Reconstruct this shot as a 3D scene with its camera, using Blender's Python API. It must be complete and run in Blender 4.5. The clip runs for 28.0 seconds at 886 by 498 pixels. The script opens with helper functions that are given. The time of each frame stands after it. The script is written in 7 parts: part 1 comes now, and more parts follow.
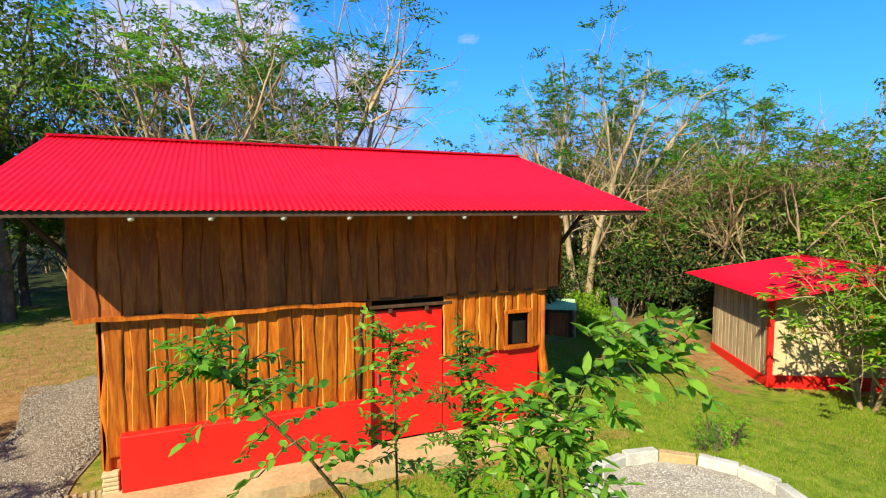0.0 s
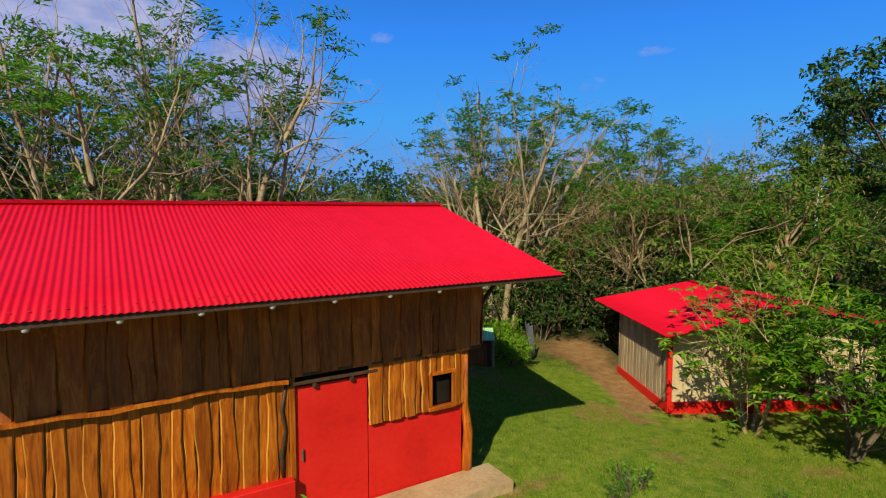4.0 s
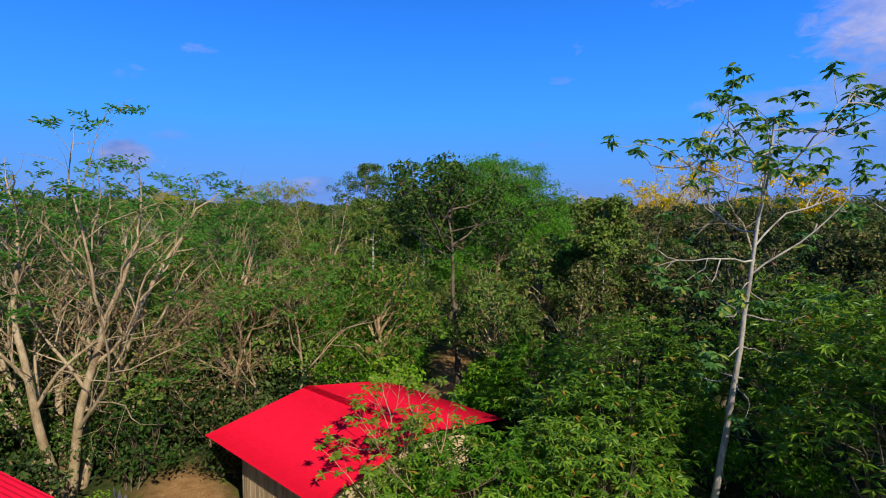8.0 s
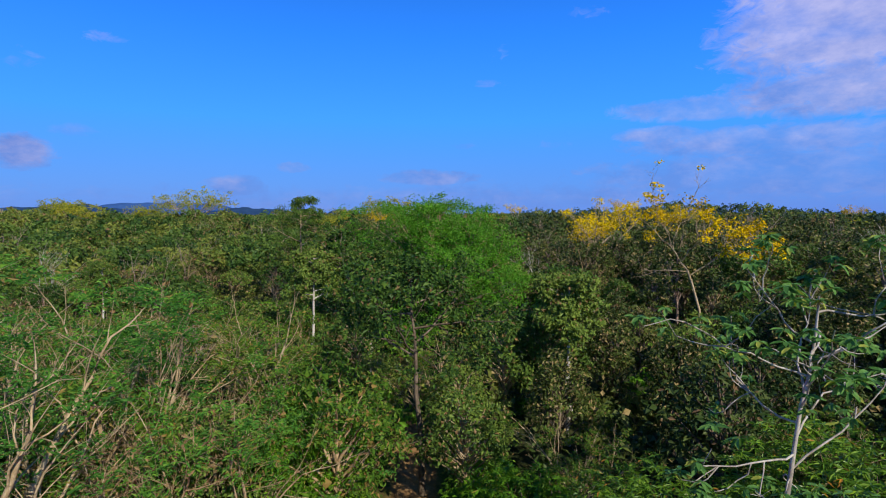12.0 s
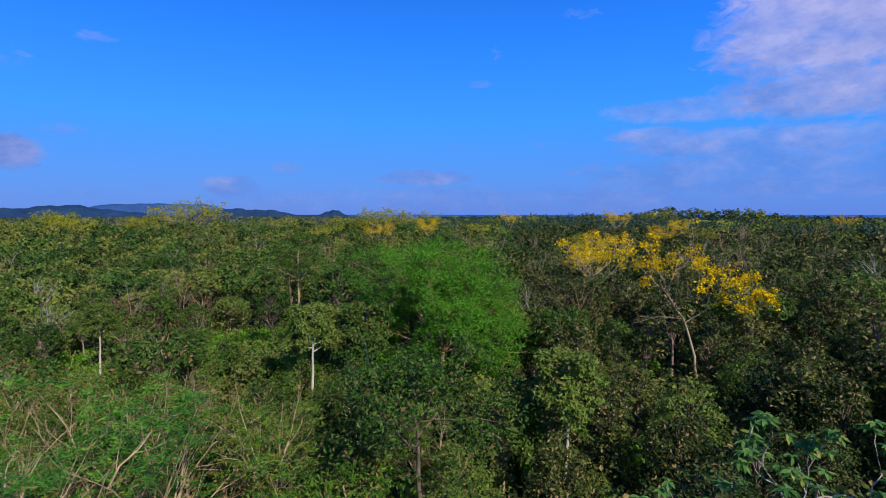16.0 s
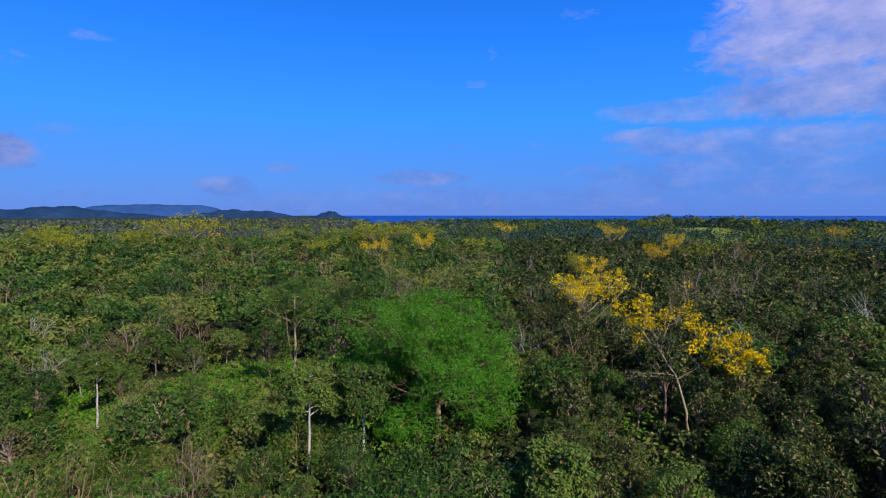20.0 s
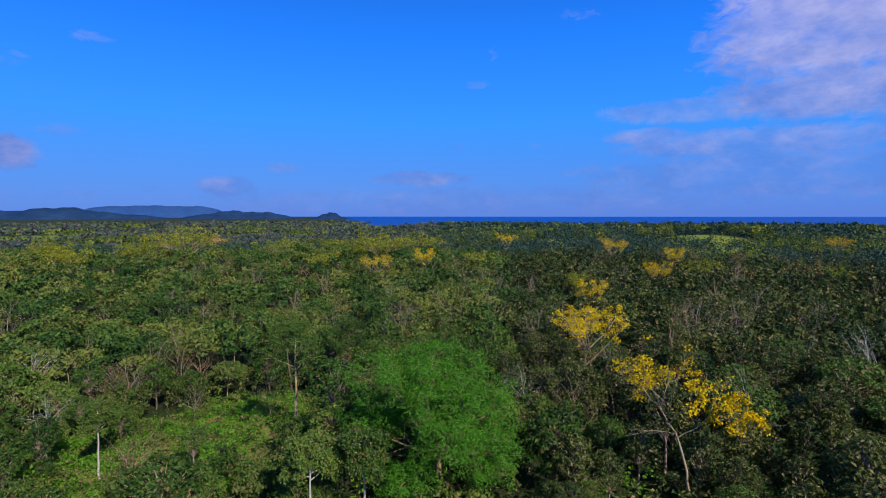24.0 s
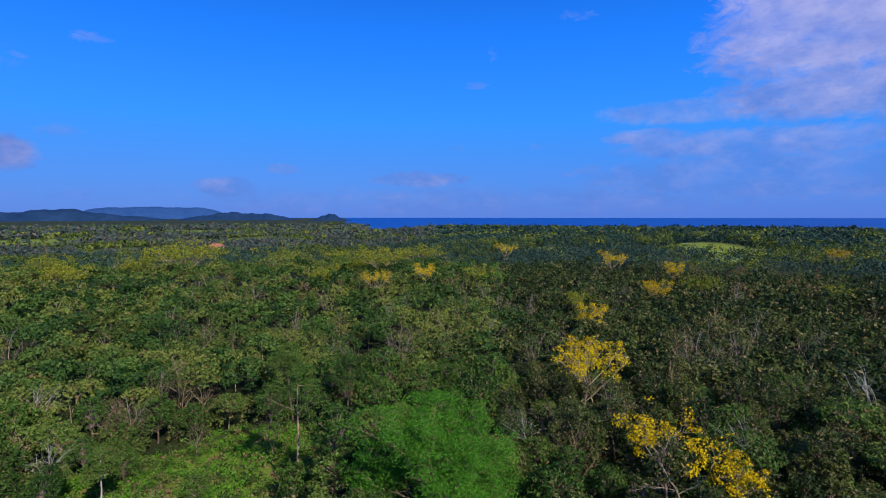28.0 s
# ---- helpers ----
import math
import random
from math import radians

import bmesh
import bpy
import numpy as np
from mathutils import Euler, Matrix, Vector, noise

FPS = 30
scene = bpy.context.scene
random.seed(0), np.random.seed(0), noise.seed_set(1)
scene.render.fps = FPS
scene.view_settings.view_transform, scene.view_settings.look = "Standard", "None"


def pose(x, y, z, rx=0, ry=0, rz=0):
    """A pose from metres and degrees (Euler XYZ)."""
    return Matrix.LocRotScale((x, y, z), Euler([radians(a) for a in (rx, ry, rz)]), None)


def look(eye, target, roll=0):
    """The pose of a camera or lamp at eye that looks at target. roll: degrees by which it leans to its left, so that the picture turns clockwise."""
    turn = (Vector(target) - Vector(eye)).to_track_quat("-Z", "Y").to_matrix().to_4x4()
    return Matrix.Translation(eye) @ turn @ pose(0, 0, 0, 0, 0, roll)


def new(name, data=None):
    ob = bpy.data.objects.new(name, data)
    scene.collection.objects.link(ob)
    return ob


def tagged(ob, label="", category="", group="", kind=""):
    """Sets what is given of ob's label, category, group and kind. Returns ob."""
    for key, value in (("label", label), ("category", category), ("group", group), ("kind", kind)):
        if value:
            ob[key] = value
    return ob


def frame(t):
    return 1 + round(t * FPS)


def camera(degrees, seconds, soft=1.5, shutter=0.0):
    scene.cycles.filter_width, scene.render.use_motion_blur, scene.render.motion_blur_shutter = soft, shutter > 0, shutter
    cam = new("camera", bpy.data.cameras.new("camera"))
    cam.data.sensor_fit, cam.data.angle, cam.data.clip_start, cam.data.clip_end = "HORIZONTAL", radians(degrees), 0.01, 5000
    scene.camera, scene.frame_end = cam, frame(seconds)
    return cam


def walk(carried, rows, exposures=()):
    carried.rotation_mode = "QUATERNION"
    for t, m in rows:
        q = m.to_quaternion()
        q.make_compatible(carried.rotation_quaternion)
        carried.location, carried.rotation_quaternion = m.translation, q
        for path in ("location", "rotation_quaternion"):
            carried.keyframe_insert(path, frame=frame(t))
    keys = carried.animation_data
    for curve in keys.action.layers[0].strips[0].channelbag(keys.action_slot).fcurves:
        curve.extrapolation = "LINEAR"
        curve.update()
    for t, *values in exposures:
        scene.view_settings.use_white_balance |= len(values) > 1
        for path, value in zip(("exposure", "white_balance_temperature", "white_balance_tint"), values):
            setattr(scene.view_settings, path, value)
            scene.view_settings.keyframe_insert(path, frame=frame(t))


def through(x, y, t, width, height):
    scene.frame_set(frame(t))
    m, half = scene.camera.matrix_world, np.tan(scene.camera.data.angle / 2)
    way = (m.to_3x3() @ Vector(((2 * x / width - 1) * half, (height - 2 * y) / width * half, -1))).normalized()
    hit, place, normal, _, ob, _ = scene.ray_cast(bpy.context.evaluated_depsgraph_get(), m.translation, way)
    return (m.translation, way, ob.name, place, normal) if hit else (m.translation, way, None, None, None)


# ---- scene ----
cam = camera(78.88, 28.0, 1.1)
# seconds, place, pitch and heading
PATH = [
    (0.0, 0.000, 0.000, 3.700, 85.866, -23.083),
    (0.5, -0.002, -0.024, 3.696, 85.871, -23.451),
    (1.0, 0.026, -0.038, 3.713, 85.856, -24.760),
    (1.5, 0.020, -0.037, 3.745, 85.873, -26.080),
    (2.0, 0.016, -0.048, 3.847, 85.897, -27.984),
    (2.5, -0.036, -0.156, 3.987, 85.919, -30.152),
    (4.5, -0.106, 0.294, 5.133, 85.845, -32.138),
    (5.0, -0.004, 0.578, 5.569, 85.862, -32.244),
    (5.5, 0.149, 0.921, 6.073, 85.886, -32.462),
    (6.0, 0.326, 1.330, 6.563, 85.873, -35.218),
    (6.5, 0.465, 1.691, 7.018, 85.831, -43.047),
    (7.0, 0.591, 2.097, 7.405, 85.791, -57.384),
    (7.5, 0.745, 2.559, 7.783, 85.852, -69.099),
    (8.0, 0.866, 2.869, 8.197, 85.940, -77.004),
    (8.5, 1.043, 3.105, 8.601, 86.011, -81.425),
    (9.0, 1.368, 3.385, 9.055, 86.071, -82.660),
    (9.5, 1.673, 3.750, 9.522, 86.123, -83.464),
    (10.0, 2.129, 4.058, 9.904, 86.086, -83.835),
    (10.5, 2.594, 4.415, 10.326, 86.059, -84.169),
    (11.0, 3.008, 4.663, 10.890, 86.037, -84.358),
    (11.5, 3.237, 4.759, 11.487, 85.999, -84.454),
    (12.0, 3.347, 4.824, 12.077, 85.983, -84.578),
    (12.5, 3.391, 4.970, 12.634, 85.980, -84.910),
    (14.5, 3.296, 5.184, 14.085, 85.979, -85.227),
    (15.0, 3.317, 5.193, 14.728, 85.982, -85.232),
    (15.5, 3.327, 5.176, 15.386, 86.020, -85.221),
    (16.0, 3.311, 5.162, 16.027, 86.032, -85.219),
    (16.5, 3.269, 5.193, 16.688, 86.085, -85.426),
    (17.0, 3.168, 5.155, 17.378, 86.087, -85.510),
    (17.5, 3.056, 5.022, 18.076, 86.073, -85.541),
    (18.0, 3.055, 5.002, 18.781, 86.036, -85.540),
    (18.5, 3.103, 5.018, 19.430, 86.026, -85.556),
    (19.0, 3.134, 5.025, 19.945, 86.035, -85.560),
    (19.5, 3.152, 5.035, 20.404, 86.049, -85.567),
    (20.0, 3.176, 5.056, 20.916, 86.051, -85.596),
    (20.5, 3.232, 5.061, 21.530, 86.059, -85.591),
    (21.0, 3.292, 5.066, 22.188, 86.075, -85.591),
    (21.5, 3.338, 5.075, 22.815, 86.063, -85.596),
    (23.5, 3.378, 5.101, 25.224, 86.105, -85.563),
    (24.0, 3.446, 5.070, 25.801, 86.107, -85.533),
    (24.5, 3.500, 5.051, 26.331, 86.121, -85.527),
    (25.0, 3.548, 5.090, 26.880, 86.127, -85.542),
    (25.5, 3.598, 5.135, 27.506, 86.145, -85.523),
    (26.0, 3.640, 5.153, 28.144, 86.129, -85.531),
    (26.5, 3.675, 5.147, 28.815, 86.136, -85.525),
    (27.0, 3.650, 5.139, 29.457, 86.137, -85.529),
    (27.5, 3.572, 5.181, 30.088, 86.155, -85.554),
    (28.0, 3.468, 5.320, 30.706, 86.173, -85.609),
]
EXPOSURE = ((0.0, 0.78, 7500, -2), (2.0, 0.74, 7500, -2), (2.5, 0.62, 7500, -2), (4.5, -0.16, 7450, -2), (5.0, -0.18, 7450, -2), (5.5, 0.05, 7400, 0), (6.0, 0.26, 7300, 0), (6.5, 0.36, 7200, 0), (7.0, 0.4, 7050, 3), (7.5, 0.20, 6850, 3), (8.0, 0.06, 6700, 6), (12.0, 0.05, 6550, 7), (16.0, -0.06, 6300, 10), (20.0, -0.1, 6200, 10), (28.0, -0.2, 5950, 11))
walk(cam, [(t, pose(x, y, z, p, 0, h)) for t, x, y, z, p, h in PATH], EXPOSURE)

# world, sun and sky ------------------------------------------------------
SUN_TRAVEL = Vector((1.25, 1.0, -1.18)).normalized()
sun = new("sun", bpy.data.lights.new("sun", "SUN"))
sun.data.energy, sun.data.angle, sun.data.color = 5.0, radians(0.53), (1.0, 0.91, 0.76)
sun.matrix_world = look((-60, -50, 60), Vector((-60, -50, 60)) + SUN_TRAVEL)


def tree_of(owner):
    owner.use_nodes = True
    nt = owner.node_tree
    nt.nodes.clear()
    return nt


def node(nt, kind, sets=()):
    n = nt.nodes.new(kind)
    for k, v in dict(sets).items():
        n.inputs[k].default_value = v
    return n


def ramp(nt, fac, stops, mode="LINEAR"):
    n = nt.nodes.new("ShaderNodeValToRGB")
    n.color_ramp.interpolation = mode
    el = n.color_ramp.elements
    el[0].position, el[0].color = stops[0][0], (*stops[0][1], 1)
    el[1].position, el[1].color = stops[-1][0], (*stops[-1][1], 1)
    for p, c in stops[1:-1]:
        el.new(p).color = (*c, 1)
    nt.links.new(fac, n.inputs[0])
    return n.outputs[0]


def mathn(nt, op, a, b=None, clamp=False):
    n = nt.nodes.new("ShaderNodeMath")
    n.operation, n.use_clamp = op, clamp
    for i, v in enumerate((a, b)):
        if v is None:
            continue
        if isinstance(v, (int, float)):
            n.inputs[i].default_value = v
        else:
            nt.links.new(v, n.inputs[i])
    return n.outputs[0]


def mixc(nt, fac, a, b, blend="MIX"):
    n = nt.nodes.new("ShaderNodeMix")
    n.data_type, n.blend_type = "RGBA", blend
    for sock, v in ((n.inputs[0], fac), (n.inputs[6], a), (n.inputs[7], b)):
        if isinstance(v, (int, float)):
            sock.default_value = v
        elif isinstance(v, tuple):
            sock.default_value = (*v, 1)
        else:
            nt.links.new(v, sock)
    return n.outputs[2]


def build_sky():
    w = bpy.data.worlds.new("sky")
    scene.world = w
    nt = tree_of(w)
    sky = node(nt, "ShaderNodeTexSky")
    sky.sky_type, sky.sun_disc = "NISHITA", False
    sky.sun_elevation, sky.sun_rotation = radians(36.4), radians(231.3)
    sky.air_density, sky.dust_density, sky.ozone_density = 1.0, 0.4, 2.5
    geo = node(nt, "ShaderNodeTexCoord")
    sep = node(nt, "ShaderNodeSeparateXYZ")
    nt.links.new(geo.outputs["Generated"], sep.inputs[0])
    # deep, saturated tropical blue
    tint = mixc(nt, 1.0, sky.outputs[0], SKY_TINT, "MULTIPLY")
    low = ramp(nt, sep.outputs[2], SKY_RAMP)
    blue = mixc(nt, 0.88, tint, low)
    # clouds: soft patches round given directions, broken up by noise
    stretch = node(nt, "ShaderNodeMapping", {"Scale": (3.0, 3.0, 6.0)})
    nt.links.new(geo.outputs["Generated"], stretch.inputs[0])
    big = node(nt, "ShaderNodeTexNoise", {"Scale": 1.6, "Detail": 9.0, "Roughness": 0.58, "Distortion": 0.4})
    nt.links.new(stretch.outputs[0], big.inputs["Vector"])
    fine = node(nt, "ShaderNodeTexNoise", {"Scale": 5.0, "Detail": 8.0, "Roughness": 0.62})
    nt.links.new(stretch.outputs[0], fine.inputs["Vector"])
    edge = node(nt, "ShaderNodeTexNoise", {"Scale": 9.0, "Detail": 7.0, "Roughness": 0.65, "Distortion": 0.8})
    nt.links.new(stretch.outputs[0], edge.inputs["Vector"])
    ragged = mathn(nt, "ADD", mathn(nt, "MULTIPLY", mathn(nt, "SUBTRACT", edge.outputs[0], 0.46), 2.6), mathn(nt, "MULTIPLY", mathn(nt, "SUBTRACT", fine.outputs[0], 0.48), 1.6))
    shape = None
    for bearing, height, wide, tall, much in CLOUDS:
        b = radians(bearing)
        # turn so that the cloud lies straight ahead on x
        rot = node(nt, "ShaderNodeVectorRotate")
        rot.rotation_type = "Z_AXIS"
        rot.inputs["Angle"].default_value = -b
        nt.links.new(geo.outputs["Generated"], rot.inputs["Vector"])
        s2 = node(nt, "ShaderNodeSeparateXYZ")
        nt.links.new(rot.outputs[0], s2.inputs[0])
        ang = mathn(nt, "ARCTAN2", s2.outputs[1], s2.outputs[0])
        u = mathn(nt, "DIVIDE", ang, radians(wide))
        v = mathn(nt, "DIVIDE", mathn(nt, "SUBTRACT", s2.outputs[2], math.sin(radians(height))), math.sin(radians(tall)))
        d = mathn(nt, "ADD", mathn(nt, "ADD", mathn(nt, "MULTIPLY", u, u), mathn(nt, "MULTIPLY", v, v)), mathn(nt, "MULTIPLY", ragged, 0.45 if much > 0.48 else 1.0))
        m = mathn(nt, "MULTIPLY", mathn(nt, "MULTIPLY", mathn(nt, "SUBTRACT", 1.0, d, True), 1.5 if much > 0.6 else 1.0, True), much)
        shape = m if shape is None else mathn(nt, "MAXIMUM", shape, m)
    grain = mathn(nt, "ADD", mathn(nt, "MULTIPLY", big.outputs[0], 0.9), mathn(nt, "MULTIPLY", fine.outputs[0], 0.5))
    dens = mathn(nt, "MULTIPLY", mathn(nt, "SUBTRACT", mathn(nt, "ADD", shape, grain), 0.98), 1.35, True)
    dens = mathn(nt, "MULTIPLY", dens, mathn(nt, "MULTIPLY", shape, 3.0, True))
    lit = mathn(nt, "ADD", mathn(nt, "MULTIPLY", fine.outputs[0], 0.75), mathn(nt, "MULTIPLY", sep.outputs[2], 0.9))
    bright = ramp(nt, lit, ((0.36, CLOUD_DARK), (0.72, CLOUD_LIGHT)))
    col = mixc(nt, mathn(nt, "MULTIPLY", dens, 0.86), blue, bright)
    bg = node(nt, "ShaderNodeBackground", {"Strength": SKY_STRENGTH})
    nt.links.new(col, bg.inputs[0])
    out = node(nt, "ShaderNodeOutputWorld")
    nt.links.new(bg.outputs[0], out.inputs[0])


# bearing (from +x towards +y), height, half width, half height, amount
FRONT_CLOUDS = ((-31, 16, 13, 7, 1.0), (-34, 10.2, 16, 3.0, 0.95), (-21, 9.6, 12, 1.5, 0.62), (-26, 6.4, 17, 2.0, 0.66), (-16.5, 7.4, 6, 1.1, 0.62), (-30, 3.4, 28, 3.0, 0.62), (-9.2, 19.2, 4.0, 1.0, 0.34),
          (0.6, 13.1, 2.4, 0.6, 0.46), (-0.5, 15.8, 1.7, 1.3, 0.40), (36.8, 15.0, 2.6, 0.7, 0.48), (42.5, 12.4, 2.4, 1.4, 0.40), (26.2, 2.5, 4.0, 1.4, 0.72), (20.9, 4.4, 2.4, 0.8, 0.66), (7.3, 3.5, 7.0, 1.1, 0.74),
          (43.2, 4.9, 3.0, 1.8, 0.95), (39.3, 7.0, 3.0, 0.9, 0.5), (3.4, 6.8, 2.6, 0.5, 0.38), (-6.0, 6.8, 3.2, 1.0, 0.38), (5.0, 1.4, 60, 2.6, 0.58))
# the last two clouds lie out of view, added for neutral fill light
SIDE_CLOUDS = ((93, 14, 11, 7.5, 1.0), (86, 17, 6, 5, 1.0), (77, 11, 9.5, 6.5, 1.0), (84, 6, 20, 4.5, 0.72), (64.3, 17.2, 2.2, 1.0, 0.42), (66, 12.5, 2.0, 1.6, 0.4), (112, 13, 13, 9, 0.9),
          (150, 24, 20, 9, 0.7), (250, 26, 24, 9, 0.7))
CLOUDS = FRONT_CLOUDS + SIDE_CLOUDS
SKY_TINT = (0.5, 0.85, 1.1)
SKY_RAMP = ((0.0, (1.05, 2.2, 7.4)), (0.05, (0.85, 2.55, 8.3)), (0.16, (0.42, 3.1, 9.9)), (0.30, (0.20, 2.25, 10.1)), (0.45, (0.10, 1.2, 6.0)), (0.8, (0.14, 0.7, 2.6)))
CLOUD_DARK, CLOUD_LIGHT = (1.3, 2.05, 5.7), (4.7, 4.6, 7.4)
SKY_STRENGTH = 0.112
build_sky()

# materials ---------------------------------------------------------------


def material(name, base, rough=0.7, bump=None, metal=0.0, spec=0.5, coat=0.0):
    """base(nt, pos) gives the colour socket, bump(nt, pos) a height socket and its depth."""
    m = bpy.data.materials.new(name)
    nt = tree_of(m)
    bs = node(nt, "ShaderNodeBsdfPrincipled", {"Roughness": rough, "Metallic": metal, "Specular IOR Level": spec, "Coat Weight": coat})
    tc = node(nt, "ShaderNodeTexCoord")
    pos = tc.outputs["Object"]
    c = base(nt, pos)
    if isinstance(c, tuple):
        bs.inputs["Base Color"].default_value = (*c, 1)
    else:
        nt.links.new(c, bs.inputs["Base Color"])
    if bump:
        h, depth = bump(nt, pos)
        b = node(nt, "ShaderNodeBump", {"Strength": 0.7, "Distance": depth})
        nt.links.new(h, b.inputs["Height"])
        nt.links.new(b.outputs[0], bs.inputs["Normal"])
    out = node(nt, "ShaderNodeOutputMaterial")
    nt.links.new(bs.outputs[0], out.inputs[0])
    return m


def noisen(nt, pos, scale, detail=5.0, rough=0.55, stretch=(1, 1, 1), distort=0.0):
    mp = node(nt, "ShaderNodeMapping", {"Scale": stretch})
    nt.links.new(pos, mp.inputs[0])
    n = node(nt, "ShaderNodeTexNoise", {"Scale": scale, "Detail": detail, "Roughness": rough, "Distortion": distort})
    nt.links.new(mp.outputs[0], n.inputs["Vector"])
    return n.outputs[0]


def object_random(nt):
    return node(nt, "ShaderNodeObjectInfo").outputs["Random"]


def island_random(nt):
    return node(nt, "ShaderNodeNewGeometry").outputs["Random Per Island"]


def world_pos(nt):
    return node(nt, "ShaderNodeNewGeometry").outputs["Position"]


def wood(name, dark, mid, light, rough=0.5, coat=0.0):
    def base(nt, pos):
        shift = node(nt, "ShaderNodeCombineXYZ")
        nt.links.new(mathn(nt, "MULTIPLY", object_random(nt), 37.0), shift.inputs[0])
        nt.links.new(mathn(nt, "MULTIPLY", object_random(nt), 11.0), shift.inputs[2])
        add = node(nt, "ShaderNodeVectorMath")
        add.operation = "ADD"
        nt.links.new(pos, add.inputs[0])
        nt.links.new(shift.outputs[0], add.inputs[1])
        grain = noisen(nt, add.outputs[0], 14, 6, 0.6, (1.0, 1.0, 0.10), 1.2)
        blot = noisen(nt, add.outputs[0], 2.2, 4, 0.6, (1.0, 1.0, 0.45), 0.8)
        g = mathn(nt, "ADD", mathn(nt, "MULTIPLY", grain, 0.6), mathn(nt, "MULTIPLY", blot, 0.4))
        c = ramp(nt, g, ((0.34, dark), (0.50, mid), (0.66, light)))
        c = mixc(nt, mathn(nt, "MULTIPLY", object_random(nt), 0.35), c, mid)
        # bands of sapwood and dark heartwood, each plank its own tone
        vein = noisen(nt, add.outputs[0], 5.5, 2, 0.5, (1.0, 1.0, 0.16), 2.2)
        c = mixc(nt, ramp(nt, vein, ((0.56, (0, 0, 0)), (0.60, (0.5, 0.5, 0.5)), (0.64, (0, 0, 0)))), c, light)
        c = mixc(nt, ramp(nt, vein, ((0.36, (0.35, 0.35, 0.35)), (0.42, (0, 0, 0)))), c, dark)
        tone = mathn(nt, "ADD", 0.72, mathn(nt, "MULTIPLY", mathn(nt, "FRACT", mathn(nt, "MULTIPLY", object_random(nt), 7.3)), 0.5))
        return mixc(nt, 1.0, c, tone, "MULTIPLY")
    return material(name, base, rough, lambda nt, p: (noisen(nt, p, 40, 4, 0.6, (1, 1, 0.06)), 0.004), coat=coat)


def two_scale(name, a, b, c, scale, fine, rough=0.8, depth=0.01, bump_scale=None, spec=0.3):
    def base(nt, pos):
        p = world_pos(nt)
        n1, n2 = noisen(nt, p, scale, 6, 0.6), noisen(nt, p, fine, 5, 0.65)
        g = mathn(nt, "ADD", mathn(nt, "MULTIPLY", n1, 0.55), mathn(nt, "MULTIPLY", n2, 0.45))
        return ramp(nt, g, ((0.36, a), (0.5, b), (0.64, c)))
    return material(name, base, rough, lambda nt, p: (noisen(nt, world_pos(nt), bump_scale or fine, 5, 0.65), depth), spec=spec)


def leaf(name, dark, mid, light, through=0.35, rough=0.5, odd=None, odd_share=0.0, spec=0.16, patch=0.0, tint=False):
    m = bpy.data.materials.new(name)
    nt = tree_of(m)
    r = mathn(nt, "ADD", mathn(nt, "MULTIPLY", island_random(nt), 0.55), mathn(nt, "MULTIPLY", object_random(nt), 0.45))
    if patch:
        p = noisen(nt, world_pos(nt), patch, 3, 0.6)
        r = mathn(nt, "ADD", mathn(nt, "MULTIPLY", r, 0.45), mathn(nt, "MULTIPLY", mathn(nt, "MULTIPLY", mathn(nt, "SUBTRACT", p, 0.3), 2.5, True), 0.55))
    if tint:
        a = node(nt, "ShaderNodeAttribute")
        a.attribute_name = "tint"
        r = mathn(nt, "ADD", mathn(nt, "MULTIPLY", r, 0.45), mathn(nt, "MULTIPLY", a.outputs["Fac"], 0.55))
    c = ramp(nt, r, ((0.22, dark), (0.5, mid), (0.78, light)))
    if odd:
        k = mathn(nt, "GREATER_THAN", mathn(nt, "FRACT", mathn(nt, "MULTIPLY", island_random(nt), 71.7)), 1.0 - odd_share)
        c = mixc(nt, k, c, odd)
    bs = node(nt, "ShaderNodeBsdfPrincipled", {"Roughness": rough, "Specular IOR Level": spec})
    tr = node(nt, "ShaderNodeBsdfTranslucent")
    nt.links.new(c, bs.inputs["Base Color"])
    nt.links.new(mixc(nt, 1.0, c, (1.2, 1.3, 0.7), "MULTIPLY"), tr.inputs[0])
    mx = node(nt, "ShaderNodeMixShader", {0: through})
    nt.links.new(bs.outputs[0], mx.inputs[1])
    nt.links.new(tr.outputs[0], mx.inputs[2])
    out = node(nt, "ShaderNodeOutputMaterial")
    nt.links.new(mx.outputs[0], out.inputs[0])
    return m


M_LEGUME = leaf("legume_leaf", (0.062, 0.185, 0.030), (0.115, 0.310, 0.050), (0.230, 0.430, 0.055), 0.5, odd=(0.34, 0.25, 0.08), odd_share=0.07)
M_DARK = leaf("dark_leaf", (0.022, 0.058, 0.011), (0.058, 0.124, 0.018), (0.132, 0.215, 0.033), 0.22, odd=(0.18, 0.12, 0.05), odd_share=0.04)
M_OLIVE = leaf("olive_leaf", (0.036, 0.078, 0.014), (0.088, 0.155, 0.026), (0.185, 0.260, 0.046), 0.22, odd=(0.26, 0.16, 0.07), odd_share=0.06)
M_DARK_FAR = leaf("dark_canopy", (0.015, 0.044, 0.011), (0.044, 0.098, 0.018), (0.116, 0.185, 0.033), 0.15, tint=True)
M_OLIVE_FAR = leaf("olive_canopy", (0.033, 0.064, 0.011), (0.088, 0.130, 0.023), (0.198, 0.230, 0.041), 0.15, odd=(0.20, 0.13, 0.06), odd_share=0.06, tint=True)
# leaf colours darkened to stand in for shade, mostly in the right-hand woods
M_DEEP = leaf("shade_darkened_leaf", (0.012, 0.030, 0.008), (0.033, 0.064, 0.015), (0.088, 0.122, 0.030), 0.15, odd=(0.19, 0.12, 0.06), odd_share=0.09)
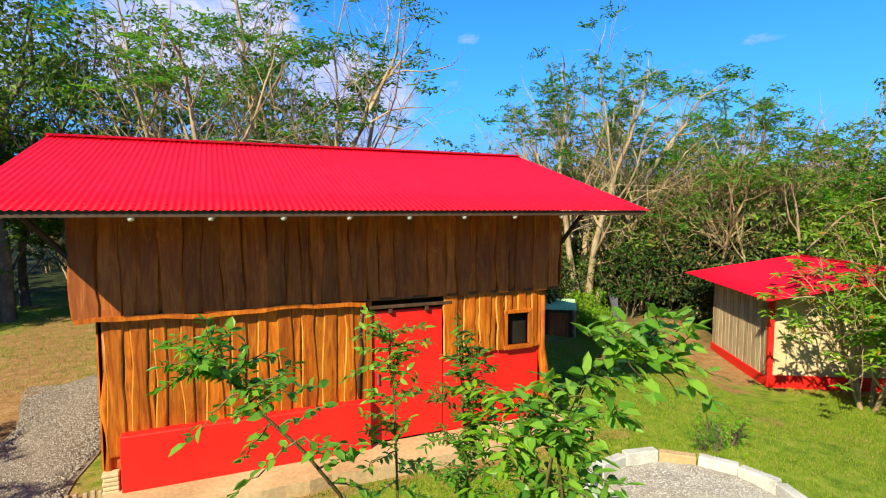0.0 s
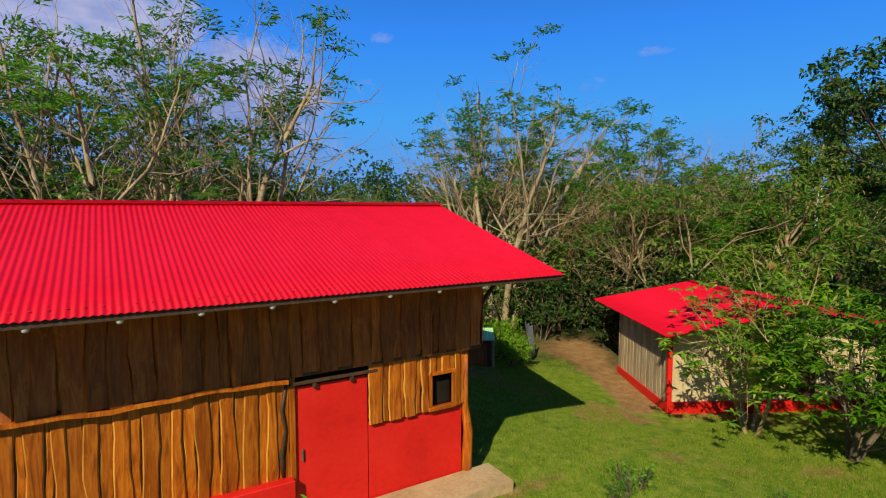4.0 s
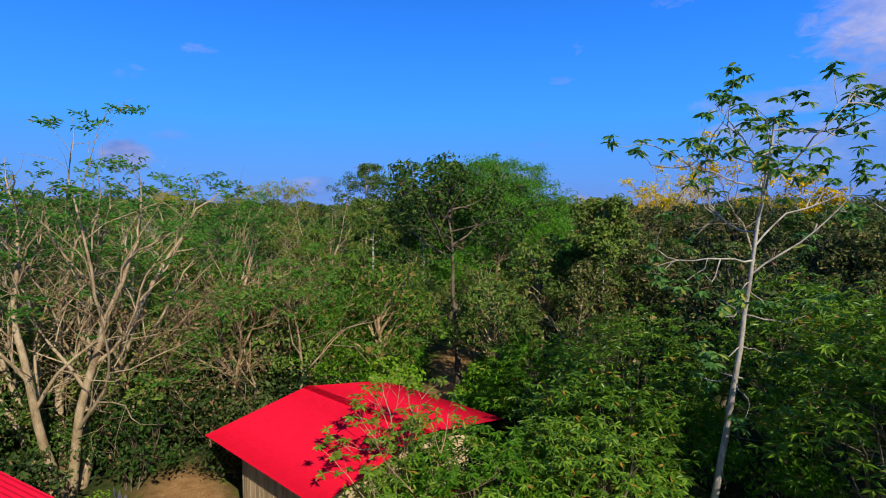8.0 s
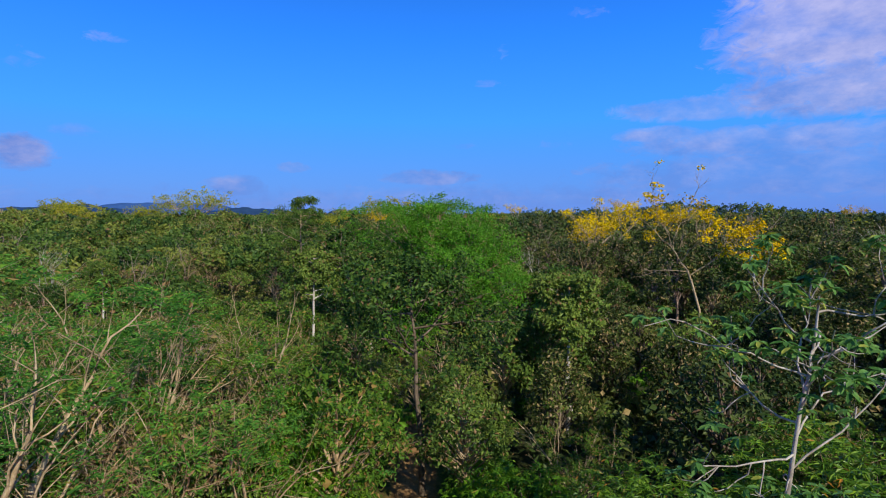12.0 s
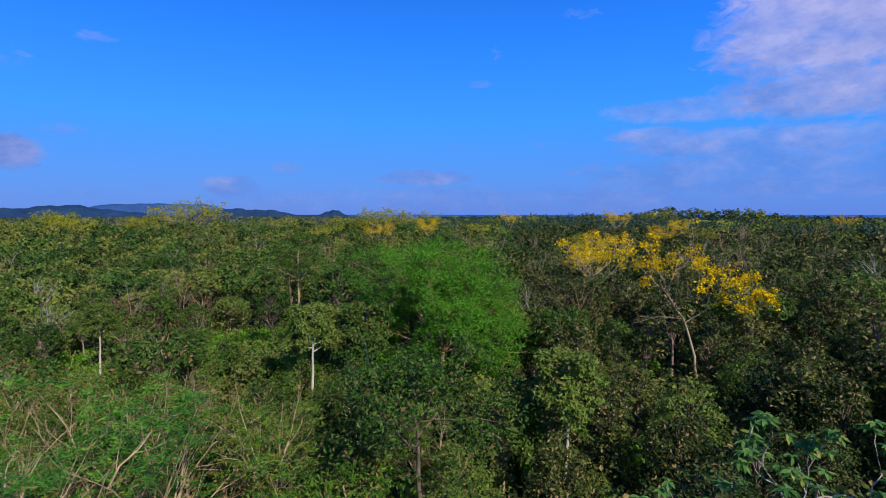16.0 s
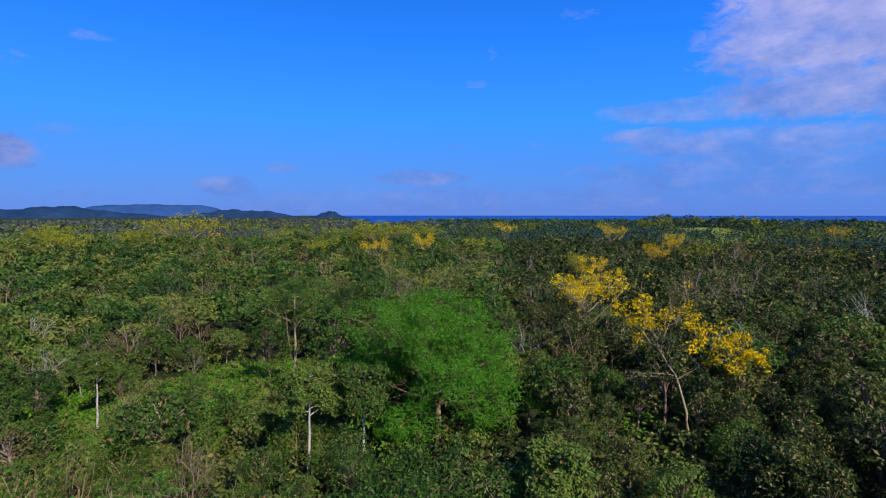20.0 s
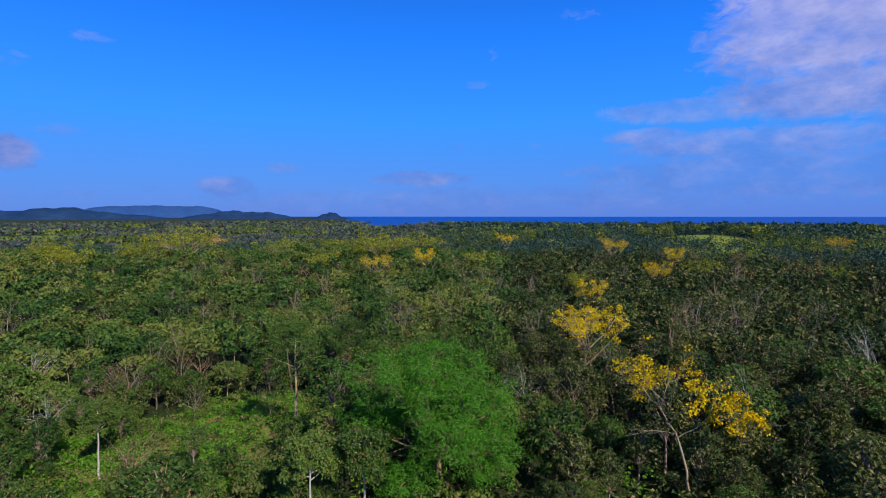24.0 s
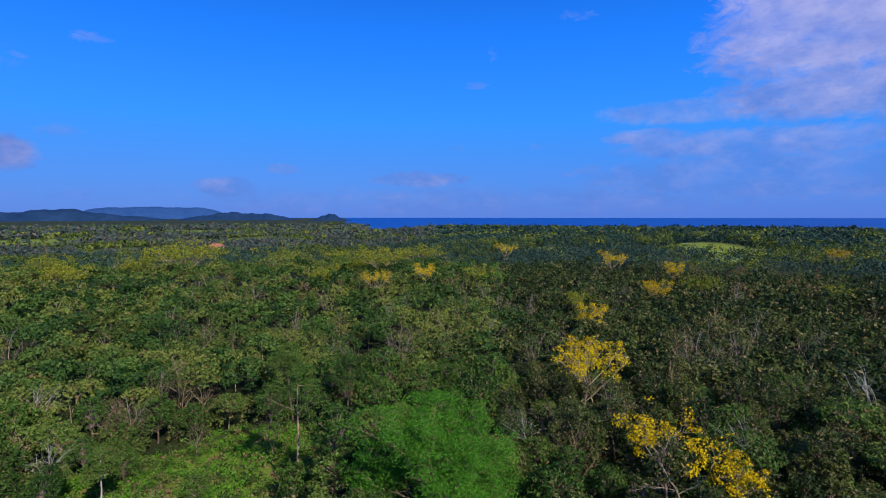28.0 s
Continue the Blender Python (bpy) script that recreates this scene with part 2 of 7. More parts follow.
M_DEEP_FAR = leaf("shade_darkened_canopy", (0.011, 0.029, 0.008), (0.033, 0.062, 0.015), (0.090, 0.124, 0.031), 0.12, odd=(0.17, 0.11, 0.05), odd_share=0.08, tint=True)
M_BRIGHT = leaf("bright_leaf", (0.030, 0.112, 0.008), (0.066, 0.215, 0.014), (0.135, 0.330, 0.026), 0.35)
M_FRESH = leaf("fresh_leaf", (0.055, 0.190, 0.012), (0.105, 0.300, 0.020), (0.195, 0.430, 0.035), 0.4, rough=0.4, spec=0.3)
M_YOUNG = leaf("young_plant_leaf", (0.055, 0.165, 0.020), (0.125, 0.300, 0.034), (0.230, 0.430, 0.055), 0.42, rough=0.38, spec=0.3)
M_SHRUB = leaf("shrub_leaf", (0.065, 0.175, 0.010), (0.130, 0.295, 0.018), (0.235, 0.410, 0.030), 0.4, rough=0.42, odd=(0.30, 0.32, 0.05), odd_share=0.05)
M_PALM = leaf("palmate_leaf", (0.030, 0.095, 0.024), (0.062, 0.165, 0.036), (0.125, 0.260, 0.060), 0.3, odd=(0.30, 0.34, 0.06), odd_share=0.08)
M_MANGO = leaf("long_leaf", (0.050, 0.125, 0.010), (0.105, 0.218, 0.016), (0.205, 0.330, 0.028), 0.3, rough=0.38, odd=(0.42, 0.20, 0.03), odd_share=0.02, spec=0.3)
M_YELLOW = leaf("yellow_blossom", (0.52, 0.33, 0.002), (0.66, 0.45, 0.003), (0.74, 0.55, 0.008), 0.12, rough=0.75, spec=0.06)
M_OCHRE = leaf("ochre_leaf", (0.185, 0.205, 0.022), (0.29, 0.29, 0.026), (0.41, 0.37, 0.030), 0.3, rough=0.6, odd=(0.13, 0.20, 0.03), odd_share=0.2)
M_TEAK = leaf("teak_leaf", (0.026, 0.046, 0.010), (0.062, 0.092, 0.018), (0.141, 0.162, 0.036), 0.2, odd=(0.30, 0.23, 0.10), odd_share=0.16)
M_TEAK_FAR = leaf("teak_canopy", (0.020, 0.038, 0.010), (0.053, 0.080, 0.018), (0.134, 0.152, 0.036), 0.15, odd=(0.28, 0.21, 0.09), odd_share=0.11, tint=True)
# these two carry distance haze in their leaf colours, bluish and greyed
M_HAZE_FAR = leaf("haze_tinted_canopy", (0.022, 0.050, 0.036), (0.038, 0.076, 0.052), (0.062, 0.104, 0.066), 0.1, tint=True)
M_PLAIN = leaf("haze_greyed_woodland", (0.044, 0.066, 0.058), (0.066, 0.092, 0.074), (0.100, 0.122, 0.092), 0.1, odd=(0.17, 0.12, 0.10), odd_share=0.10, tint=True)
M_DRY = leaf("dry_leaf", (0.14, 0.09, 0.045), (0.24, 0.16, 0.075), (0.34, 0.24, 0.12), 0.25, rough=0.8, odd=(0.09, 0.14, 0.03), odd_share=0.3)
M_GRASS = leaf("grass_blade", (0.105, 0.205, 0.014), (0.185, 0.295, 0.022), (0.310, 0.375, 0.048), 0.35, rough=0.6, odd=(0.42, 0.33, 0.13), odd_share=0.12)


def bark(name, a, b, c):
    def base(nt, pos):
        n1, n2 = noisen(nt, pos, 3.0, 5, 0.6, (1, 1, 0.5)), noisen(nt, pos, 22.0, 5, 0.7, (1, 1, 0.4))
        g = mathn(nt, "ADD", mathn(nt, "MULTIPLY", n1, 0.6), mathn(nt, "MULTIPLY", n2, 0.4))
        return ramp(nt, g, ((0.36, a), (0.5, b), (0.62, c)))
    return material(name, base, 0.85, lambda nt, p: (noisen(nt, p, 30, 5, 0.7, (1, 1, 0.35)), 0.012), spec=0.2)


M_BARK_PALE = bark("pale_bark", (0.21, 0.145, 0.08), (0.38, 0.285, 0.17), (0.52, 0.415, 0.275))
M_BARK_WHITE = bark("whitish_bark", (0.30, 0.26, 0.22), (0.50, 0.46, 0.41), (0.66, 0.62, 0.56))
M_BARK_GREY = bark("grey_brown_bark", (0.07, 0.052, 0.037), (0.14, 0.105, 0.075), (0.24, 0.19, 0.14))
M_BARK_CEC = bark("silvery_bark", (0.20, 0.17, 0.14), (0.36, 0.32, 0.28), (0.52, 0.48, 0.42))
M_TWIG = bark("dry_twig", (0.20, 0.13, 0.07), (0.36, 0.25, 0.14), (0.50, 0.37, 0.23))
M_TWIG_PINK = bark("pinkish_twig", (0.19, 0.125, 0.10), (0.32, 0.23, 0.19), (0.45, 0.345, 0.30))
M_THICKET = leaf("thicket_leaf", (0.040, 0.105, 0.010), (0.078, 0.175, 0.018), (0.150, 0.260, 0.030), 0.35, odd=(0.32, 0.22, 0.07), odd_share=0.16)

M_ROOF = material("red_painted_metal", lambda nt, pos: ramp(nt, mathn(nt, "ADD", mathn(nt, "MULTIPLY", noisen(nt, pos, 0.7, 5, 0.6), 0.6), mathn(
    nt, "MULTIPLY", noisen(nt, pos, 9, 5, 0.7), 0.4)), ((0.35, (0.60, 0.004, 0.024)), (0.5, (0.70, 0.006, 0.032)), (0.68, (0.76, 0.009, 0.040)))), 0.6, spec=0.10)
M_REDPAINT = material("red_wall_paint", lambda nt, pos: ramp(nt, mathn(nt, "ADD", mathn(nt, "MULTIPLY", noisen(nt, pos, 1.2, 5, 0.6), 0.6), mathn(
    nt, "MULTIPLY", noisen(nt, pos, 14, 5, 0.7), 0.4)), ((0.35, (0.58, 0.008, 0.008)), (0.5, (0.70, 0.012, 0.010)), (0.66, (0.76, 0.022, 0.018)))), 0.55,
    lambda nt, p: (noisen(nt, p, 30, 4, 0.6), 0.004), spec=0.4)
M_WOOD_HONEY = wood("varnished_honey_wood", (0.13, 0.020, 0.002), (0.43, 0.100, 0.006), (0.65, 0.21, 0.022), 0.45, 0.1)
M_WOOD_UPPER = wood("brown_wood", (0.155, 0.029, 0.004), (0.36, 0.086, 0.012), (0.56, 0.19, 0.038), 0.55)
M_SAPWOOD = wood("pale_sapwood", (0.30, 0.11, 0.012), (0.54, 0.23, 0.035), (0.70, 0.36, 0.08), 0.5)
M_WOOD_GREY = wood("weathered_grey_wood", (0.25, 0.17, 0.10), (0.44, 0.32, 0.20), (0.58, 0.45, 0.30), 0.75)
M_WOOD_DARK = wood("dark_stained_wood", (0.035, 0.017, 0.009), (0.07, 0.034, 0.017), (0.11, 0.06, 0.03), 0.6)
M_CREAM = two_scale("cream_plaster", (0.46, 0.35, 0.20), (0.58, 0.45, 0.27), (0.66, 0.54, 0.35), 1.2, 18, 0.85, 0.004)
# near-black colour stands in for the unlit space behind openings
M_DARKIN = material("unlit_interior", lambda nt, pos: ramp(nt, noisen(nt, pos, 3), ((0.3, (0.012, 0.010, 0.008)), (0.7, (0.03, 0.024, 0.018)))), 0.95, spec=0.02)
M_BULB = material("milky_bulb_glass", lambda nt, pos: ramp(nt, noisen(nt, pos, 20), ((0.3, (0.5, 0.47, 0.42)), (0.7, (0.72, 0.70, 0.66)))), 0.35)
M_STEEL = material("dull_steel", lambda nt, pos: ramp(nt, noisen(nt, pos, 8), ((0.3, (0.18, 0.17, 0.16)), (0.7, (0.34, 0.33, 0.31)))), 0.45, metal=0.8)
M_CONCRETE = two_scale("pale_concrete", (0.36, 0.235, 0.12), (0.48, 0.335, 0.18), (0.57, 0.43, 0.26), 1.1, 16, 0.9, 0.006)
M_BLOCK = two_scale("grey_block", (0.34, 0.33, 0.31), (0.50, 0.49, 0.46), (0.62, 0.61, 0.58), 4, 40, 0.9, 0.008)
M_GRAVEL = two_scale("grey_gravel", (0.24, 0.21, 0.18), (0.40, 0.36, 0.31), (0.55, 0.51, 0.46), 2.5, 45, 0.9, 0.02)
M_GLADE = leaf("glade_leaf", (0.060, 0.165, 0.012), (0.112, 0.265, 0.020), (0.195, 0.370, 0.034), 0.35, rough=0.6)
M_LANE = two_scale("lane_gravel", (0.14, 0.11, 0.085), (0.24, 0.195, 0.155), (0.34, 0.29, 0.24), 2.5, 45, 0.9, 0.02)
M_SAPLING_STEM = bark("young_stem", (0.07, 0.06, 0.02), (0.13, 0.11, 0.04), (0.20, 0.17, 0.07))
M_GREENTIN = material("green_painted_tin", lambda nt, pos: ramp(nt, noisen(nt, pos, 2, 5), ((0.35, (0.40, 0.74, 0.34)), (0.65, (0.55, 0.84, 0.45)))), 0.8, spec=0.05)
M_TARP = material("blue_grey_tin", lambda nt, pos: ramp(nt, noisen(nt, pos, 5, 5, 0.6, (6, 6, 0.4)), ((0.35, (0.10, 0.105, 0.13)), (0.65, (0.30, 0.31, 0.36)))), 0.5)
M_TILE = material("red_clay_tile", lambda nt, pos: ramp(nt, noisen(nt, pos, 2, 5), ((0.3, (0.33, 0.10, 0.06)), (0.7, (0.48, 0.18, 0.11)))), 0.8)
M_WHITEWALL = two_scale("white_render", (0.6, 0.57, 0.52), (0.72, 0.70, 0.66), (0.8, 0.78, 0.75), 0.5, 6, 0.85, 0.004)


def ground_base(nt, pos):
    p = world_pos(nt)
    n1, n2, n3 = noisen(nt, p, 0.35, 6, 0.62), noisen(nt, p, 3.5, 5, 0.65), noisen(nt, p, 28, 4, 0.7)
    grass = ramp(nt, n2, ((0.3, (0.085, 0.150, 0.014)), (0.5, (0.175, 0.250, 0.024)), (0.7, (0.31, 0.32, 0.06))))
    dirt = ramp(nt, mathn(nt, "ADD", mathn(nt, "MULTIPLY", n2, 0.5), mathn(nt, "MULTIPLY", n3, 0.5)),
                ((0.35, (0.19, 0.095, 0.038)), (0.5, (0.32, 0.175, 0.075)), (0.65, (0.44, 0.275, 0.13))))
    # worn earth follows patches of its own
    k = ramp(nt, mathn(nt, "ADD", mathn(nt, "MULTIPLY", n1, 0.8), mathn(nt, "MULTIPLY", n3, 0.2)), ((0.53, (0, 0, 0)), (0.61, (1, 1, 1))))
    a = node(nt, "ShaderNodeAttribute")
    a.attribute_name = "earth"
    k2 = mathn(nt, "ADD", mathn(nt, "MULTIPLY", k, 0.75), a.outputs["Fac"], True)
    k2 = ramp(nt, mathn(nt, "ADD", mathn(nt, "MULTIPLY", k2, 0.8), mathn(nt, "MULTIPLY", n2, 0.35)), ((0.42, (0, 0, 0)), (0.62, (1, 1, 1))))
    near = mixc(nt, k2, grass, dirt)
    # green-brown forest floor, with the shade under the trees darkened into it
    shaded_wood_floor = ramp(nt, n2, ((0.3, (0.016, 0.026, 0.008)), (0.5, (0.034, 0.046, 0.014)), (0.7, (0.07, 0.062, 0.026))))
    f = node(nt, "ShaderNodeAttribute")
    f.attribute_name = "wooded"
    return mixc(nt, f.outputs["Fac"], near, shaded_wood_floor)


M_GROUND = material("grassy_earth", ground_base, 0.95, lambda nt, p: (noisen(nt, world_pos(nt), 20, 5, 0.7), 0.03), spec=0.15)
# blue distance haze is mixed straight into both hill colours
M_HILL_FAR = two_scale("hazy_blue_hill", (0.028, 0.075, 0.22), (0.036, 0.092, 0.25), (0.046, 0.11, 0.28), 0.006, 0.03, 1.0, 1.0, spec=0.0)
M_HILL = two_scale("haze_tinted_hill", (0.016, 0.042, 0.10), (0.022, 0.054, 0.125), (0.032, 0.072, 0.155), 0.006, 0.03, 1.0, 1.0, spec=0.0)
M_SEA = material("sea_water", lambda nt, pos: ramp(nt, noisen(nt, pos, 0.002, 4), ((0.3, (0.006, 0.075, 0.36)), (0.7, (0.010, 0.09, 0.42)))), 0.6, spec=0.2)

UP = np.array([0, 0, 1.0])

# helpers for meshes ------------------------------------------------------


def mesh_np(name, verts, faces, mat, smooth=False):
    """A mesh from an array of places and an array of faces that all have as many corners."""
    me = bpy.data.meshes.new(name)
    v, f = np.asarray(verts, np.float32), np.asarray(faces, np.int32)
    n, k = f.shape
    me.vertices.add(len(v))
    me.vertices.foreach_set("co", v.ravel())
    me.loops.add(n * k)
    me.loops.foreach_set("vertex_index", f.ravel())
    me.polygons.add(n)
    me.polygons.foreach_set("loop_start", np.arange(0, n * k, k, dtype=np.int32))
    me.polygons.foreach_set("use_smooth", np.full(n, smooth))
    me.update(calc_edges=True)
    me.materials.append(mat)
    return me


def mesh_bm(name, bm, mat, smooth=False):
    me = bpy.data.meshes.new(name)
    bmesh.ops.recalc_face_normals(bm, faces=bm.faces)
    bm.to_mesh(me)
    bm.free()
    me.materials.append(mat)
    if smooth:
        me.polygons.foreach_set("use_smooth", np.full(len(me.polygons), True))
    return me


def put(name, me, parent=None, m=None, label=""):
    ob = new(name, me)
    if parent:
        ob.parent = parent
    if m is not None:
        ob.matrix_basis = m
    return tagged(ob, label)


def part(name, bm, mat, parent, label="", smooth=False):
    return put(name, mesh_bm(name, bm, mat, smooth), parent, None, label)


def thing(name, m, label, category, group="", kind=""):
    e = new(name)
    e.empty_display_size = 0.3
    e.matrix_basis = m
    return tagged(e, label, category, group, kind)


def box(bm, x0, x1, y0, y1, z0, z1, bevel=0.0):
    made = bmesh.ops.create_cube(bm, size=1, matrix=Matrix.LocRotScale(((x0 + x1) / 2, (y0 + y1) / 2, (z0 + z1) / 2), None, (x1 - x0, y1 - y0, z1 - z0)))
    if bevel:
        vs = set(made["verts"])
        bmesh.ops.bevel(bm, geom=[e for e in bm.edges if e.verts[0] in vs and e.verts[1] in vs], offset=bevel, segments=1, affect="EDGES")
    return bm


def boxed(*a, bevel=0.0):
    return box(bmesh.new(), *a, bevel=bevel)


def beam(a, b, w, h, bevel=0.01):
    """A bar from a to b."""
    a, b = Vector(a), Vector(b)
    bm = bmesh.new()
    box(bm, -w / 2, w / 2, -h / 2, h / 2, 0, (b - a).length, bevel)
    bm.transform(Matrix.Translation(a) @ (b - a).to_track_quat("Z", "X").to_matrix().to_4x4())
    return bm


def tube(points, radii, sides=6):
    """Rings along a bent line, as arrays."""
    p, r = np.asarray(points, float), np.asarray(radii, float)
    t = np.gradient(p, axis=0)
    t /= np.linalg.norm(t, axis=1)[:, None] + 1e-9
    ref = np.where(np.abs(t[:, 2:3]) > 0.9, np.array([[1.0, 0, 0]]), np.array([[0, 0, 1.0]]))
    s = np.cross(t, ref)
    s /= np.linalg.norm(s, axis=1)[:, None] + 1e-9
    u = np.cross(s, t)
    a = np.arange(sides) * 2 * np.pi / sides
    v = p[:, None] + r[:, None, None] * (np.cos(a)[None, :, None] * s[:, None] + np.sin(a)[None, :, None] * u[:, None])
    n = len(p)
    i = np.arange(n - 1)[:, None] * sides
    j = np.arange(sides)[None]
    k = (j + 1) % sides
    f = np.stack([i + j, i + k, i + sides + k, i + sides + j], -1).reshape(-1, 4)
    return v.reshape(-1, 3), f


def joined(parts):
    vs, fs, n = [], [], 0
    for v, f in parts:
        vs.append(v)
        fs.append(f + n)
        n += len(v)
    return np.concatenate(vs), np.concatenate(fs)


def unit(v):
    return v / (np.linalg.norm(v, axis=-1, keepdims=True) + 1e-9)


def grow(rng, base, way, length, radius, spec, level=0, out=None, tips=None):
    """A limb and all that forks from it. spec: per level (forks, angle, length share, radius share, upturn, wiggle, start)."""
    if out is None:
        out, tips = [], []
    forks, angle, lshare, rshare, up, wig, first = spec[level]
    n = 7 if level == 0 else 5 if level == 1 else 4
    pts, w, p = [np.array(base, float)], np.array(way, float), np.array(base, float)
    for i in range(n - 1):
        w = unit(w + rng.normal(0, wig, 3) + np.array([0, 0, up]))
        p = p + w * length / (n - 1)
        pts.append(p)
    pts = np.array(pts)
    end = 0.55 if level + 1 < len(spec) else 0.25
    rad = radius * np.linspace(1.0, end, n)
    if level == 0:
        rad[0] *= 1.25
    out.append((pts, rad, level))
    if level + 1 >= len(spec):
        tips.append((pts, w))
        return out, tips
    turn = rng.uniform(0, 2 * np.pi)
    for k in range(forks):
        f = first + (1 - first) * (k + rng.uniform(0.2, 0.9)) / forks
        f = min(f, 0.98)
        i = f * (n - 1)
        a = int(min(i, n - 2))
        q = pts[a] + (pts[a + 1] - pts[a]) * (i - a)
        d = unit(pts[a + 1] - pts[a])
        ref = np.array([1.0, 0, 0]) if abs(d[2]) > 0.8 else np.array([0, 0, 1.0])
        s = unit(np.cross(d, ref))
        u = np.cross(s, d)
        turn += 2.4 + rng.normal(0, 0.4)
        ang = np.radians(angle) * rng.uniform(0.7, 1.3)
        wn = unit(d * np.cos(ang) + (s * np.cos(turn) + u * np.sin(turn)) * np.sin(ang))
        grow(rng, q, wn, length * lshare * rng.uniform(0.7, 1.25), max(radius * rshare * (1 - 0.35 * f), 0.006), spec, level + 1, out, tips)
    # the limb goes on as a leader
    grow(rng, pts[-1], w, length * lshare * rng.uniform(0.8, 1.1), rad[-1], spec, level + 1, out, tips)
    return out, tips


def limbs_mesh(name, limbs, mat, sides=(8, 6, 4, 3, 3), skip=99):
    return mesh_np(name, *joined([tube(p, r, sides[min(l, 4)]) for p, r, l in limbs if l < skip]), mat, True)


def leaf_quads(rng, at, way, length, width, fold=0.25, face=None, loose=0.45, oval=False):
    """A folded four-cornered leaf, or an oval six-cornered one, at each place, along each way; face: the side to which its upper face looks, more or less."""
    n = len(at)
    way = unit(way)
    if face is None:
        face = rng.normal(0, 1, (n, 3))
    else:
        face = unit(unit(face) + rng.normal(0, loose, (n, 3)))
        way = unit(way - 0.85 * face * (way * face).sum(1)[:, None])
    side = unit(np.cross(way, face))
    nrm = np.cross(side, way)
    L = np.broadcast_to(np.asarray(length, float), (n,))[:, None]
    W = np.broadcast_to(np.asarray(width, float), (n,))[:, None]
    if oval:
        a, b, f = at + way * L * 0.28, at + way * L * 0.68 - nrm * L * 0.05, nrm * W * fold
        v = np.stack([at, a + side * W * 0.46 + f, b + side * W * 0.44 + f, at + way * L - nrm * L * 0.14, b - side * W * 0.44 + f, a - side * W * 0.46 + f], 1).reshape(-1, 3)
        return v, np.arange(6 * n).reshape(n, 6)
    mid = at + way * L * 0.45
    v = np.stack([at, mid + side * W / 2 + nrm * W * fold, at + way * L - nrm * L * 0.12, mid - side * W / 2 + nrm * W * fold], 1).reshape(-1, 3)
    return v, np.arange(4 * n).reshape(n, 4)


def crown_leaves(rng, tips, per_tip, tuft, size, aspect=0.45, droop=0.3, share=1.0, loose=0.55):
    """Tufts of leaves round the ends of the twigs, their faces turned outwards and up."""
    c = np.array([p[-1] for k, (p, w) in enumerate(tips) if k == 0 or rng.uniform() < share])
    k = len(c)
    mid = c.mean(0) - UP * 0.3 * np.ptp(c[:, 2])
    u = unit(rng.normal(0, 1, (k, per_tip, 3)) + UP * 0.35)
    r = tuft * rng.uniform(0.65, 1.4, (k, 1, 1)) * rng.uniform(0.3, 1.0, (k, per_tip, 1)) ** 0.5
    at = c[:, None] + u * r * np.array([1.1, 1.1, 0.66])
    face = u * 0.8 + UP * 0.5 + unit(c - mid)[:, None] * 0.5
    at, face = at.reshape(-1, 3), face.reshape(-1, 3)
    way = rng.normal(0, 1, at.shape) - UP * droop
    return leaf_quads(rng, at, way, size * rng.uniform(0.6, 1.3, len(at)), size * aspect * rng.uniform(0.7, 1.2, len(at)), 0.2, face, loose)


def fronds(rng, tips, per_tip, length, pairs, leaf_len, leaf_w, droop=0.25):
    """Sprays of feathery leaves at the twigs' ends: small leaflets in pairs along ribs."""
    at, way = [], []
    for p, w in tips:
        turn = rng.uniform(0, 6.28)
        for k in range(per_tip):
            q = p[-1] + (p[-2] - p[-1]) * rng.uniform(0, 0.9)
            a = turn + k * 2.4
            d = unit(np.array([math.cos(a), math.sin(a), rng.uniform(-0.1, 1.7)]) + unit(w) * 0.6)
            s = unit(np.cross(d, UP + rng.normal(0, 0.25, 3)))
            L = length * rng.uniform(0.6, 1.2)
            for i in range(pairs):
                t = (i + 0.6) / pairs
                c = q + d * L * t - UP * droop * L * t * t
                for sgn in (-1, 1):
                    at.append(c)
                    way.append(s * sgn + d * 0.45 - UP * 0.25)
    at, way = np.array(at), np.array(way)
    return leaf_quads(rng, at, way, leaf_len * rng.uniform(0.7, 1.2, len(at)), leaf_w, 0.2, np.broadcast_to(UP, at.shape), 0.7)


def rosettes(rng, ends, n, size, width, droop=0.35, oval=False):
    """Large leaves spread like fingers round each place."""
    at, way = [], []
    for c in ends:
        turn = rng.uniform(0, 6.28)
        for i in range(n):
            a = turn + i * 2 * np.pi / n + rng.normal(0, 0.12)
            at.append(c)
            way.append((np.cos(a), np.sin(a), rng.uniform(-droop - 0.25, -droop + 0.35)))
    at = np.array(at)
    return leaf_quads(rng, at, np.array(way), size * rng.uniform(0.75, 1.15, len(at)), width, 0.15, np.broadcast_to(UP, at.shape), 0.45, oval)


# land --------------------------------------------------------------------


def step(a, b, x):
    t = np.clip((np.asarray(x, float) - a) / (b - a), 0, 1)
    return t * t * (3 - 2 * t)


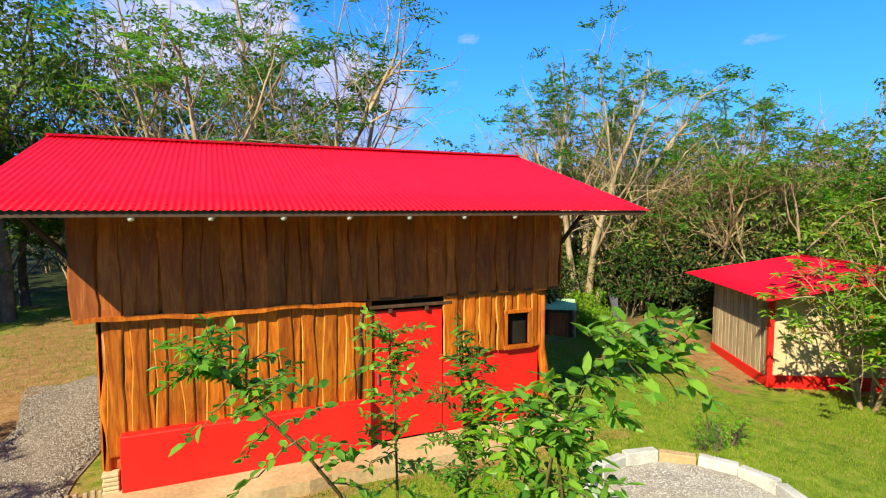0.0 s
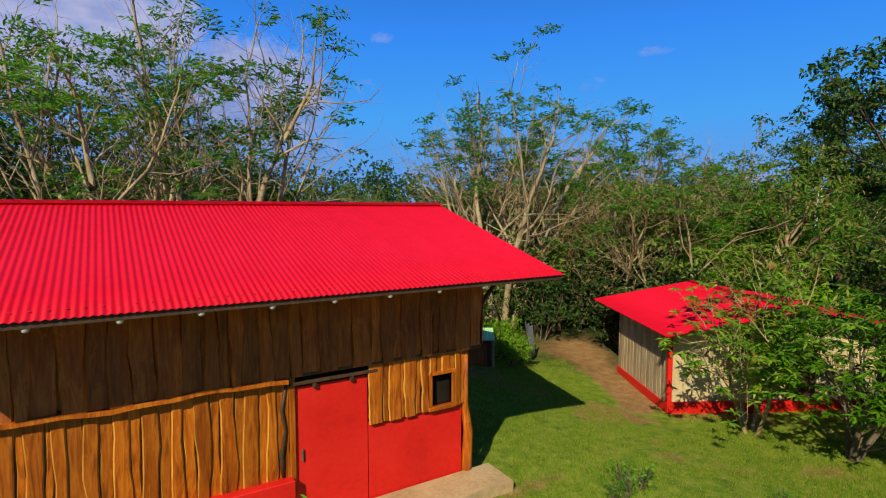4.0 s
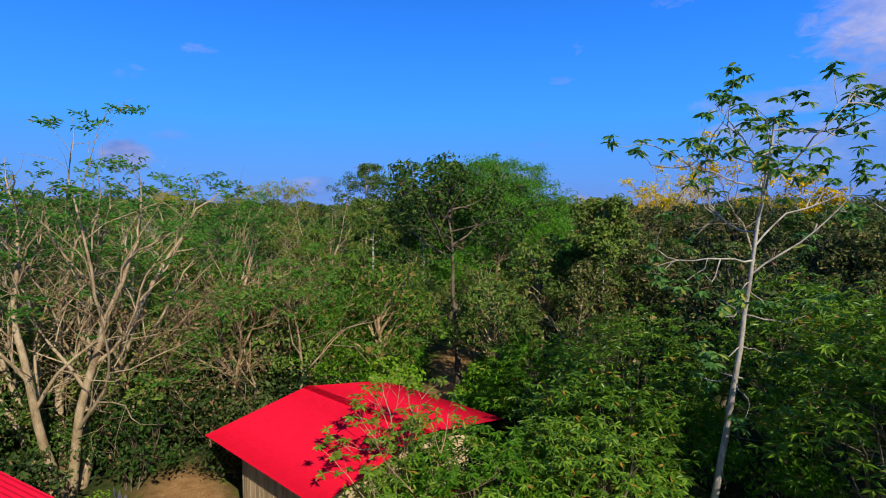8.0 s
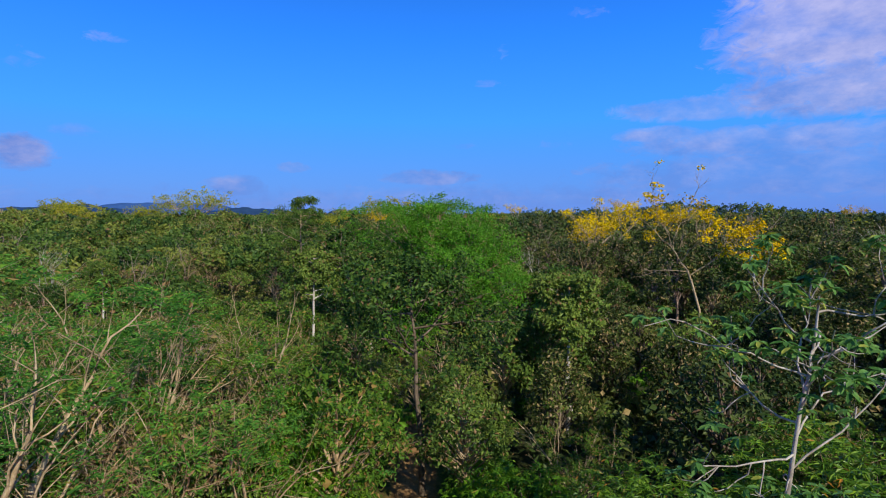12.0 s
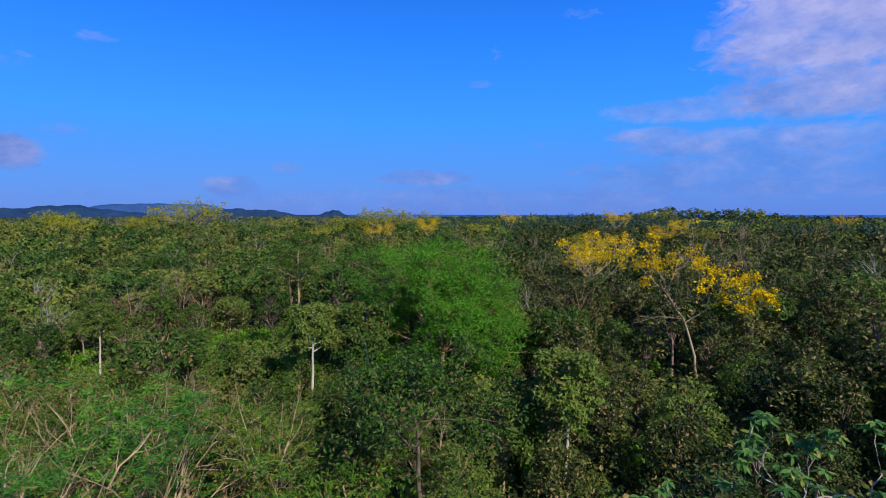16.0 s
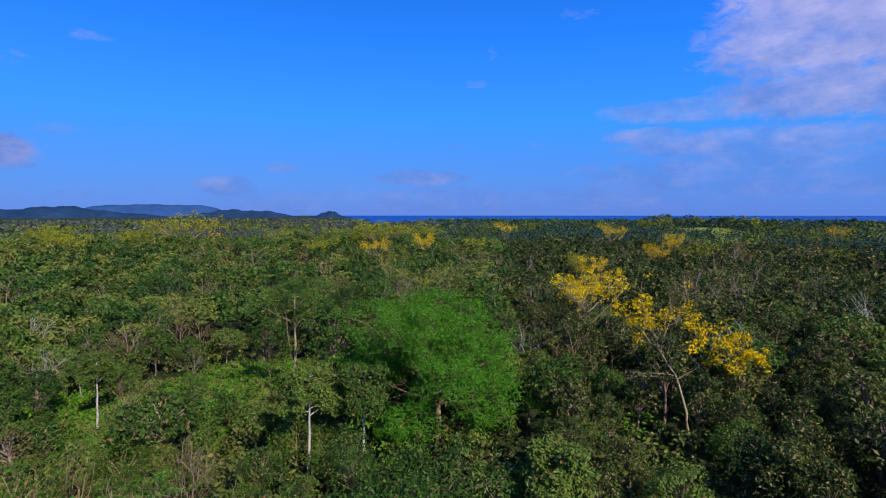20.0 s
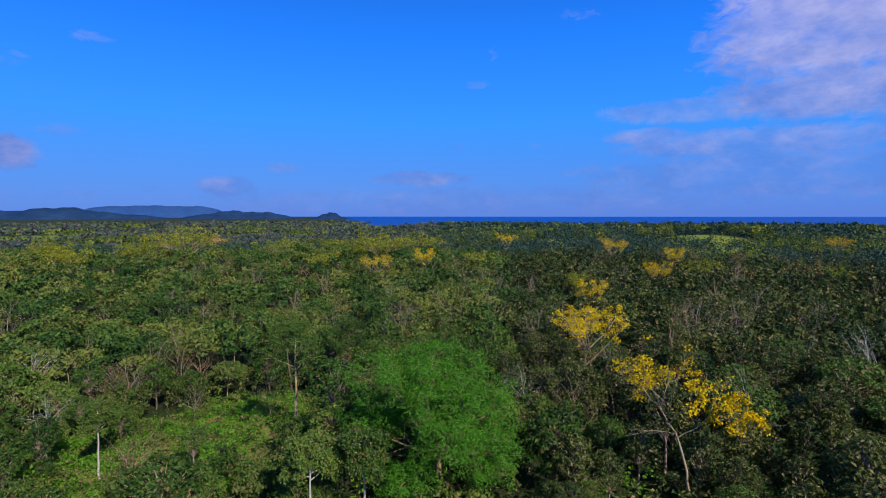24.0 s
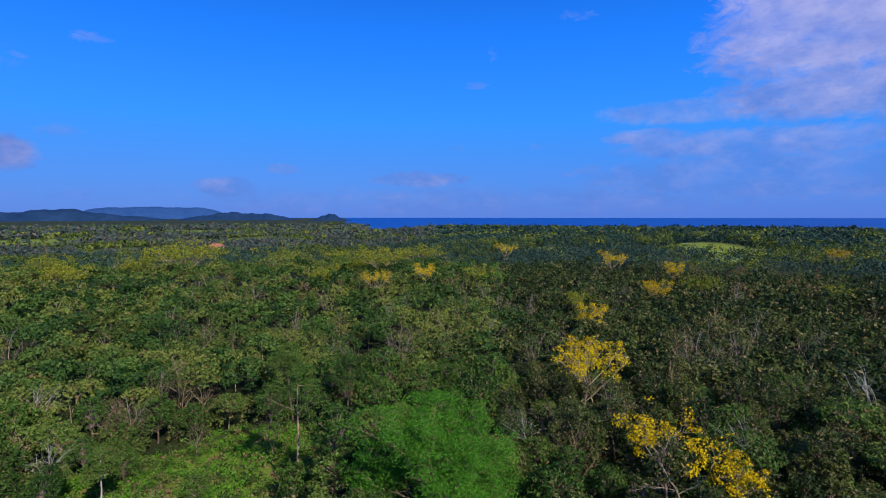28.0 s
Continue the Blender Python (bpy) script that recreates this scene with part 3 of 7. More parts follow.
def land_z(x, y):
    """Height of the ground."""
    x, y = np.asarray(x, float), np.asarray(y, float)
    d = np.hypot(x - 3, y - 5)
    z = -0.55 * np.exp(-((x - 14) ** 2 + (y - 9) ** 2) / 60.0) * step(6.5, 12, x)
    z = z - 6.0 * np.exp(-((x - 125) / 60) ** 2 - ((y - 62) / 42) ** 2)
    bear = np.arctan2(y - 5, x - 3)
    left = step(0.02, 0.22, bear)
    z = z + 3.0 * np.exp(-((d - 224) / 30) ** 2) * left
    z = z - 12.0 * step(255, 430, d) * left - 3.0 * step(260, 700, d) * (1 - left)
    z = z + step(60, 160, d) * (0.9 * np.sin(x * 0.031 + 1.0) * np.cos(y * 0.027) + 0.5 * np.sin(x * 0.071 + y * 0.05))
    z = z + 11.5 * np.exp(-((x - 398) / 50) ** 2 - ((y + 145) / 60) ** 2) + 6.0 * np.exp(-((x - 425) / 40) ** 2 - ((y + 49) / 26) ** 2)
    shore = 1130 + 40 * np.sin(bear * 9) + 3600 * step(0.21, 0.27, bear) + 3600 * step(0.9, 1.2, -bear)
    z = np.maximum(z, -12.4) - 40 * step(0, 260, d - shore)
    return z


def clearing(x, y):
    """1 in the open, 0 under the trees."""
    x, y = np.asarray(x, float), np.asarray(y, float)
    yard = 1 - step(0.85, 1.15, np.hypot((x - 4) / 13.0, (y - 4) / 12.5))
    lane = 1 - step(0.8, 1.2, np.hypot((x + 6) / 6.0, (y - 14) / 14.0))
    return np.maximum(yard, lane)


GLADES = ((63, 37, 20, 13), (60, 50, 10, 8), (47, 33, 7, 6), (114, 28, 15, 10), (366, -150, 42, 36), (412, -49, 34, 16), (560, 400, 70, 50), (819, 385, 110, 80), (746, 674, 120, 90), (1129, 655, 170, 120), (776, 212, 60, 70), (640, 560, 60, 50))


def glade(x, y):
    g = np.zeros_like(np.asarray(x, float))
    for cx, cy, rx, ry in GLADES:
        g = np.maximum(g, 1 - step(0.7, 1.1, np.hypot((x - cx) / rx, (y - cy) / ry)))
    return g


def build_ground():
    rings = np.concatenate([np.linspace(0, 24, 61), 24 * (4900 / 24) ** (np.arange(1, 91) / 90)])
    n = 220
    a = np.arange(n) * 2 * np.pi / n
    x, y = 3 + rings[:, None] * np.cos(a), 5 + rings[:, None] * np.sin(a)
    v = np.stack([x, y, land_z(x, y)], -1).reshape(-1, 3)
    i, j = np.arange(len(rings) - 1)[:, None] * n, np.arange(n)[None]
    k = (j + 1) % n
    f = np.stack([i + j, i + n + j, i + n + k, i + k], -1).reshape(-1, 4)
    me = mesh_np("ground", v, f, M_GROUND, True)
    open_ = clearing(v[:, 0], v[:, 1])
    gl = glade(v[:, 0], v[:, 1])
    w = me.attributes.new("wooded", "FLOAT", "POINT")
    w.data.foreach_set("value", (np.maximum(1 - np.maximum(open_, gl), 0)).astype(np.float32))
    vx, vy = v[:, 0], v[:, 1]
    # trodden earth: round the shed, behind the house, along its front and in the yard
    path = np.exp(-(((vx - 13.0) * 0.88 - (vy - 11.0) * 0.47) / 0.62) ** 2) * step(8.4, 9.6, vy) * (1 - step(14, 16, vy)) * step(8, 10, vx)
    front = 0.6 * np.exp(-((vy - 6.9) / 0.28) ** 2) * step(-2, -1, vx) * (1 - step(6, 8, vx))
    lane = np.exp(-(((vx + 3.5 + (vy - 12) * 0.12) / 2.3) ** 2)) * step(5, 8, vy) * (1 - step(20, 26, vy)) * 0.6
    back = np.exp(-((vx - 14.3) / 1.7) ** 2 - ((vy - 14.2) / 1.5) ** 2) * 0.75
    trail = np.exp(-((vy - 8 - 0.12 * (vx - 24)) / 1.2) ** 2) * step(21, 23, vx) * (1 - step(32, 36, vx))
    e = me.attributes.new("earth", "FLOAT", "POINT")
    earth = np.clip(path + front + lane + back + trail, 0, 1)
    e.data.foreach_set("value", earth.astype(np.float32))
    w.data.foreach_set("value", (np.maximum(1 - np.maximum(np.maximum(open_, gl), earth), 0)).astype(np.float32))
    tagged(new("ground", me), "worn grass and ochre earth running into the woods", "ground", kind="structure")


build_ground()

sea = new("water", mesh_np("water", [(-4000, -4900, -13), (4850, -4900, -13), (4850, 4900, -13), (-4000, 4900, -13)], [(0, 1, 2, 3)], M_SEA))
tagged(sea, "deep blue sea along the horizon", "sea", kind="structure")


def build_hill(bearing, dist, half_wide, top, shape, label, mat, bumps=1.0):
    """A long far hill: a bumpy ridge across the line of sight."""
    n, m = 70, 9
    u = np.linspace(-1, 1, n)[:, None]
    w = np.linspace(-1, 1, m)[None]
    rough = 0.10 * np.sin(u * 9 + bearing) + 0.06 * np.sin(u * 23 + 2 * bearing) + 0.03 * np.sin(u * 57)
    prof = np.clip(shape(u) * (1 + bumps * rough), 0, None) * (1 - w * w)
    b = radians(bearing)
    along = half_wide * u + 0 * w
    out = dist + 260 * w + 0 * u
    x = 3 + out * math.cos(b) - along * math.sin(b)
    y = 5 + out * math.sin(b) + along * math.cos(b)
    z = -14 + (top + 14) * prof
    i, j = np.arange(n - 1)[:, None] * m, np.arange(m - 1)[None]
    f = np.stack([i + j, i + m + j, i + m + j + 1, i + j + 1], -1).reshape(-1, 4)
    ob = new("hill", mesh_np("hill", np.stack([x, y, z], -1).reshape(-1, 3), f, mat, True))
    tagged(ob, label, "hill", "far hills", "structure")


plateau = lambda u: np.clip(1 - np.abs(u) ** 5, 0, 1) ** 0.8
dome = lambda u: np.clip(1 - u * u, 0, 1)
peak = lambda u: np.exp(-(u * 2.2) ** 2)
build_hill(32.5, 4500, 520, 74, plateau, "flat-topped hill far away in haze blue", M_HILL_FAR, 0.3)
build_hill(40.5, 3700, 620, 46, lambda u: dome(u) * (0.9 + 0.15 * np.cos(u * 4)), "low range of hills in dark haze blue", M_HILL)
build_hill(25.0, 3600, 360, 33, dome, "long low hill in haze blue", M_HILL)
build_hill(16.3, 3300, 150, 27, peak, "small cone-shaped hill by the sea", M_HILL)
build_hill(48, 3700, 500, 40, dome, "low range of hills in dark haze blue", M_HILL)

# the wooden house --------------------------------------------------------
X0, X1 = -2.38, 6.24            # roof ends
EAVE_Y, EAVE_Z, RIDGE_Y, RIDGE_Z, BACK_Y = 6.46, 3.70, 10.40, 4.88, 14.34
SLOPE = (RIDGE_Z - EAVE_Z) / (RIDGE_Y - EAVE_Y)


def roof_z(y):
    return EAVE_Z + SLOPE * (min(y, 2 * RIDGE_Y - y) - EAVE_Y)


def corrugated(width, run, rise, pitch=0.0762, depth=0.017, rows=3):
    """A corrugated sheet: waves along x, running up in y and z, with a folded lower lip."""
    per = 6
    n = int(round(width / pitch)) * per
    x = np.linspace(0, width, n + 1)
    wave = depth / 2 * np.sin(x / pitch * 2 * np.pi)
    t = np.linspace(0, 1, rows)
    nx, nz = -rise / math.hypot(run, rise), run / math.hypot(run, rise)
    top = np.stack([np.broadcast_to(x, (rows, n + 1)), t[:, None] * run + wave * nx, t[:, None] * rise + wave * nz], -1)
    low = top + np.array([0, -nx * 0.004, -nz * 0.004])
    v = np.concatenate([top.reshape(-1, 3), low.reshape(-1, 3)])
    i, j = np.arange(rows - 1)[:, None] * (n + 1), np.arange(n)[None]
    f = np.stack([i + j, i + j + 1, i + n + 2 + j, i + n + 1 + j], -1).reshape(-1, 4)
    m = rows * (n + 1)
    edge = np.stack([np.arange(n), np.arange(n) + m, np.arange(n) + m + 1, np.arange(n) + 1], -1)
    return v, np.concatenate([f, f[:, ::-1] + m, edge])


def live_board(rng, width, height, thick=0.028, wavy=0.02, c=0.007):
    """An upright plank with its natural, wavy edges."""
    n = 9
    z = np.linspace(0, height, n)
    a, b = rng.uniform(0, 6, 2)
    l = -width / 2 + wavy * np.sin(z * rng.uniform(2.2, 4.2) + a) + rng.normal(0, wavy * 0.35, n)
    r = width / 2 + wavy * np.sin(z * rng.uniform(2.2, 4.2) + b) + rng.normal(0, wavy * 0.35, n)
    rings = []
    for off, y in ((0, 0), (c, -thick)):
        rings.append(np.stack([l + off, np.full(n, y), z], -1))
        rings.append(np.stack([r - off, np.full(n, y), z], -1))
    v = np.concatenate(rings)                       # back left, back right, front left, front right
    L0, R0, L1, R1 = 0, n, 2 * n, 3 * n
    f = []
    for i in range(n - 1):
        f += [(L1 + i, R1 + i, R1 + i + 1, L1 + i + 1), (R0 + i, L0 + i, L0 + i + 1, R0 + i + 1),
              (L0 + i, L1 + i, L1 + i + 1, L0 + i + 1), (R1 + i, R0 + i, R0 + i + 1, R1 + i + 1)]
    f += [(L0, R0, R1, L1), (L1 + n - 1, R1 + n - 1, R0 + n - 1, L0 + n - 1)]
    return v, np.array(f)


def plank(rng, width, height, thick, wavy, mat, edge):
    """A plank mesh whose wavy edges show paler sapwood."""
    v, f = live_board(rng, width, height, thick, wavy, 0.016)
    me = mesh_np("board", v, f, mat)
    me.materials.append(edge)
    k = np.zeros(len(f), np.int32)
    k[:-2].reshape(-1, 4)[:, 2:] = 1
    me.polygons.foreach_set("material_index", k)
    return me


def board_row(parent, rng, a, b, z0, top, width, mat, face, wavy=0.02, ragged=0.0, gap=0.008):
    """Planks side by side from a to b (plan places), facing to the side `face`, up to top(place)."""
    a, b = np.array(a, float), np.array(b, float)
    run = np.linalg.norm(b - a)
    d = (b - a) / run
    turn = math.atan2(d[1], d[0])
    s, odd = 0.0, False
    while s < run - 0.03:
        w = min(width * rng.uniform(0.6, 1.4), run - s)
        c = a + d * (s + w / 2)
        drop = rng.uniform(0, ragged)
        h = top(c) - z0 + drop
        odd = not odd
        me = plank(rng, w + (0.03 if odd else 0.0), h, 0.022, wavy, mat, M_SAPWOOD if mat == M_WOOD_HONEY else M_WOOD_HONEY)
        put("board", me, parent, Matrix.Translation((c[0], c[1], z0 - drop)) @ Matrix.Rotation(turn, 4, "Z") @ Matrix.Translation((0, -rng.uniform(0, 0.006) - (0.024 if odd else 0.0), 0)))
        s += w


def log(points, radii, mat, name, parent, label="", sides=10):
    v, f = tube(points, radii, sides)
    bm = bmesh.new()
    vs = [bm.verts.new(p) for p in v]
    for q in f:
        bm.faces.new([vs[i] for i in q])
    bm.faces.new(vs[:sides])
    bm.faces.new(vs[-sides:])
    return part(name, bm, mat, parent, label, True)


def build_house():
    rng = np.random.default_rng(5)
    house = thing("wooden_house", pose(0, 0, 0), "two-level wooden house with wavy honey-coloured boards and a red corrugated roof", "house")
    # walls behind the boards, four of them, thick
    wall = put("wall", mesh_bm("wall", _frame_walls(), M_WOOD_DARK), house, label="dark timber frame walls behind the boards")
    # upper storey, brown boards hanging past the lower one
    up = put("upper_front", mesh_bm("upper_front", boxed(-1.54, 5.36, 7.60, 7.64, 2.46, 3.90), M_WOOD_UPPER), house, label="overhanging brown board front of the upper level")
    board_row(up, rng, (-1.575, 7.60), (5.40, 7.60), 2.395, lambda c: 3.99, 0.205, M_WOOD_UPPER, "front", 0.024, 0.03)
    lo = put("lower_front", mesh_bm("lower_front", boxed(-1.28, 2.04, 7.705, 7.735, 0.3, 2.4), M_WOOD_UPPER), house, label="honey-coloured lower board front")
    board_row(lo, rng, (-1.29, 7.705), (2.03, 7.705), 0.6, lambda c: 2.45, 0.14, M_WOOD_HONEY, "front", 0.018)
    rp = put("right_panel", mesh_bm("right_panel", _panel_with_hole(), M_WOOD_DARK), house, label="honey-coloured board panel round a small window")
    board_row(rp, rng, (3.28, 7.655), (4.36, 7.655), 1.42, lambda c: 2.44, 0.15, M_WOOD_HONEY, "front", 0.014, 0.02)
    board_row(rp, rng, (4.36, 7.655), (4.86, 7.655), 2.06, lambda c: 2.44, 0.13, M_WOOD_HONEY, "front", 0.008)
    board_row(rp, rng, (4.86, 7.655), (5.06, 7.655), 1.42, lambda c: 2.44, 0.11, M_WOOD_HONEY, "front", 0.01)
    # window in the panel
    win = put("window", mesh_bm("window", boxed(4.38, 4.82, 7.74, 7.76, 1.46, 2.04), M_DARKIN), house, label="small open window with a dark sheet for the unlit room")
    for n, b in (("window_sill", (4.33, 4.87, 7.58, 7.66, 1.405, 1.475)), ("window_head", (4.33, 4.87, 7.60, 7.66, 2.0, 2.065)),
                 ("window_jamb", (4.345, 4.405, 7.605, 7.66, 1.475, 2.0)), ("window_jamb", (4.80, 4.86, 7.605, 7.66, 1.475, 2.0))):
        part(n, boxed(*b, bevel=0.008), M_WOOD_HONEY, win)
    # red masonry: plinth, door and the wall under the window
    part("plinth", boxed(-1.14, 2.06, 7.50, 7.72, 0.0, 0.90, bevel=0.015), M_REDPAINT, house, "red-painted masonry plinth")
    part("red_wall", boxed(3.27, 5.04, 7.69, 7.83, 0.0, 1.43, bevel=0.01), M_REDPAINT, house, "red-painted wall under the window")
    door = part("door", boxed(2.12, 3.26, 7.675, 7.725, 0.2, 2.20, bevel=0.008), M_REDPAINT, house, "plain red sliding door, shut")
    part("door_track", boxed(2.02, 3.40, 7.60, 7.66, 2.24, 2.29, bevel=0.006), M_WOOD_DARK, door, "dark door track")
    for x in (2.4, 2.98):
        part("door_roller", boxed(x - 0.03, x + 0.03, 7.61, 7.68, 2.16, 2.26, bevel=0.008), M_WOOD_DARK, door)
    part("door_handle", boxed(2.20, 2.225, 7.64, 7.68, 1.08, 1.26, bevel=0.006), M_STEEL, door)
    # dark box in place of the shaded slot over the door
    part("lintel_gap", boxed(2.04, 3.28, 7.74, 7.78, 2.2, 2.5), M_DARKIN, house)
    part("door_jamb", boxed(2.03, 2.115, 7.63, 7.75, 0.2, 2.42, bevel=0.01), M_WOOD_HONEY, house)
    # beam under the overhang, wavy like a slab
    t = np.linspace(0, 1, 16)
    z = 2.355 + 0.02 * np.sin(t * 11) + 0.012 * np.sin(t * 29)
    bm = bmesh.new()
    rings = []
    for ti, zi in zip(t, z):
        x = -1.56 + 3.56 * ti
        rings.append([bm.verts.new((x, y, zz)) for y, zz in ((7.545, zi - 0.03), (7.545, zi + 0.03), (7.72, zi + 0.04), (7.72, zi - 0.04))])
    for r, s in zip(rings, rings[1:]):
        for k in range(4):
            bm.faces.new((r[k], r[(k + 1) % 4], s[(k + 1) % 4], s[k]))
    bm.faces.new(rings[0])
    bm.faces.new(rings[-1])
    part("jetty_beam", bm, M_WOOD_HONEY, house, "wavy honey-coloured slab beam")
    part("jetty_beam", boxed(2.0, 5.36, 7.57, 7.66, 2.37, 2.42, bevel=0.01), M_WOOD_DARK, house)
    # gnarled corner posts
    log([(-1.29, 7.70, 0.0), (-1.30, 7.69, 0.35), (-1.27, 7.70, 0.8), (-1.32, 7.72, 1.2), (-1.27, 7.7, 1.7), (-1.28, 7.71, 2.4)],
        [0.06, 0.045, 0.038, 0.055, 0.036, 0.04], M_WOOD_HONEY, "corner_post", house, "gnarled log corner post")
    log([(5.13, 7.70, 0.0), (5.16, 7.69, 0.5), (5.17, 7.68, 0.9), (5.10, 7.70, 1.4), (5.11, 7.71, 2.45)],
        [0.10, 0.095, 0.085, 0.07, 0.07], M_WOOD_HONEY, "corner_post", house, "gnarled log corner post")
    for k in range(7):
        part("stacked_stone", boxed(-1.36 + 0.012 * (k % 2), -1.17, 7.56, 7.70, 0.05 + 0.055 * k, 0.10 + 0.055 * k, bevel=0.012), M_CREAM, house)
    log([(1.93, 7.66, 0.92), (1.90, 7.64, 1.25), (1.97, 7.65, 1.6), (1.92, 7.65, 1.9), (2.0, 7.66, 2.3)], [0.028, 0.034, 0.024, 0.03, 0.022], M_WOOD_DARK, "gnarled_pole", house, "dark gnarled pole beside the door", 7)
    # gable ends and back, boarded
    for x, xl, o, name in ((-1.555, -1.32, -1, "left_gable"), (5.38, 5.10, 1, "right_gable")):
        g = put(name, mesh_bm(name, boxed(x - 0.015, x + 0.015, 7.68, 13.4, 2.46, 3.9), M_WOOD_DARK), house, label="brown board gable wall")
        put("lower_gable", mesh_bm("lower_gable", boxed(xl - 0.015, xl + 0.015, 7.80, 13.36, 0.2, 2.44), M_WOOD_DARK), g)
        for xx, y0, z0, top in ((x, 7.64, 2.42, lambda c: roof_z(c[1]) - 0.08), (xl, 7.80, 0.22, lambda c: 2.42)):
            ends = ((xx + 0.02 * o, 13.4), (xx + 0.02 * o, y0))
            board_row(g, rng, *(ends if o < 0 else ends[::-1]), z0, top, 0.24, M_WOOD_UPPER, "side", 0.015)
    part("overhang_floor", boxed(-1.50, 5.33, 7.67, 13.3, 2.46, 2.50), M_WOOD_DARK, house)
    back = put("back_wall", mesh_bm("back_wall", boxed(-1.48, 5.19, 13.38, 13.41, 0.2, 3.9), M_WOOD_DARK), house, label="brown board back wall")
    board_row(back, rng, (5.2, 13.43), (-1.5, 13.43), 0.25, lambda c: 3.93, 0.3, M_WOOD_UPPER, "back", 0.012)
    # round rafters with a milky glass bulb at each eave end, fascia
    for k in range(8):
        x = -0.80 + 0.779 * k
        log([(x, y, roof_z(y) - 0.085) for y in (6.56, 8.4, 10.4)], [0.042, 0.045, 0.045], M_WOOD_DARK, "rafter", house)
        log([(x, y, roof_z(y) - 0.085) for y in (10.4, 12.4, 14.2)], [0.045, 0.045, 0.042], M_WOOD_DARK, "rafter", house)
        bm = bmesh.new()
        bmesh.ops.create_uvsphere(bm, u_segments=10, v_segments=6, radius=0.042, matrix=Matrix.LocRotScale((x, 6.53, roof_z(6.53) - 0.10), None, (1, 0.7, 1.1)))
        part("rafter_end", bm, M_BULB, house, "milky white bulb under the eave", True)
    for x in (X0 + 0.06, X1 - 0.06):
        part("barge_board", beam((x, EAVE_Y + 0.04, EAVE_Z - 0.06), (x, RIDGE_Y, RIDGE_Z - 0.06), 0.03, 0.09), M_WOOD_DARK, house)
        part("barge_board", beam((x, BACK_Y - 0.04, EAVE_Z - 0.06), (x, RIDGE_Y, RIDGE_Z - 0.06), 0.03, 0.09), M_WOOD_DARK, house)
    for y in (EAVE_Y + 0.05, BACK_Y - 0.05):
        part("fascia", boxed(X0 + 0.03, X1 - 0.03, y - 0.015, y + 0.015, EAVE_Z - 0.075, EAVE_Z - 0.012), M_WOOD_DARK, house)
    for yy in (7.3, 8.9, 10.4, 11.9, 13.4):
        part("purlin", beam((X0 + 0.05, yy, roof_z(yy) - 0.07), (X1 - 0.05, yy, roof_z(yy) - 0.07), 0.07, 0.06), M_WOOD_DARK, house)
    for x, o in ((5.42, 1), (-1.59, -1)):
        for yy in (7.64, 13.35):
            part("brace", beam((x, yy, 3.12), (x + 0.72 * o, yy, roof_z(yy) - 0.12), 0.06, 0.06), M_WOOD_DARK, house, "dark diagonal eave brace")
    # roof sheets, from eave to ridge
    roof = put("roof", mesh_bm("roof", beam((X0, RIDGE_Y, RIDGE_Z - 0.05), (X1, RIDGE_Y, RIDGE_Z - 0.05), 0.1, 0.05), M_WOOD_DARK), house, label="bright red corrugated metal roof")
    run, rise = RIDGE_Y - EAVE_Y, RIDGE_Z - EAVE_Z
    sheets = 11
    w = (X1 - X0) / sheets
    waves = round(w / 0.0762)
    low = mesh_np("roof_sheet", *corrugated(waves * 0.0762, run, rise, rows=6), M_ROOF, True)
    fit = Matrix.Diagonal((w / (waves * 0.0762), 1, 1, 1))
    for k in range(sheets):
        x = X0 + w * k
        put("roof_sheet", low, roof, Matrix.Translation((x, EAVE_Y, EAVE_Z)) @ fit)
        b = Matrix.Translation((x + w, BACK_Y, EAVE_Z)) @ Matrix.Rotation(math.pi, 4, "Z") @ fit
        put("roof_sheet", low, roof, b)
    bm = bmesh.new()
    prof = [(-0.19, -0.052), (-0.03, 0.0), (0.03, 0.0), (0.19, -0.052)]
    ends = []
    for x in (X0, X1):
        ends.append([bm.verts.new((x, RIDGE_Y + y, RIDGE_Z + 0.035 + z)) for y, z in prof])
    for k in range(3):
        bm.faces.new((ends[0][k], ends[1][k], ends[1][k + 1], ends[0][k + 1]))
    bmesh.ops.solidify(bm, geom=list(bm.faces), thickness=0.006)
    part("ridge_cap", bm, M_ROOF, roof)
    # roofing screws in rows
    vs, fs = [], []
    for y in (EAVE_Y + 0.18, EAVE_Y + run * 0.5, EAVE_Y + run * 0.93):
        for k in range(0, 56):
            x = X0 + 0.08 + k * 0.1524
            z = EAVE_Z + SLOPE * (y - EAVE_Y) + 0.012
            vs.append([(x - 0.011, y - 0.011, z), (x + 0.011, y - 0.011, z), (x + 0.011, y + 0.011, z + 0.006), (x - 0.011, y + 0.011, z + 0.006)])
    n = len(vs)
    put("screws", mesh_np("screws", np.array(vs).reshape(-1, 3), np.arange(4 * n).reshape(n, 4), M_REDPAINT), roof, label="rows of small red roofing screws")["kind"] = "stuff"


def _frame_walls():
    bm = boxed(-1.26, 5.06, 7.84, 7.92, 0.0, 2.40)
    box(bm, -1.26, -1.18, 7.94, 13.2, 0.0, 2.44)
    box(bm, 4.98, 5.06, 7.94, 13.2, 0.0, 2.44)
    box(bm, -1.40, 5.10, 13.25, 13.35, 0.0, 3.85)
    return bm


def _panel_with_hole():
    bm = boxed(3.28, 4.38, 7.66, 7.685, 1.45, 2.42)
    box(bm, 4.84, 5.05, 7.66, 7.685, 1.45, 2.42)
    box(bm, 4.385, 4.835, 7.66, 7.685, 2.06, 2.42)
    return bm


build_house()

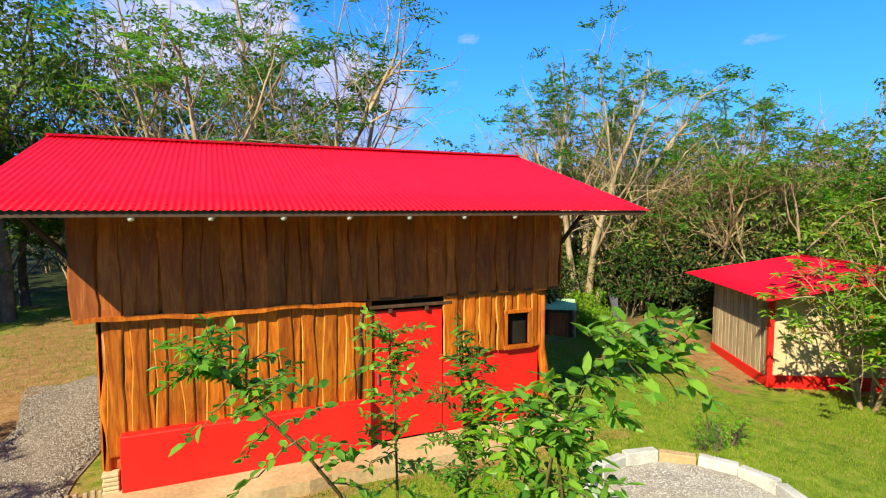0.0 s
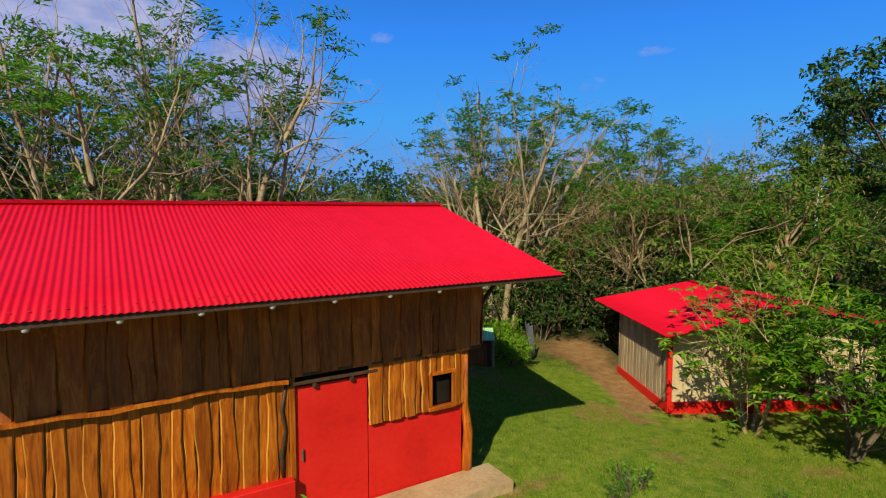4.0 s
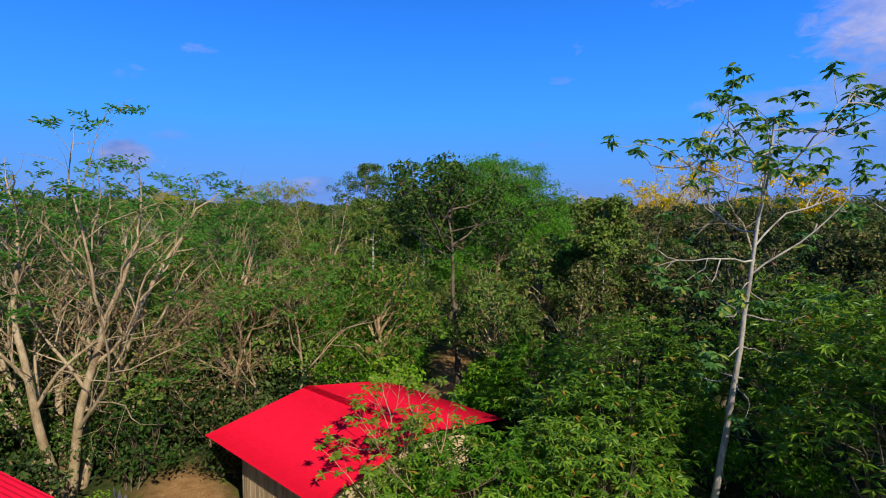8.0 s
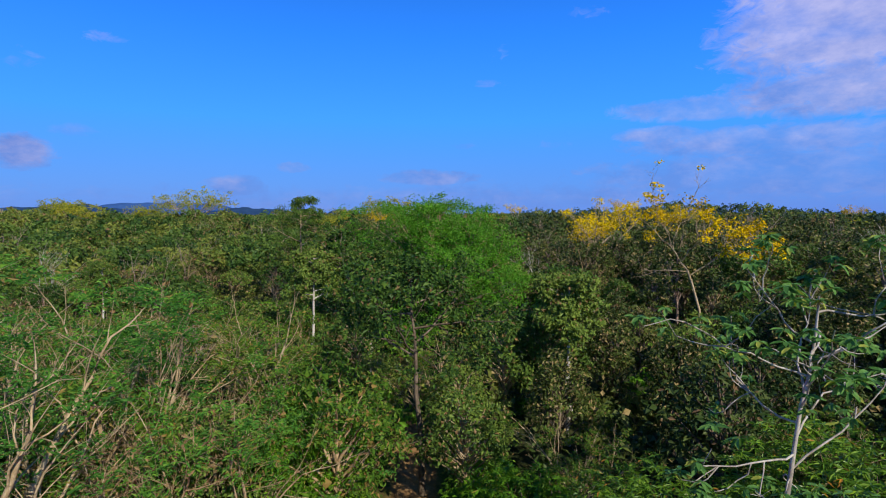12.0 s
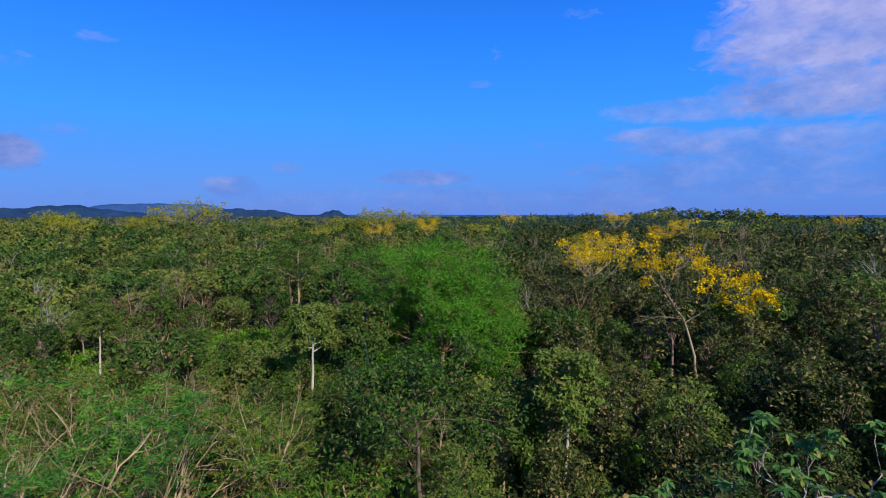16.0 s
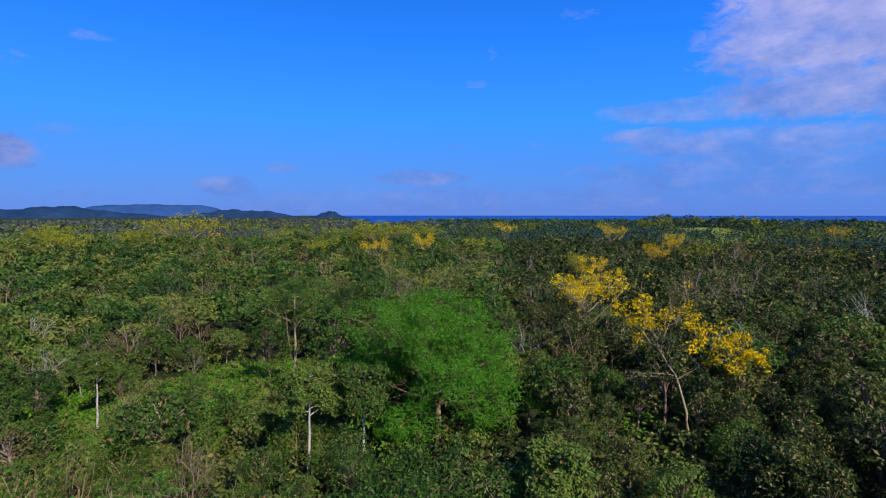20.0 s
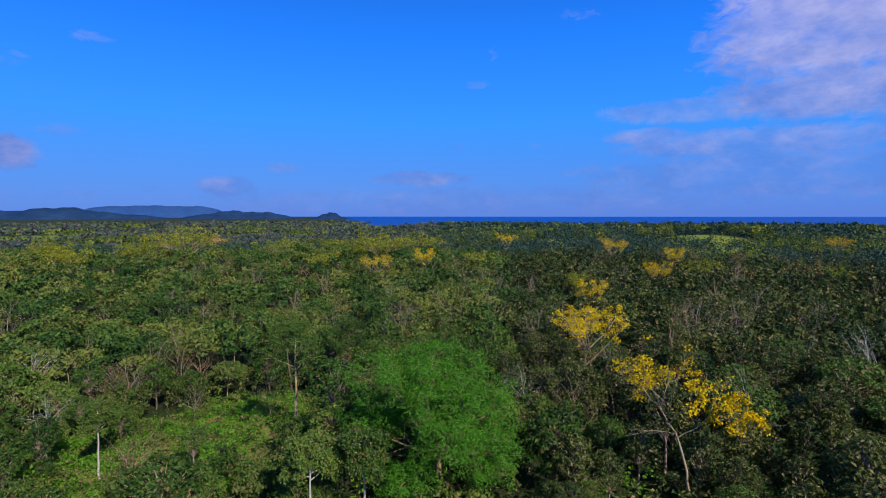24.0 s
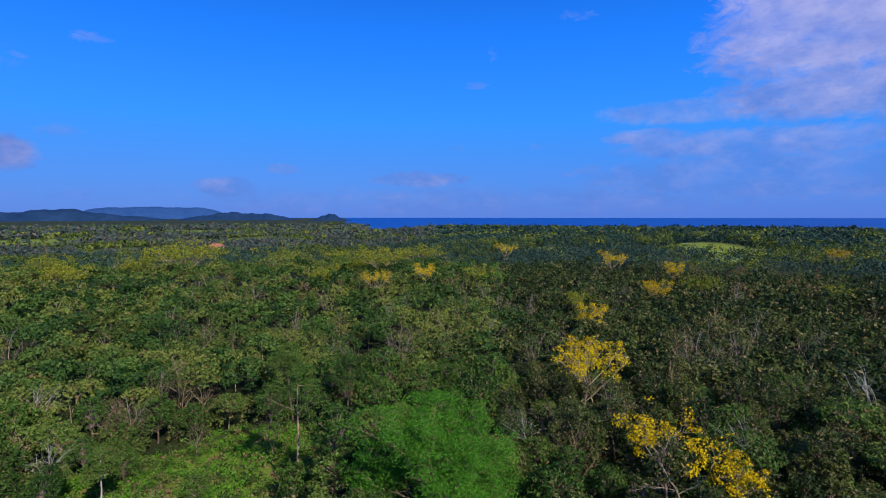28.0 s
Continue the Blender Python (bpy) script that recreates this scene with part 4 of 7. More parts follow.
apron = thing("pavement", pose(0, 0, 0), "pale concrete apron along the house front", "pavement", kind="structure")


def slab_patch(xs, y0, y1, z, rng):
    bm = bmesh.new()
    front = [bm.verts.new((x, y0 + rng.normal(0, 0.018), z)) for x in xs]
    rear = [bm.verts.new((x, y1, z + 0.02)) for x in xs]
    for k in range(len(xs) - 1):
        bm.faces.new((front[k], front[k + 1], rear[k + 1], rear[k]))
    ext = bmesh.ops.extrude_face_region(bm, geom=list(bm.faces))
    bmesh.ops.translate(bm, verts=[v for v in ext["geom"] if isinstance(v, bmesh.types.BMVert)], vec=(0, 0, -0.25))
    return bm


part("slab", slab_patch(np.linspace(-1.35, 5.6, 24), 6.95, 7.66, 0.17, np.random.default_rng(3)), M_CONCRETE, apron)


# the small shed ----------------------------------------------------------
def build_shed():
    rng = np.random.default_rng(8)
    u, v = np.array([0.495, 0.869]), np.array([0.869, -0.495])
    n0 = np.array([11.40, 8.15])                       # roof corner towards the yard
    L, W, EZ, RZ = 5.68, 6.94, 1.66, 2.28              # along the long board wall, across, eave and ridge
    m = Matrix(((v[0], u[0], 0, n0[0]), (v[1], u[1], 0, n0[1]), (0, 0, 1, 0), (0, 0, 0, 1)))
    shed = thing("shed", m, "small shed with grey board wall, cream gable and red metal roof", "shed")
    w0, w1, l0, l1, g = 0.50, 6.2, 0.84, 4.34, -0.62
    for b in ((w0, w1, l0, l0 + 0.12), (w0, w1, l1 - 0.12, l1), (w0, w0 + 0.12, l0 + 0.13, l1 - 0.13), (w1 - 0.12, w1, l0 + 0.13, l1 - 0.13)):
        part("wall", boxed(b[0], b[1], b[2], b[3], g - 0.3, EZ - 0.02), M_CREAM, shed, "cream plastered wall")
    ga = bmesh.new()
    for y in (l0 + 0.004, l0 + 0.11):
        ga.faces.new([ga.verts.new(p) for p in ((w0, y, EZ - 0.03), (w1, y, EZ - 0.03), ((w0 + w1) / 2, y, RZ - 0.16))])
    part("gable", ga, M_CREAM, shed, "cream gable")
    # grey upright boards on the yard side
    side = put("board_wall", mesh_bm("board_wall", boxed(w0 - 0.03, w0 - 0.004, l0 + 0.02, l1, g + 0.3, EZ), M_WOOD_GREY), shed, label="weathered grey-brown board wall")
    s = l0 + 0.01
    while s < l1 - 0.05:
        w = min(rng.uniform(0.16, 0.27), l1 - s)
        me = mesh_np("board", *live_board(rng, w - 0.01, EZ + 0.05 - (g + 0.28), wavy=0.004), M_WOOD_GREY)
        put("board", me, side, Matrix.Translation((w0 - 0.032, s + w / 2, g + 0.28)) @ Matrix.Rotation(-math.pi / 2, 4, "Z"))
        s += w
    part("plinth", boxed(w0 - 0.09, w0 - 0.002, l0 - 0.06, l1 + 0.03, g - 0.2, g + 0.30, bevel=0.01), M_REDPAINT, shed, "red-painted plinth")
    part("plinth", boxed(w0 - 0.09, w1, l0 - 0.09, l0 - 0.004, g - 0.2, g + 0.36, bevel=0.01), M_REDPAINT, shed, "red-painted plinth")
    part("corner_post", boxed(w0 - 0.10, w0 + 0.02, l0 - 0.10, l0 + 0.02, g, EZ, bevel=0.012), M_REDPAINT, shed, "red corner post")
    part("concrete_edge", boxed(w0 - 0.65, w0 - 0.1, l0 - 0.5, l1 + 0.4, g - 0.3, g + 0.02, bevel=0.02), M_CONCRETE, shed, "pale concrete strip along the wall")
    door = part("door", boxed(3.6, 4.4, l0 - 0.03, l0 - 0.006, g + 0.36, 1.25, bevel=0.006), M_WOOD_DARK, shed, "dark wooden door")
    part("door_handle", boxed(3.66, 3.69, l0 - 0.07, l0 - 0.03, 0.3, 0.42, bevel=0.006), M_STEEL, door)
    roof = put("roof", mesh_bm("roof", beam((W / 2, 0.1, RZ - 0.08), (W / 2, L - 0.1, RZ - 0.08), 0.07, 0.07), M_WOOD_DARK), shed, label="red corrugated metal roof with faded spots")
    run, rise, k = W / 2, RZ - EZ, 7
    w = L / k
    n = round(w / 0.0762)
    sh = mesh_np("roof_sheet", *corrugated(n * 0.0762, run, rise), M_ROOF, True)
    fit = Matrix.Diagonal((w / (n * 0.0762), 1, 1, 1))
    for i in range(k):
        put("roof_sheet", sh, roof, Matrix.Translation((0, L - w * i, EZ)) @ Matrix.Rotation(-math.pi / 2, 4, "Z") @ fit)
        put("roof_sheet", sh, roof, Matrix.Translation((W, w * i, EZ)) @ Matrix.Rotation(math.pi / 2, 4, "Z") @ fit)
    bm = bmesh.new()
    rows = [[bm.verts.new((W / 2 + x, y, RZ + 0.022 + z)) for x, z in ((-0.16, -0.03), (0, 0), (0.16, -0.03))] for y in (0, L)]
    for i in range(2):
        bm.faces.new((rows[0][i], rows[0][i + 1], rows[1][i + 1], rows[1][i]))
    bmesh.ops.solidify(bm, geom=list(bm.faces), thickness=0.005)
    part("ridge_cap", bm, M_ROOF, roof)
    for y in (0.3, 1.6, 2.9, 4.2, 5.4):
        part("rafter", beam((0.08, y, EZ - 0.05), (W / 2, y, RZ - 0.06), 0.05, 0.07), M_WOOD_DARK, shed)
        part("rafter", beam((W - 0.08, y, EZ - 0.05), (W / 2, y, RZ - 0.06), 0.05, 0.07), M_WOOD_DARK, shed)


build_shed()


# small outhouse with a green tin lid behind the house
def build_outhouse():
    o = thing("outhouse", pose(10.05, 14.2, -0.36, 0, 0, -33), "little dark outhouse with a sloping pale green tin roof", "shed")
    part("body", boxed(-0.42, 0.42, -0.40, 0.40, 0.0, 0.94, bevel=0.01), M_WOOD_DARK, o)
    for x, y in ((-0.5, -0.46), (0.5, -0.46), (-0.5, 0.46), (0.5, 0.46)):
        part("post", boxed(x - 0.03, x + 0.03, y - 0.03, y + 0.03, 0, 1.0, bevel=0.006), M_WOOD_GREY, o)
    v, f = corrugated(1.1, 1.1, 0.17)
    put("roof_sheet", mesh_np("roof_sheet", v + np.array([-0.55, -0.55, 0.99]), f, M_GREENTIN, True), o, label="pale green corrugated sheet")
    part("door", boxed(-0.3, 0.3, -0.425, -0.402, 0.05, 0.86, bevel=0.005), M_WOOD_UPPER, o)


build_outhouse()


# gravel bed ringed with blocks
def build_ring():
    rng = np.random.default_rng(12)
    cx, cy, r = 5.35, 4.62, 1.28
    ring = thing("block_ring", pose(cx, cy, 0.0), "ring of pale concrete blocks round a heap of gravel", "garden bed")
    n = 15
    me = mesh_bm("block", boxed(-0.255, 0.255, -0.075, 0.075, -0.05, 0.21, bevel=0.014), M_BLOCK)
    brown = mesh_bm("block", boxed(-0.25, 0.25, -0.075, 0.075, -0.05, 0.18, bevel=0.014), M_CONCRETE)
    for k in range(n):
        a = k * 2 * math.pi / n + 0.1
        b = put("block", brown if k == 2 else me, ring, Matrix.Translation((r * math.cos(a), r * math.sin(a), rng.uniform(-0.02, 0.015)))
                @ Matrix.Rotation(a + math.pi / 2 + rng.normal(0, 0.07), 4, "Z") @ Matrix.Rotation(rng.normal(0, 0.03), 4, "Y"))
        if k == 2:
            tagged(b, "brownish earth-stained block")
    g = new("gravel_heap")
    rr, aa = np.linspace(0, 1.2, 14), np.arange(40) * 2 * np.pi / 40
    x, y = rr[:, None] * np.cos(aa), rr[:, None] * np.sin(aa)
    z = 0.20 * np.exp(-(x ** 2 + y ** 2) / 0.7) + 0.03 + 0.02 * np.sin(x * 9) * np.cos(y * 8)
    v = np.stack([x, y, z], -1).reshape(-1, 3)
    i, j = np.arange(13)[:, None] * 40, np.arange(40)[None]
    f = np.stack([i + j, i + 40 + j, i + 40 + (j + 1) % 40, i + (j + 1) % 40], -1).reshape(-1, 4)
    g.matrix_basis = pose(cx, cy, 0.0)
    tagged(g, "heap of loose grey gravel inside the block ring", "gravel", kind="stuff")
    put("gravel_bed", mesh_np("gravel_bed", v, f, M_GRAVEL, True), g)
    put("loose_stones", stones(rng, 7000, lambda k: _disc(rng, k, 1.17), lambda p: 0.20 * np.exp(-(p[:, 0] ** 2 + p[:, 1] ** 2) / 0.7) + 0.035 + 0.02 * np.sin(p[:, 0] * 9) * np.cos(p[:, 1] * 8), 0.010), g)


def _disc(rng, k, r):
    a, d = rng.uniform(0, 2 * np.pi, k), r * np.sqrt(rng.uniform(0, 1, k))
    return np.stack([d * np.cos(a), d * np.sin(a)], -1)


def stones(rng, n, where, height, size, mat=None):
    """Little eight-sided pebbles."""
    p = where(n)
    n = len(p)
    c = np.concatenate([p, height(p)[:, None]], 1)
    dirs = np.array([(1, 0, 0), (0, 1, 0), (-1, 0, 0), (0, -1, 0), (0, 0, 0.7), (0, 0, -0.6)])
    s = size * rng.uniform(0.5, 1.5, (n, 1, 1)) * rng.uniform(0.7, 1.3, (n, 6, 1))
    turn = rng.uniform(0, 6.28, n)
    d = np.broadcast_to(dirs, (n, 6, 3)).copy()
    d[:, :, 0], d[:, :, 1] = dirs[:, 0] * np.cos(turn)[:, None] - dirs[:, 1] * np.sin(turn)[:, None], dirs[:, 0] * np.sin(turn)[:, None] + dirs[:, 1] * np.cos(turn)[:, None]
    v = (c[:, None] + d * s).reshape(-1, 3)
    t = np.array([(0, 1, 4), (1, 2, 4), (2, 3, 4), (3, 0, 4), (1, 0, 5), (2, 1, 5), (3, 2, 5), (0, 3, 5)])
    return mesh_np("stones", v, (np.arange(n)[:, None, None] * 6 + t).reshape(-1, 3), mat or M_PEBBLE)


M_PEBBLE_LANE = material("lane_pebble", lambda nt, pos: ramp(nt, island_random(nt), ((0.1, (0.14, 0.115, 0.095)), (0.5, (0.25, 0.21, 0.175)), (0.9, (0.37, 0.325, 0.28)))), 0.85)
M_PEBBLE = material("pebble", lambda nt, pos: ramp(nt, island_random(nt), ((0.1, (0.24, 0.22, 0.205)), (0.5, (0.37, 0.345, 0.325)), (0.9, (0.50, 0.475, 0.45)))), 0.85)
build_ring()


# gravel lane beside the house
def lane_edge(y):
    return -3.35 - 0.02 * (y - 8) + 0.22 * math.sin(y * 1.3), -1.75 - 0.02 * (y - 8) + 0.1 * math.sin(y * 2.1)


def build_lane():
    rng = np.random.default_rng(21)
    bm = bmesh.new()
    rows = []
    for y in np.linspace(2.0, 13.9, 30):
        a, b = lane_edge(y)
        if y > 12.5:
            a += (y - 12.5) * 0.7
            b -= (y - 12.5) * 0.3
        rows.append([bm.verts.new((x, y, 0.035 - 0.03 * abs(2 * t - 1) ** 3 + rng.normal(0, 0.004))) for t, x in ((t, a + (b - a) * t) for t in np.linspace(0, 1, 9))])
    for r, s in zip(rows, rows[1:]):
        for k in range(8):
            bm.faces.new((r[k], r[k + 1], s[k + 1], s[k]))
    ob = new("gravel_lane", mesh_bm("gravel_lane", bm, M_LANE, True))
    tagged(ob, "grey gravel lane beside the house", "gravel", kind="structure")

    def where(k):
        y = rng.uniform(6.0, 13.4, k)
        e = np.array([lane_edge(t) for t in y])
        t = rng.uniform(0.03, 0.97, k)
        return np.stack([e[:, 0] + (e[:, 1] - e[:, 0]) * t, y], -1)
    put("loose_stones", stones(rng, 15000, where, lambda p: np.full(len(p), 0.034), 0.015, M_PEBBLE_LANE), ob)
    for k in range(11):
        st = put("stake", mesh_bm("stake", boxed(-0.025, 0.025, -0.02, 0.02, 0, 0.2 + 0.05 * rng.uniform(), bevel=0.006), M_WOOD_GREY), None,
                 Matrix.Translation((-1.38 - 0.085 * k, 7.62 - 0.01 * k, 0)) @ Matrix.Rotation(rng.normal(0, 0.05), 4, "Y"))
        tagged(st, "short pale wooden edging stake", "stake", "edging stakes by the lane")


build_lane()


# bent tin sheets leaning at the foot of the pale tree
def build_tin():
    t = thing("tin_sheets", pose(12.3, 13.9, -0.25, 0, 0, 30), "blue-grey tin sheets leaning on a trunk", "tin sheet")
    for k in range(3):
        v, f = corrugated(0.46, 1.05, 0.10, 0.09, 0.02)
        put("sheet", mesh_np("sheet", v, f, M_TARP, True), t, pose(-0.45 + 0.32 * k, 0.1 * k, 0.0, 78 - 3 * k, 0, 8 * k))


build_tin()


# a far house on the plain
def build_far_house():
    x, y = 570.0, 297.0
    h = thing("far_house", Matrix.Translation((x, y, float(land_z(x, y)))) @ Matrix.Rotation(radians(118), 4, "Z"), "distant white house with a red tiled roof on the plain", "house")
    part("wall", boxed(-8, 8, -4.5, 4.5, -1, 6.5), M_WHITEWALL, h)
    bm = bmesh.new()
    b = [bm.verts.new(p) for p in ((-9.2, -5.6, 6.3), (9.2, -5.6, 6.3), (9.2, 5.6, 6.3), (-9.2, 5.6, 6.3))]
    r = [bm.verts.new(p) for p in ((-4.5, 0, 10.0), (4.5, 0, 10.0))]
    for f in ((b[0], b[1], r[1], r[0]), (b[1], b[2], r[1]), (b[2], b[3], r[0], r[1]), (b[3], b[0], r[0]), (b[3], b[2], b[1], b[0])):
        bm.faces.new(f)
    part("roof", bm, M_TILE, h, "red tiled hip roof")
    for k in range(4):
        part("window", boxed(-6.4 + 3.9 * k, -5.0 + 3.9 * k, -4.56, -4.50, 3.2, 5.0), M_DARKIN, h)


build_far_house()

# trees -------------------------------------------------------------------
def legume_tree(seed, height, stems, lean, leafy=3, low=0.45, mat=None):
    """Pale, many-stemmed tree with thin twigs and sprays of feathery leaves high up."""
    rng = np.random.default_rng(seed)
    limbs, tips = [], []
    spec = [(3, 24, 0.52, 0.55, 0.02, 0.08, 0.40), (3, 30, 0.62, 0.50, 0.03, 0.12, 0.30), (3, 34, 0.62, 0.5, 0.02, 0.16, 0.25), (0, 0, 0, 0, 0.0, 0.16, 0)]
    for k in range(stems):
        a = k * 2 * math.pi / stems + rng.normal(0, 0.4)
        w = unit(np.array([math.cos(a) * lean * rng.uniform(0.4, 1.3), math.sin(a) * lean * rng.uniform(0.4, 1.3), 1.0]))
        grow(rng, (0.22 * math.cos(a), 0.22 * math.sin(a), -0.25), w, height * 0.46 * rng.uniform(0.75, 1.1), 0.105 * rng.uniform(0.7, 1.2) * height / 11, spec, 0, limbs, tips)
    top = max(p[-1][2] for p, w in tips)
    green = [t for t in tips if rng.uniform() < step(low, low + 0.35, t[0][-1][2] / top) * 0.30 + 0.03]
    return limbs_mesh("trunk", limbs, M_BARK_PALE, (8, 5, 4, 3, 3)), mesh_np("crown", *fronds(rng, green, leafy + 1, 0.74, 6, 0.20, 0.062, 0.45), mat or M_LEGUME)


def broad_tree(seed, height, radius, mat, barkmat, per_tip, leafsize, aspect=0.5, trunk=0.42, droop=0.3, flat=False, share=0.5):
    """Round-headed forest tree."""
    rng = np.random.default_rng(seed)
    r0 = 0.016 * height + 0.03
    up = -0.02 if flat else 0.10
    spec = [(6, 58 if flat else 48, 0.62, 0.50, 0.02, 0.07, 0.62), (4, 42, 0.62, 0.55, up, 0.14, 0.3), (3, 42, 0.6, 0.5, up * 0.5, 0.16, 0.25), (0, 0, 0, 0, 0.02, 0.15, 0)]
    limbs, tips = grow(rng, (0, 0, -0.3), (rng.normal(0, 0.06), rng.normal(0, 0.06), 1.0), height * trunk * 1.25, r0, spec)
    top = max(p[-1][2] for p, w in tips)
    wide = np.percentile([np.hypot(p[-1][0], p[-1][1]) for p, w in tips], 85)
    s = np.array([radius / wide, radius / wide, height * 0.96 / top])
    limbs = [(p * s, r, l) for p, r, l in limbs]
    tips = [(p * s, w) for p, w in tips]
    v, f = crown_leaves(rng, tips, per_tip, 0.19 * radius + 0.10, leafsize, aspect, droop, share)
    return limbs_mesh("trunk", limbs, barkmat, (7, 5, 4, 3, 3), 4 if leafsize < 0.25 else 3), mesh_np("crown", v, f, mat)


def bare_tree(seed, height, mat, leafmat, per_tip=1, leafsize=0.12, spread=38, lean=0.0):
    """Nearly leafless tree: a fan of pale twigs."""
    rng = np.random.default_rng(seed)
    spec = [(5, spread, 0.62, 0.5, 0.03, 0.09, 0.45), (4, 36, 0.62, 0.52, 0.03, 0.14, 0.3), (4, 36, 0.6, 0.5, 0.02, 0.16, 0.2), (0, 0, 0, 0, 0, 0.15, 0)]
    limbs, tips = grow(rng, (0, 0, -0.3), (rng.normal(0, 0.1), rng.normal(0, 0.1), 1.0), height * 0.5, 0.009 * height + 0.02, spec)
    top = max(p[-1][2] for p, w in tips)
    s = height / top
    limbs = [(p + np.array([0, lean, 0]) * p[:, 2:3], r, l) for p, r, l in limbs]
    tips = [(p + np.array([0, lean, 0]) * p[:, 2:3], w) for p, w in tips]
    limbs = [(p * s, r, l) for p, r, l in limbs]
    tips = [(p * s, w) for p, w in tips]
    return limbs_mesh("trunk", limbs, mat, (7, 5, 4, 3, 3)), mesh_np("crown", *crown_leaves(rng, tips, per_tip, 0.28, leafsize, 0.5), leafmat)


def umbrella_tree(seed, height, radius, mat, barkmat, per_tip, size):
    """Tall thin trunk with flat tiers of leaves."""
    rng = np.random.default_rng(seed)
    limbs, tips = [], []
    lean = rng.normal(0, 0.05, 2)
    z = np.linspace(-0.3, height * 0.97, 9)
    p = np.stack([lean[0] * z + rng.normal(0, 0.05, 9), lean[1] * z + rng.normal(0, 0.05, 9), z], -1)
    limbs.append((p, np.linspace(0.013 * height + 0.03, 0.03, 9), 0))
    spec = [(4, 46, 0.5, 0.5, 0.02, 0.10, 0.35), (3, 42, 0.55, 0.5, 0.02, 0.14, 0.2), (0, 0, 0, 0, 0.02, 0.14, 0)]
    for k in range(11):
        t = 0.66 + 0.32 * k / 10
        i = t * 8
        a = int(min(i, 7))
        q = p[a] + (p[a + 1] - p[a]) * (i - a)
        b = k * 2.4 + rng.normal(0, 0.3)
        l2, t2 = grow(rng, q, unit(np.array([math.cos(b), math.sin(b), 0.25])), radius * (0.95 - 0.5 * (t - 0.66) / 0.32) * rng.uniform(0.6, 0.95), 0.05, spec)
        limbs += [(x, y, l + 1) for x, y, l in l2]
        tips += t2
    v, f = crown_leaves(rng, tips, per_tip, 0.42, size, 0.5, 0.1)
    return limbs_mesh("trunk", limbs, barkmat, (8, 5, 4, 3, 3)), mesh_np("crown", v, f, mat)


def cecropia(seed, height):
    """Whitish candelabra tree: arms sweep out and up, big fingered leaves at their ends."""
    rng = np.random.default_rng(seed)
    limbs, ends = [], []
    z = np.linspace(-0.3, height, 15)
    sway = np.cumsum(rng.normal(0, 0.03, (15, 2)), 0)
    p = np.concatenate([sway + np.stack([z * -0.03, z * -0.088], -1), z[:, None]], 1)
    limbs.append((p, np.linspace(0.10, 0.02, 15), 0))
    ends.append(p[-1])

    def arm(q, way, length, radius, dip, lift, level, n=9):
        pts, w = [np.array(q)], unit(np.array(way, float))
        for k in range(n - 1):
            w = unit(w + UP * (dip if k < n * 0.4 else lift) + rng.normal(0, 0.30, 3))
            pts.append(pts[-1] + w * length / (n - 1))
        pts = np.array(pts)
        limbs.append((pts, np.linspace(radius, radius * 0.35, n), level))
        return pts

    for k in range(11):
        t = 0.66 + 0.31 * k / 10
        i = t * 14
        a = int(min(i, 13))
        q = p[a] + (p[a + 1] - p[a]) * (i - a)
        b = k * 2.4 + rng.normal(0, 0.3)
        pts = arm(q, (math.cos(b), math.sin(b), 0.30), (3.4 - 6.5 * max(t - 0.70, 0)) * rng.uniform(0.75, 1.1), 0.026, -0.07, 0.19, 1)
        ends.append(pts[-1])
        for c in range(4):
            s = rng.integers(3, 8)
            w = unit(pts[s] - pts[s - 1]) * 0.8 + rng.normal(0, 0.55, 3)
            tw = arm(pts[s], w, rng.uniform(0.7, 1.7), 0.017, 0.0, 0.3, 2, 6)
            ends.append(tw[-1])
    # older, leafless arms lower down
    for k in range(9):
        q = p[6 + k % 4]
        b = k * 2.2
        pts = arm(q, (math.cos(b), math.sin(b), 0.1), rng.uniform(1.0, 2.2), 0.018, -0.16, 0.30, 2)
        ends.append(pts[-1])
        if k % 2:
            ends.append(pts[5])
    heads = [e + rng.normal(0, 0.16, 3) + UP * 0.03 for e in ends for c in range(3)]
    v, f = rosettes(rng, heads, 8, 0.27, 0.095, 0.7, True)
    return limbs_mesh("trunk", limbs, M_BARK_CEC, (9, 6, 5, 4, 3)), mesh_np("crown", v, f, M_PALM)


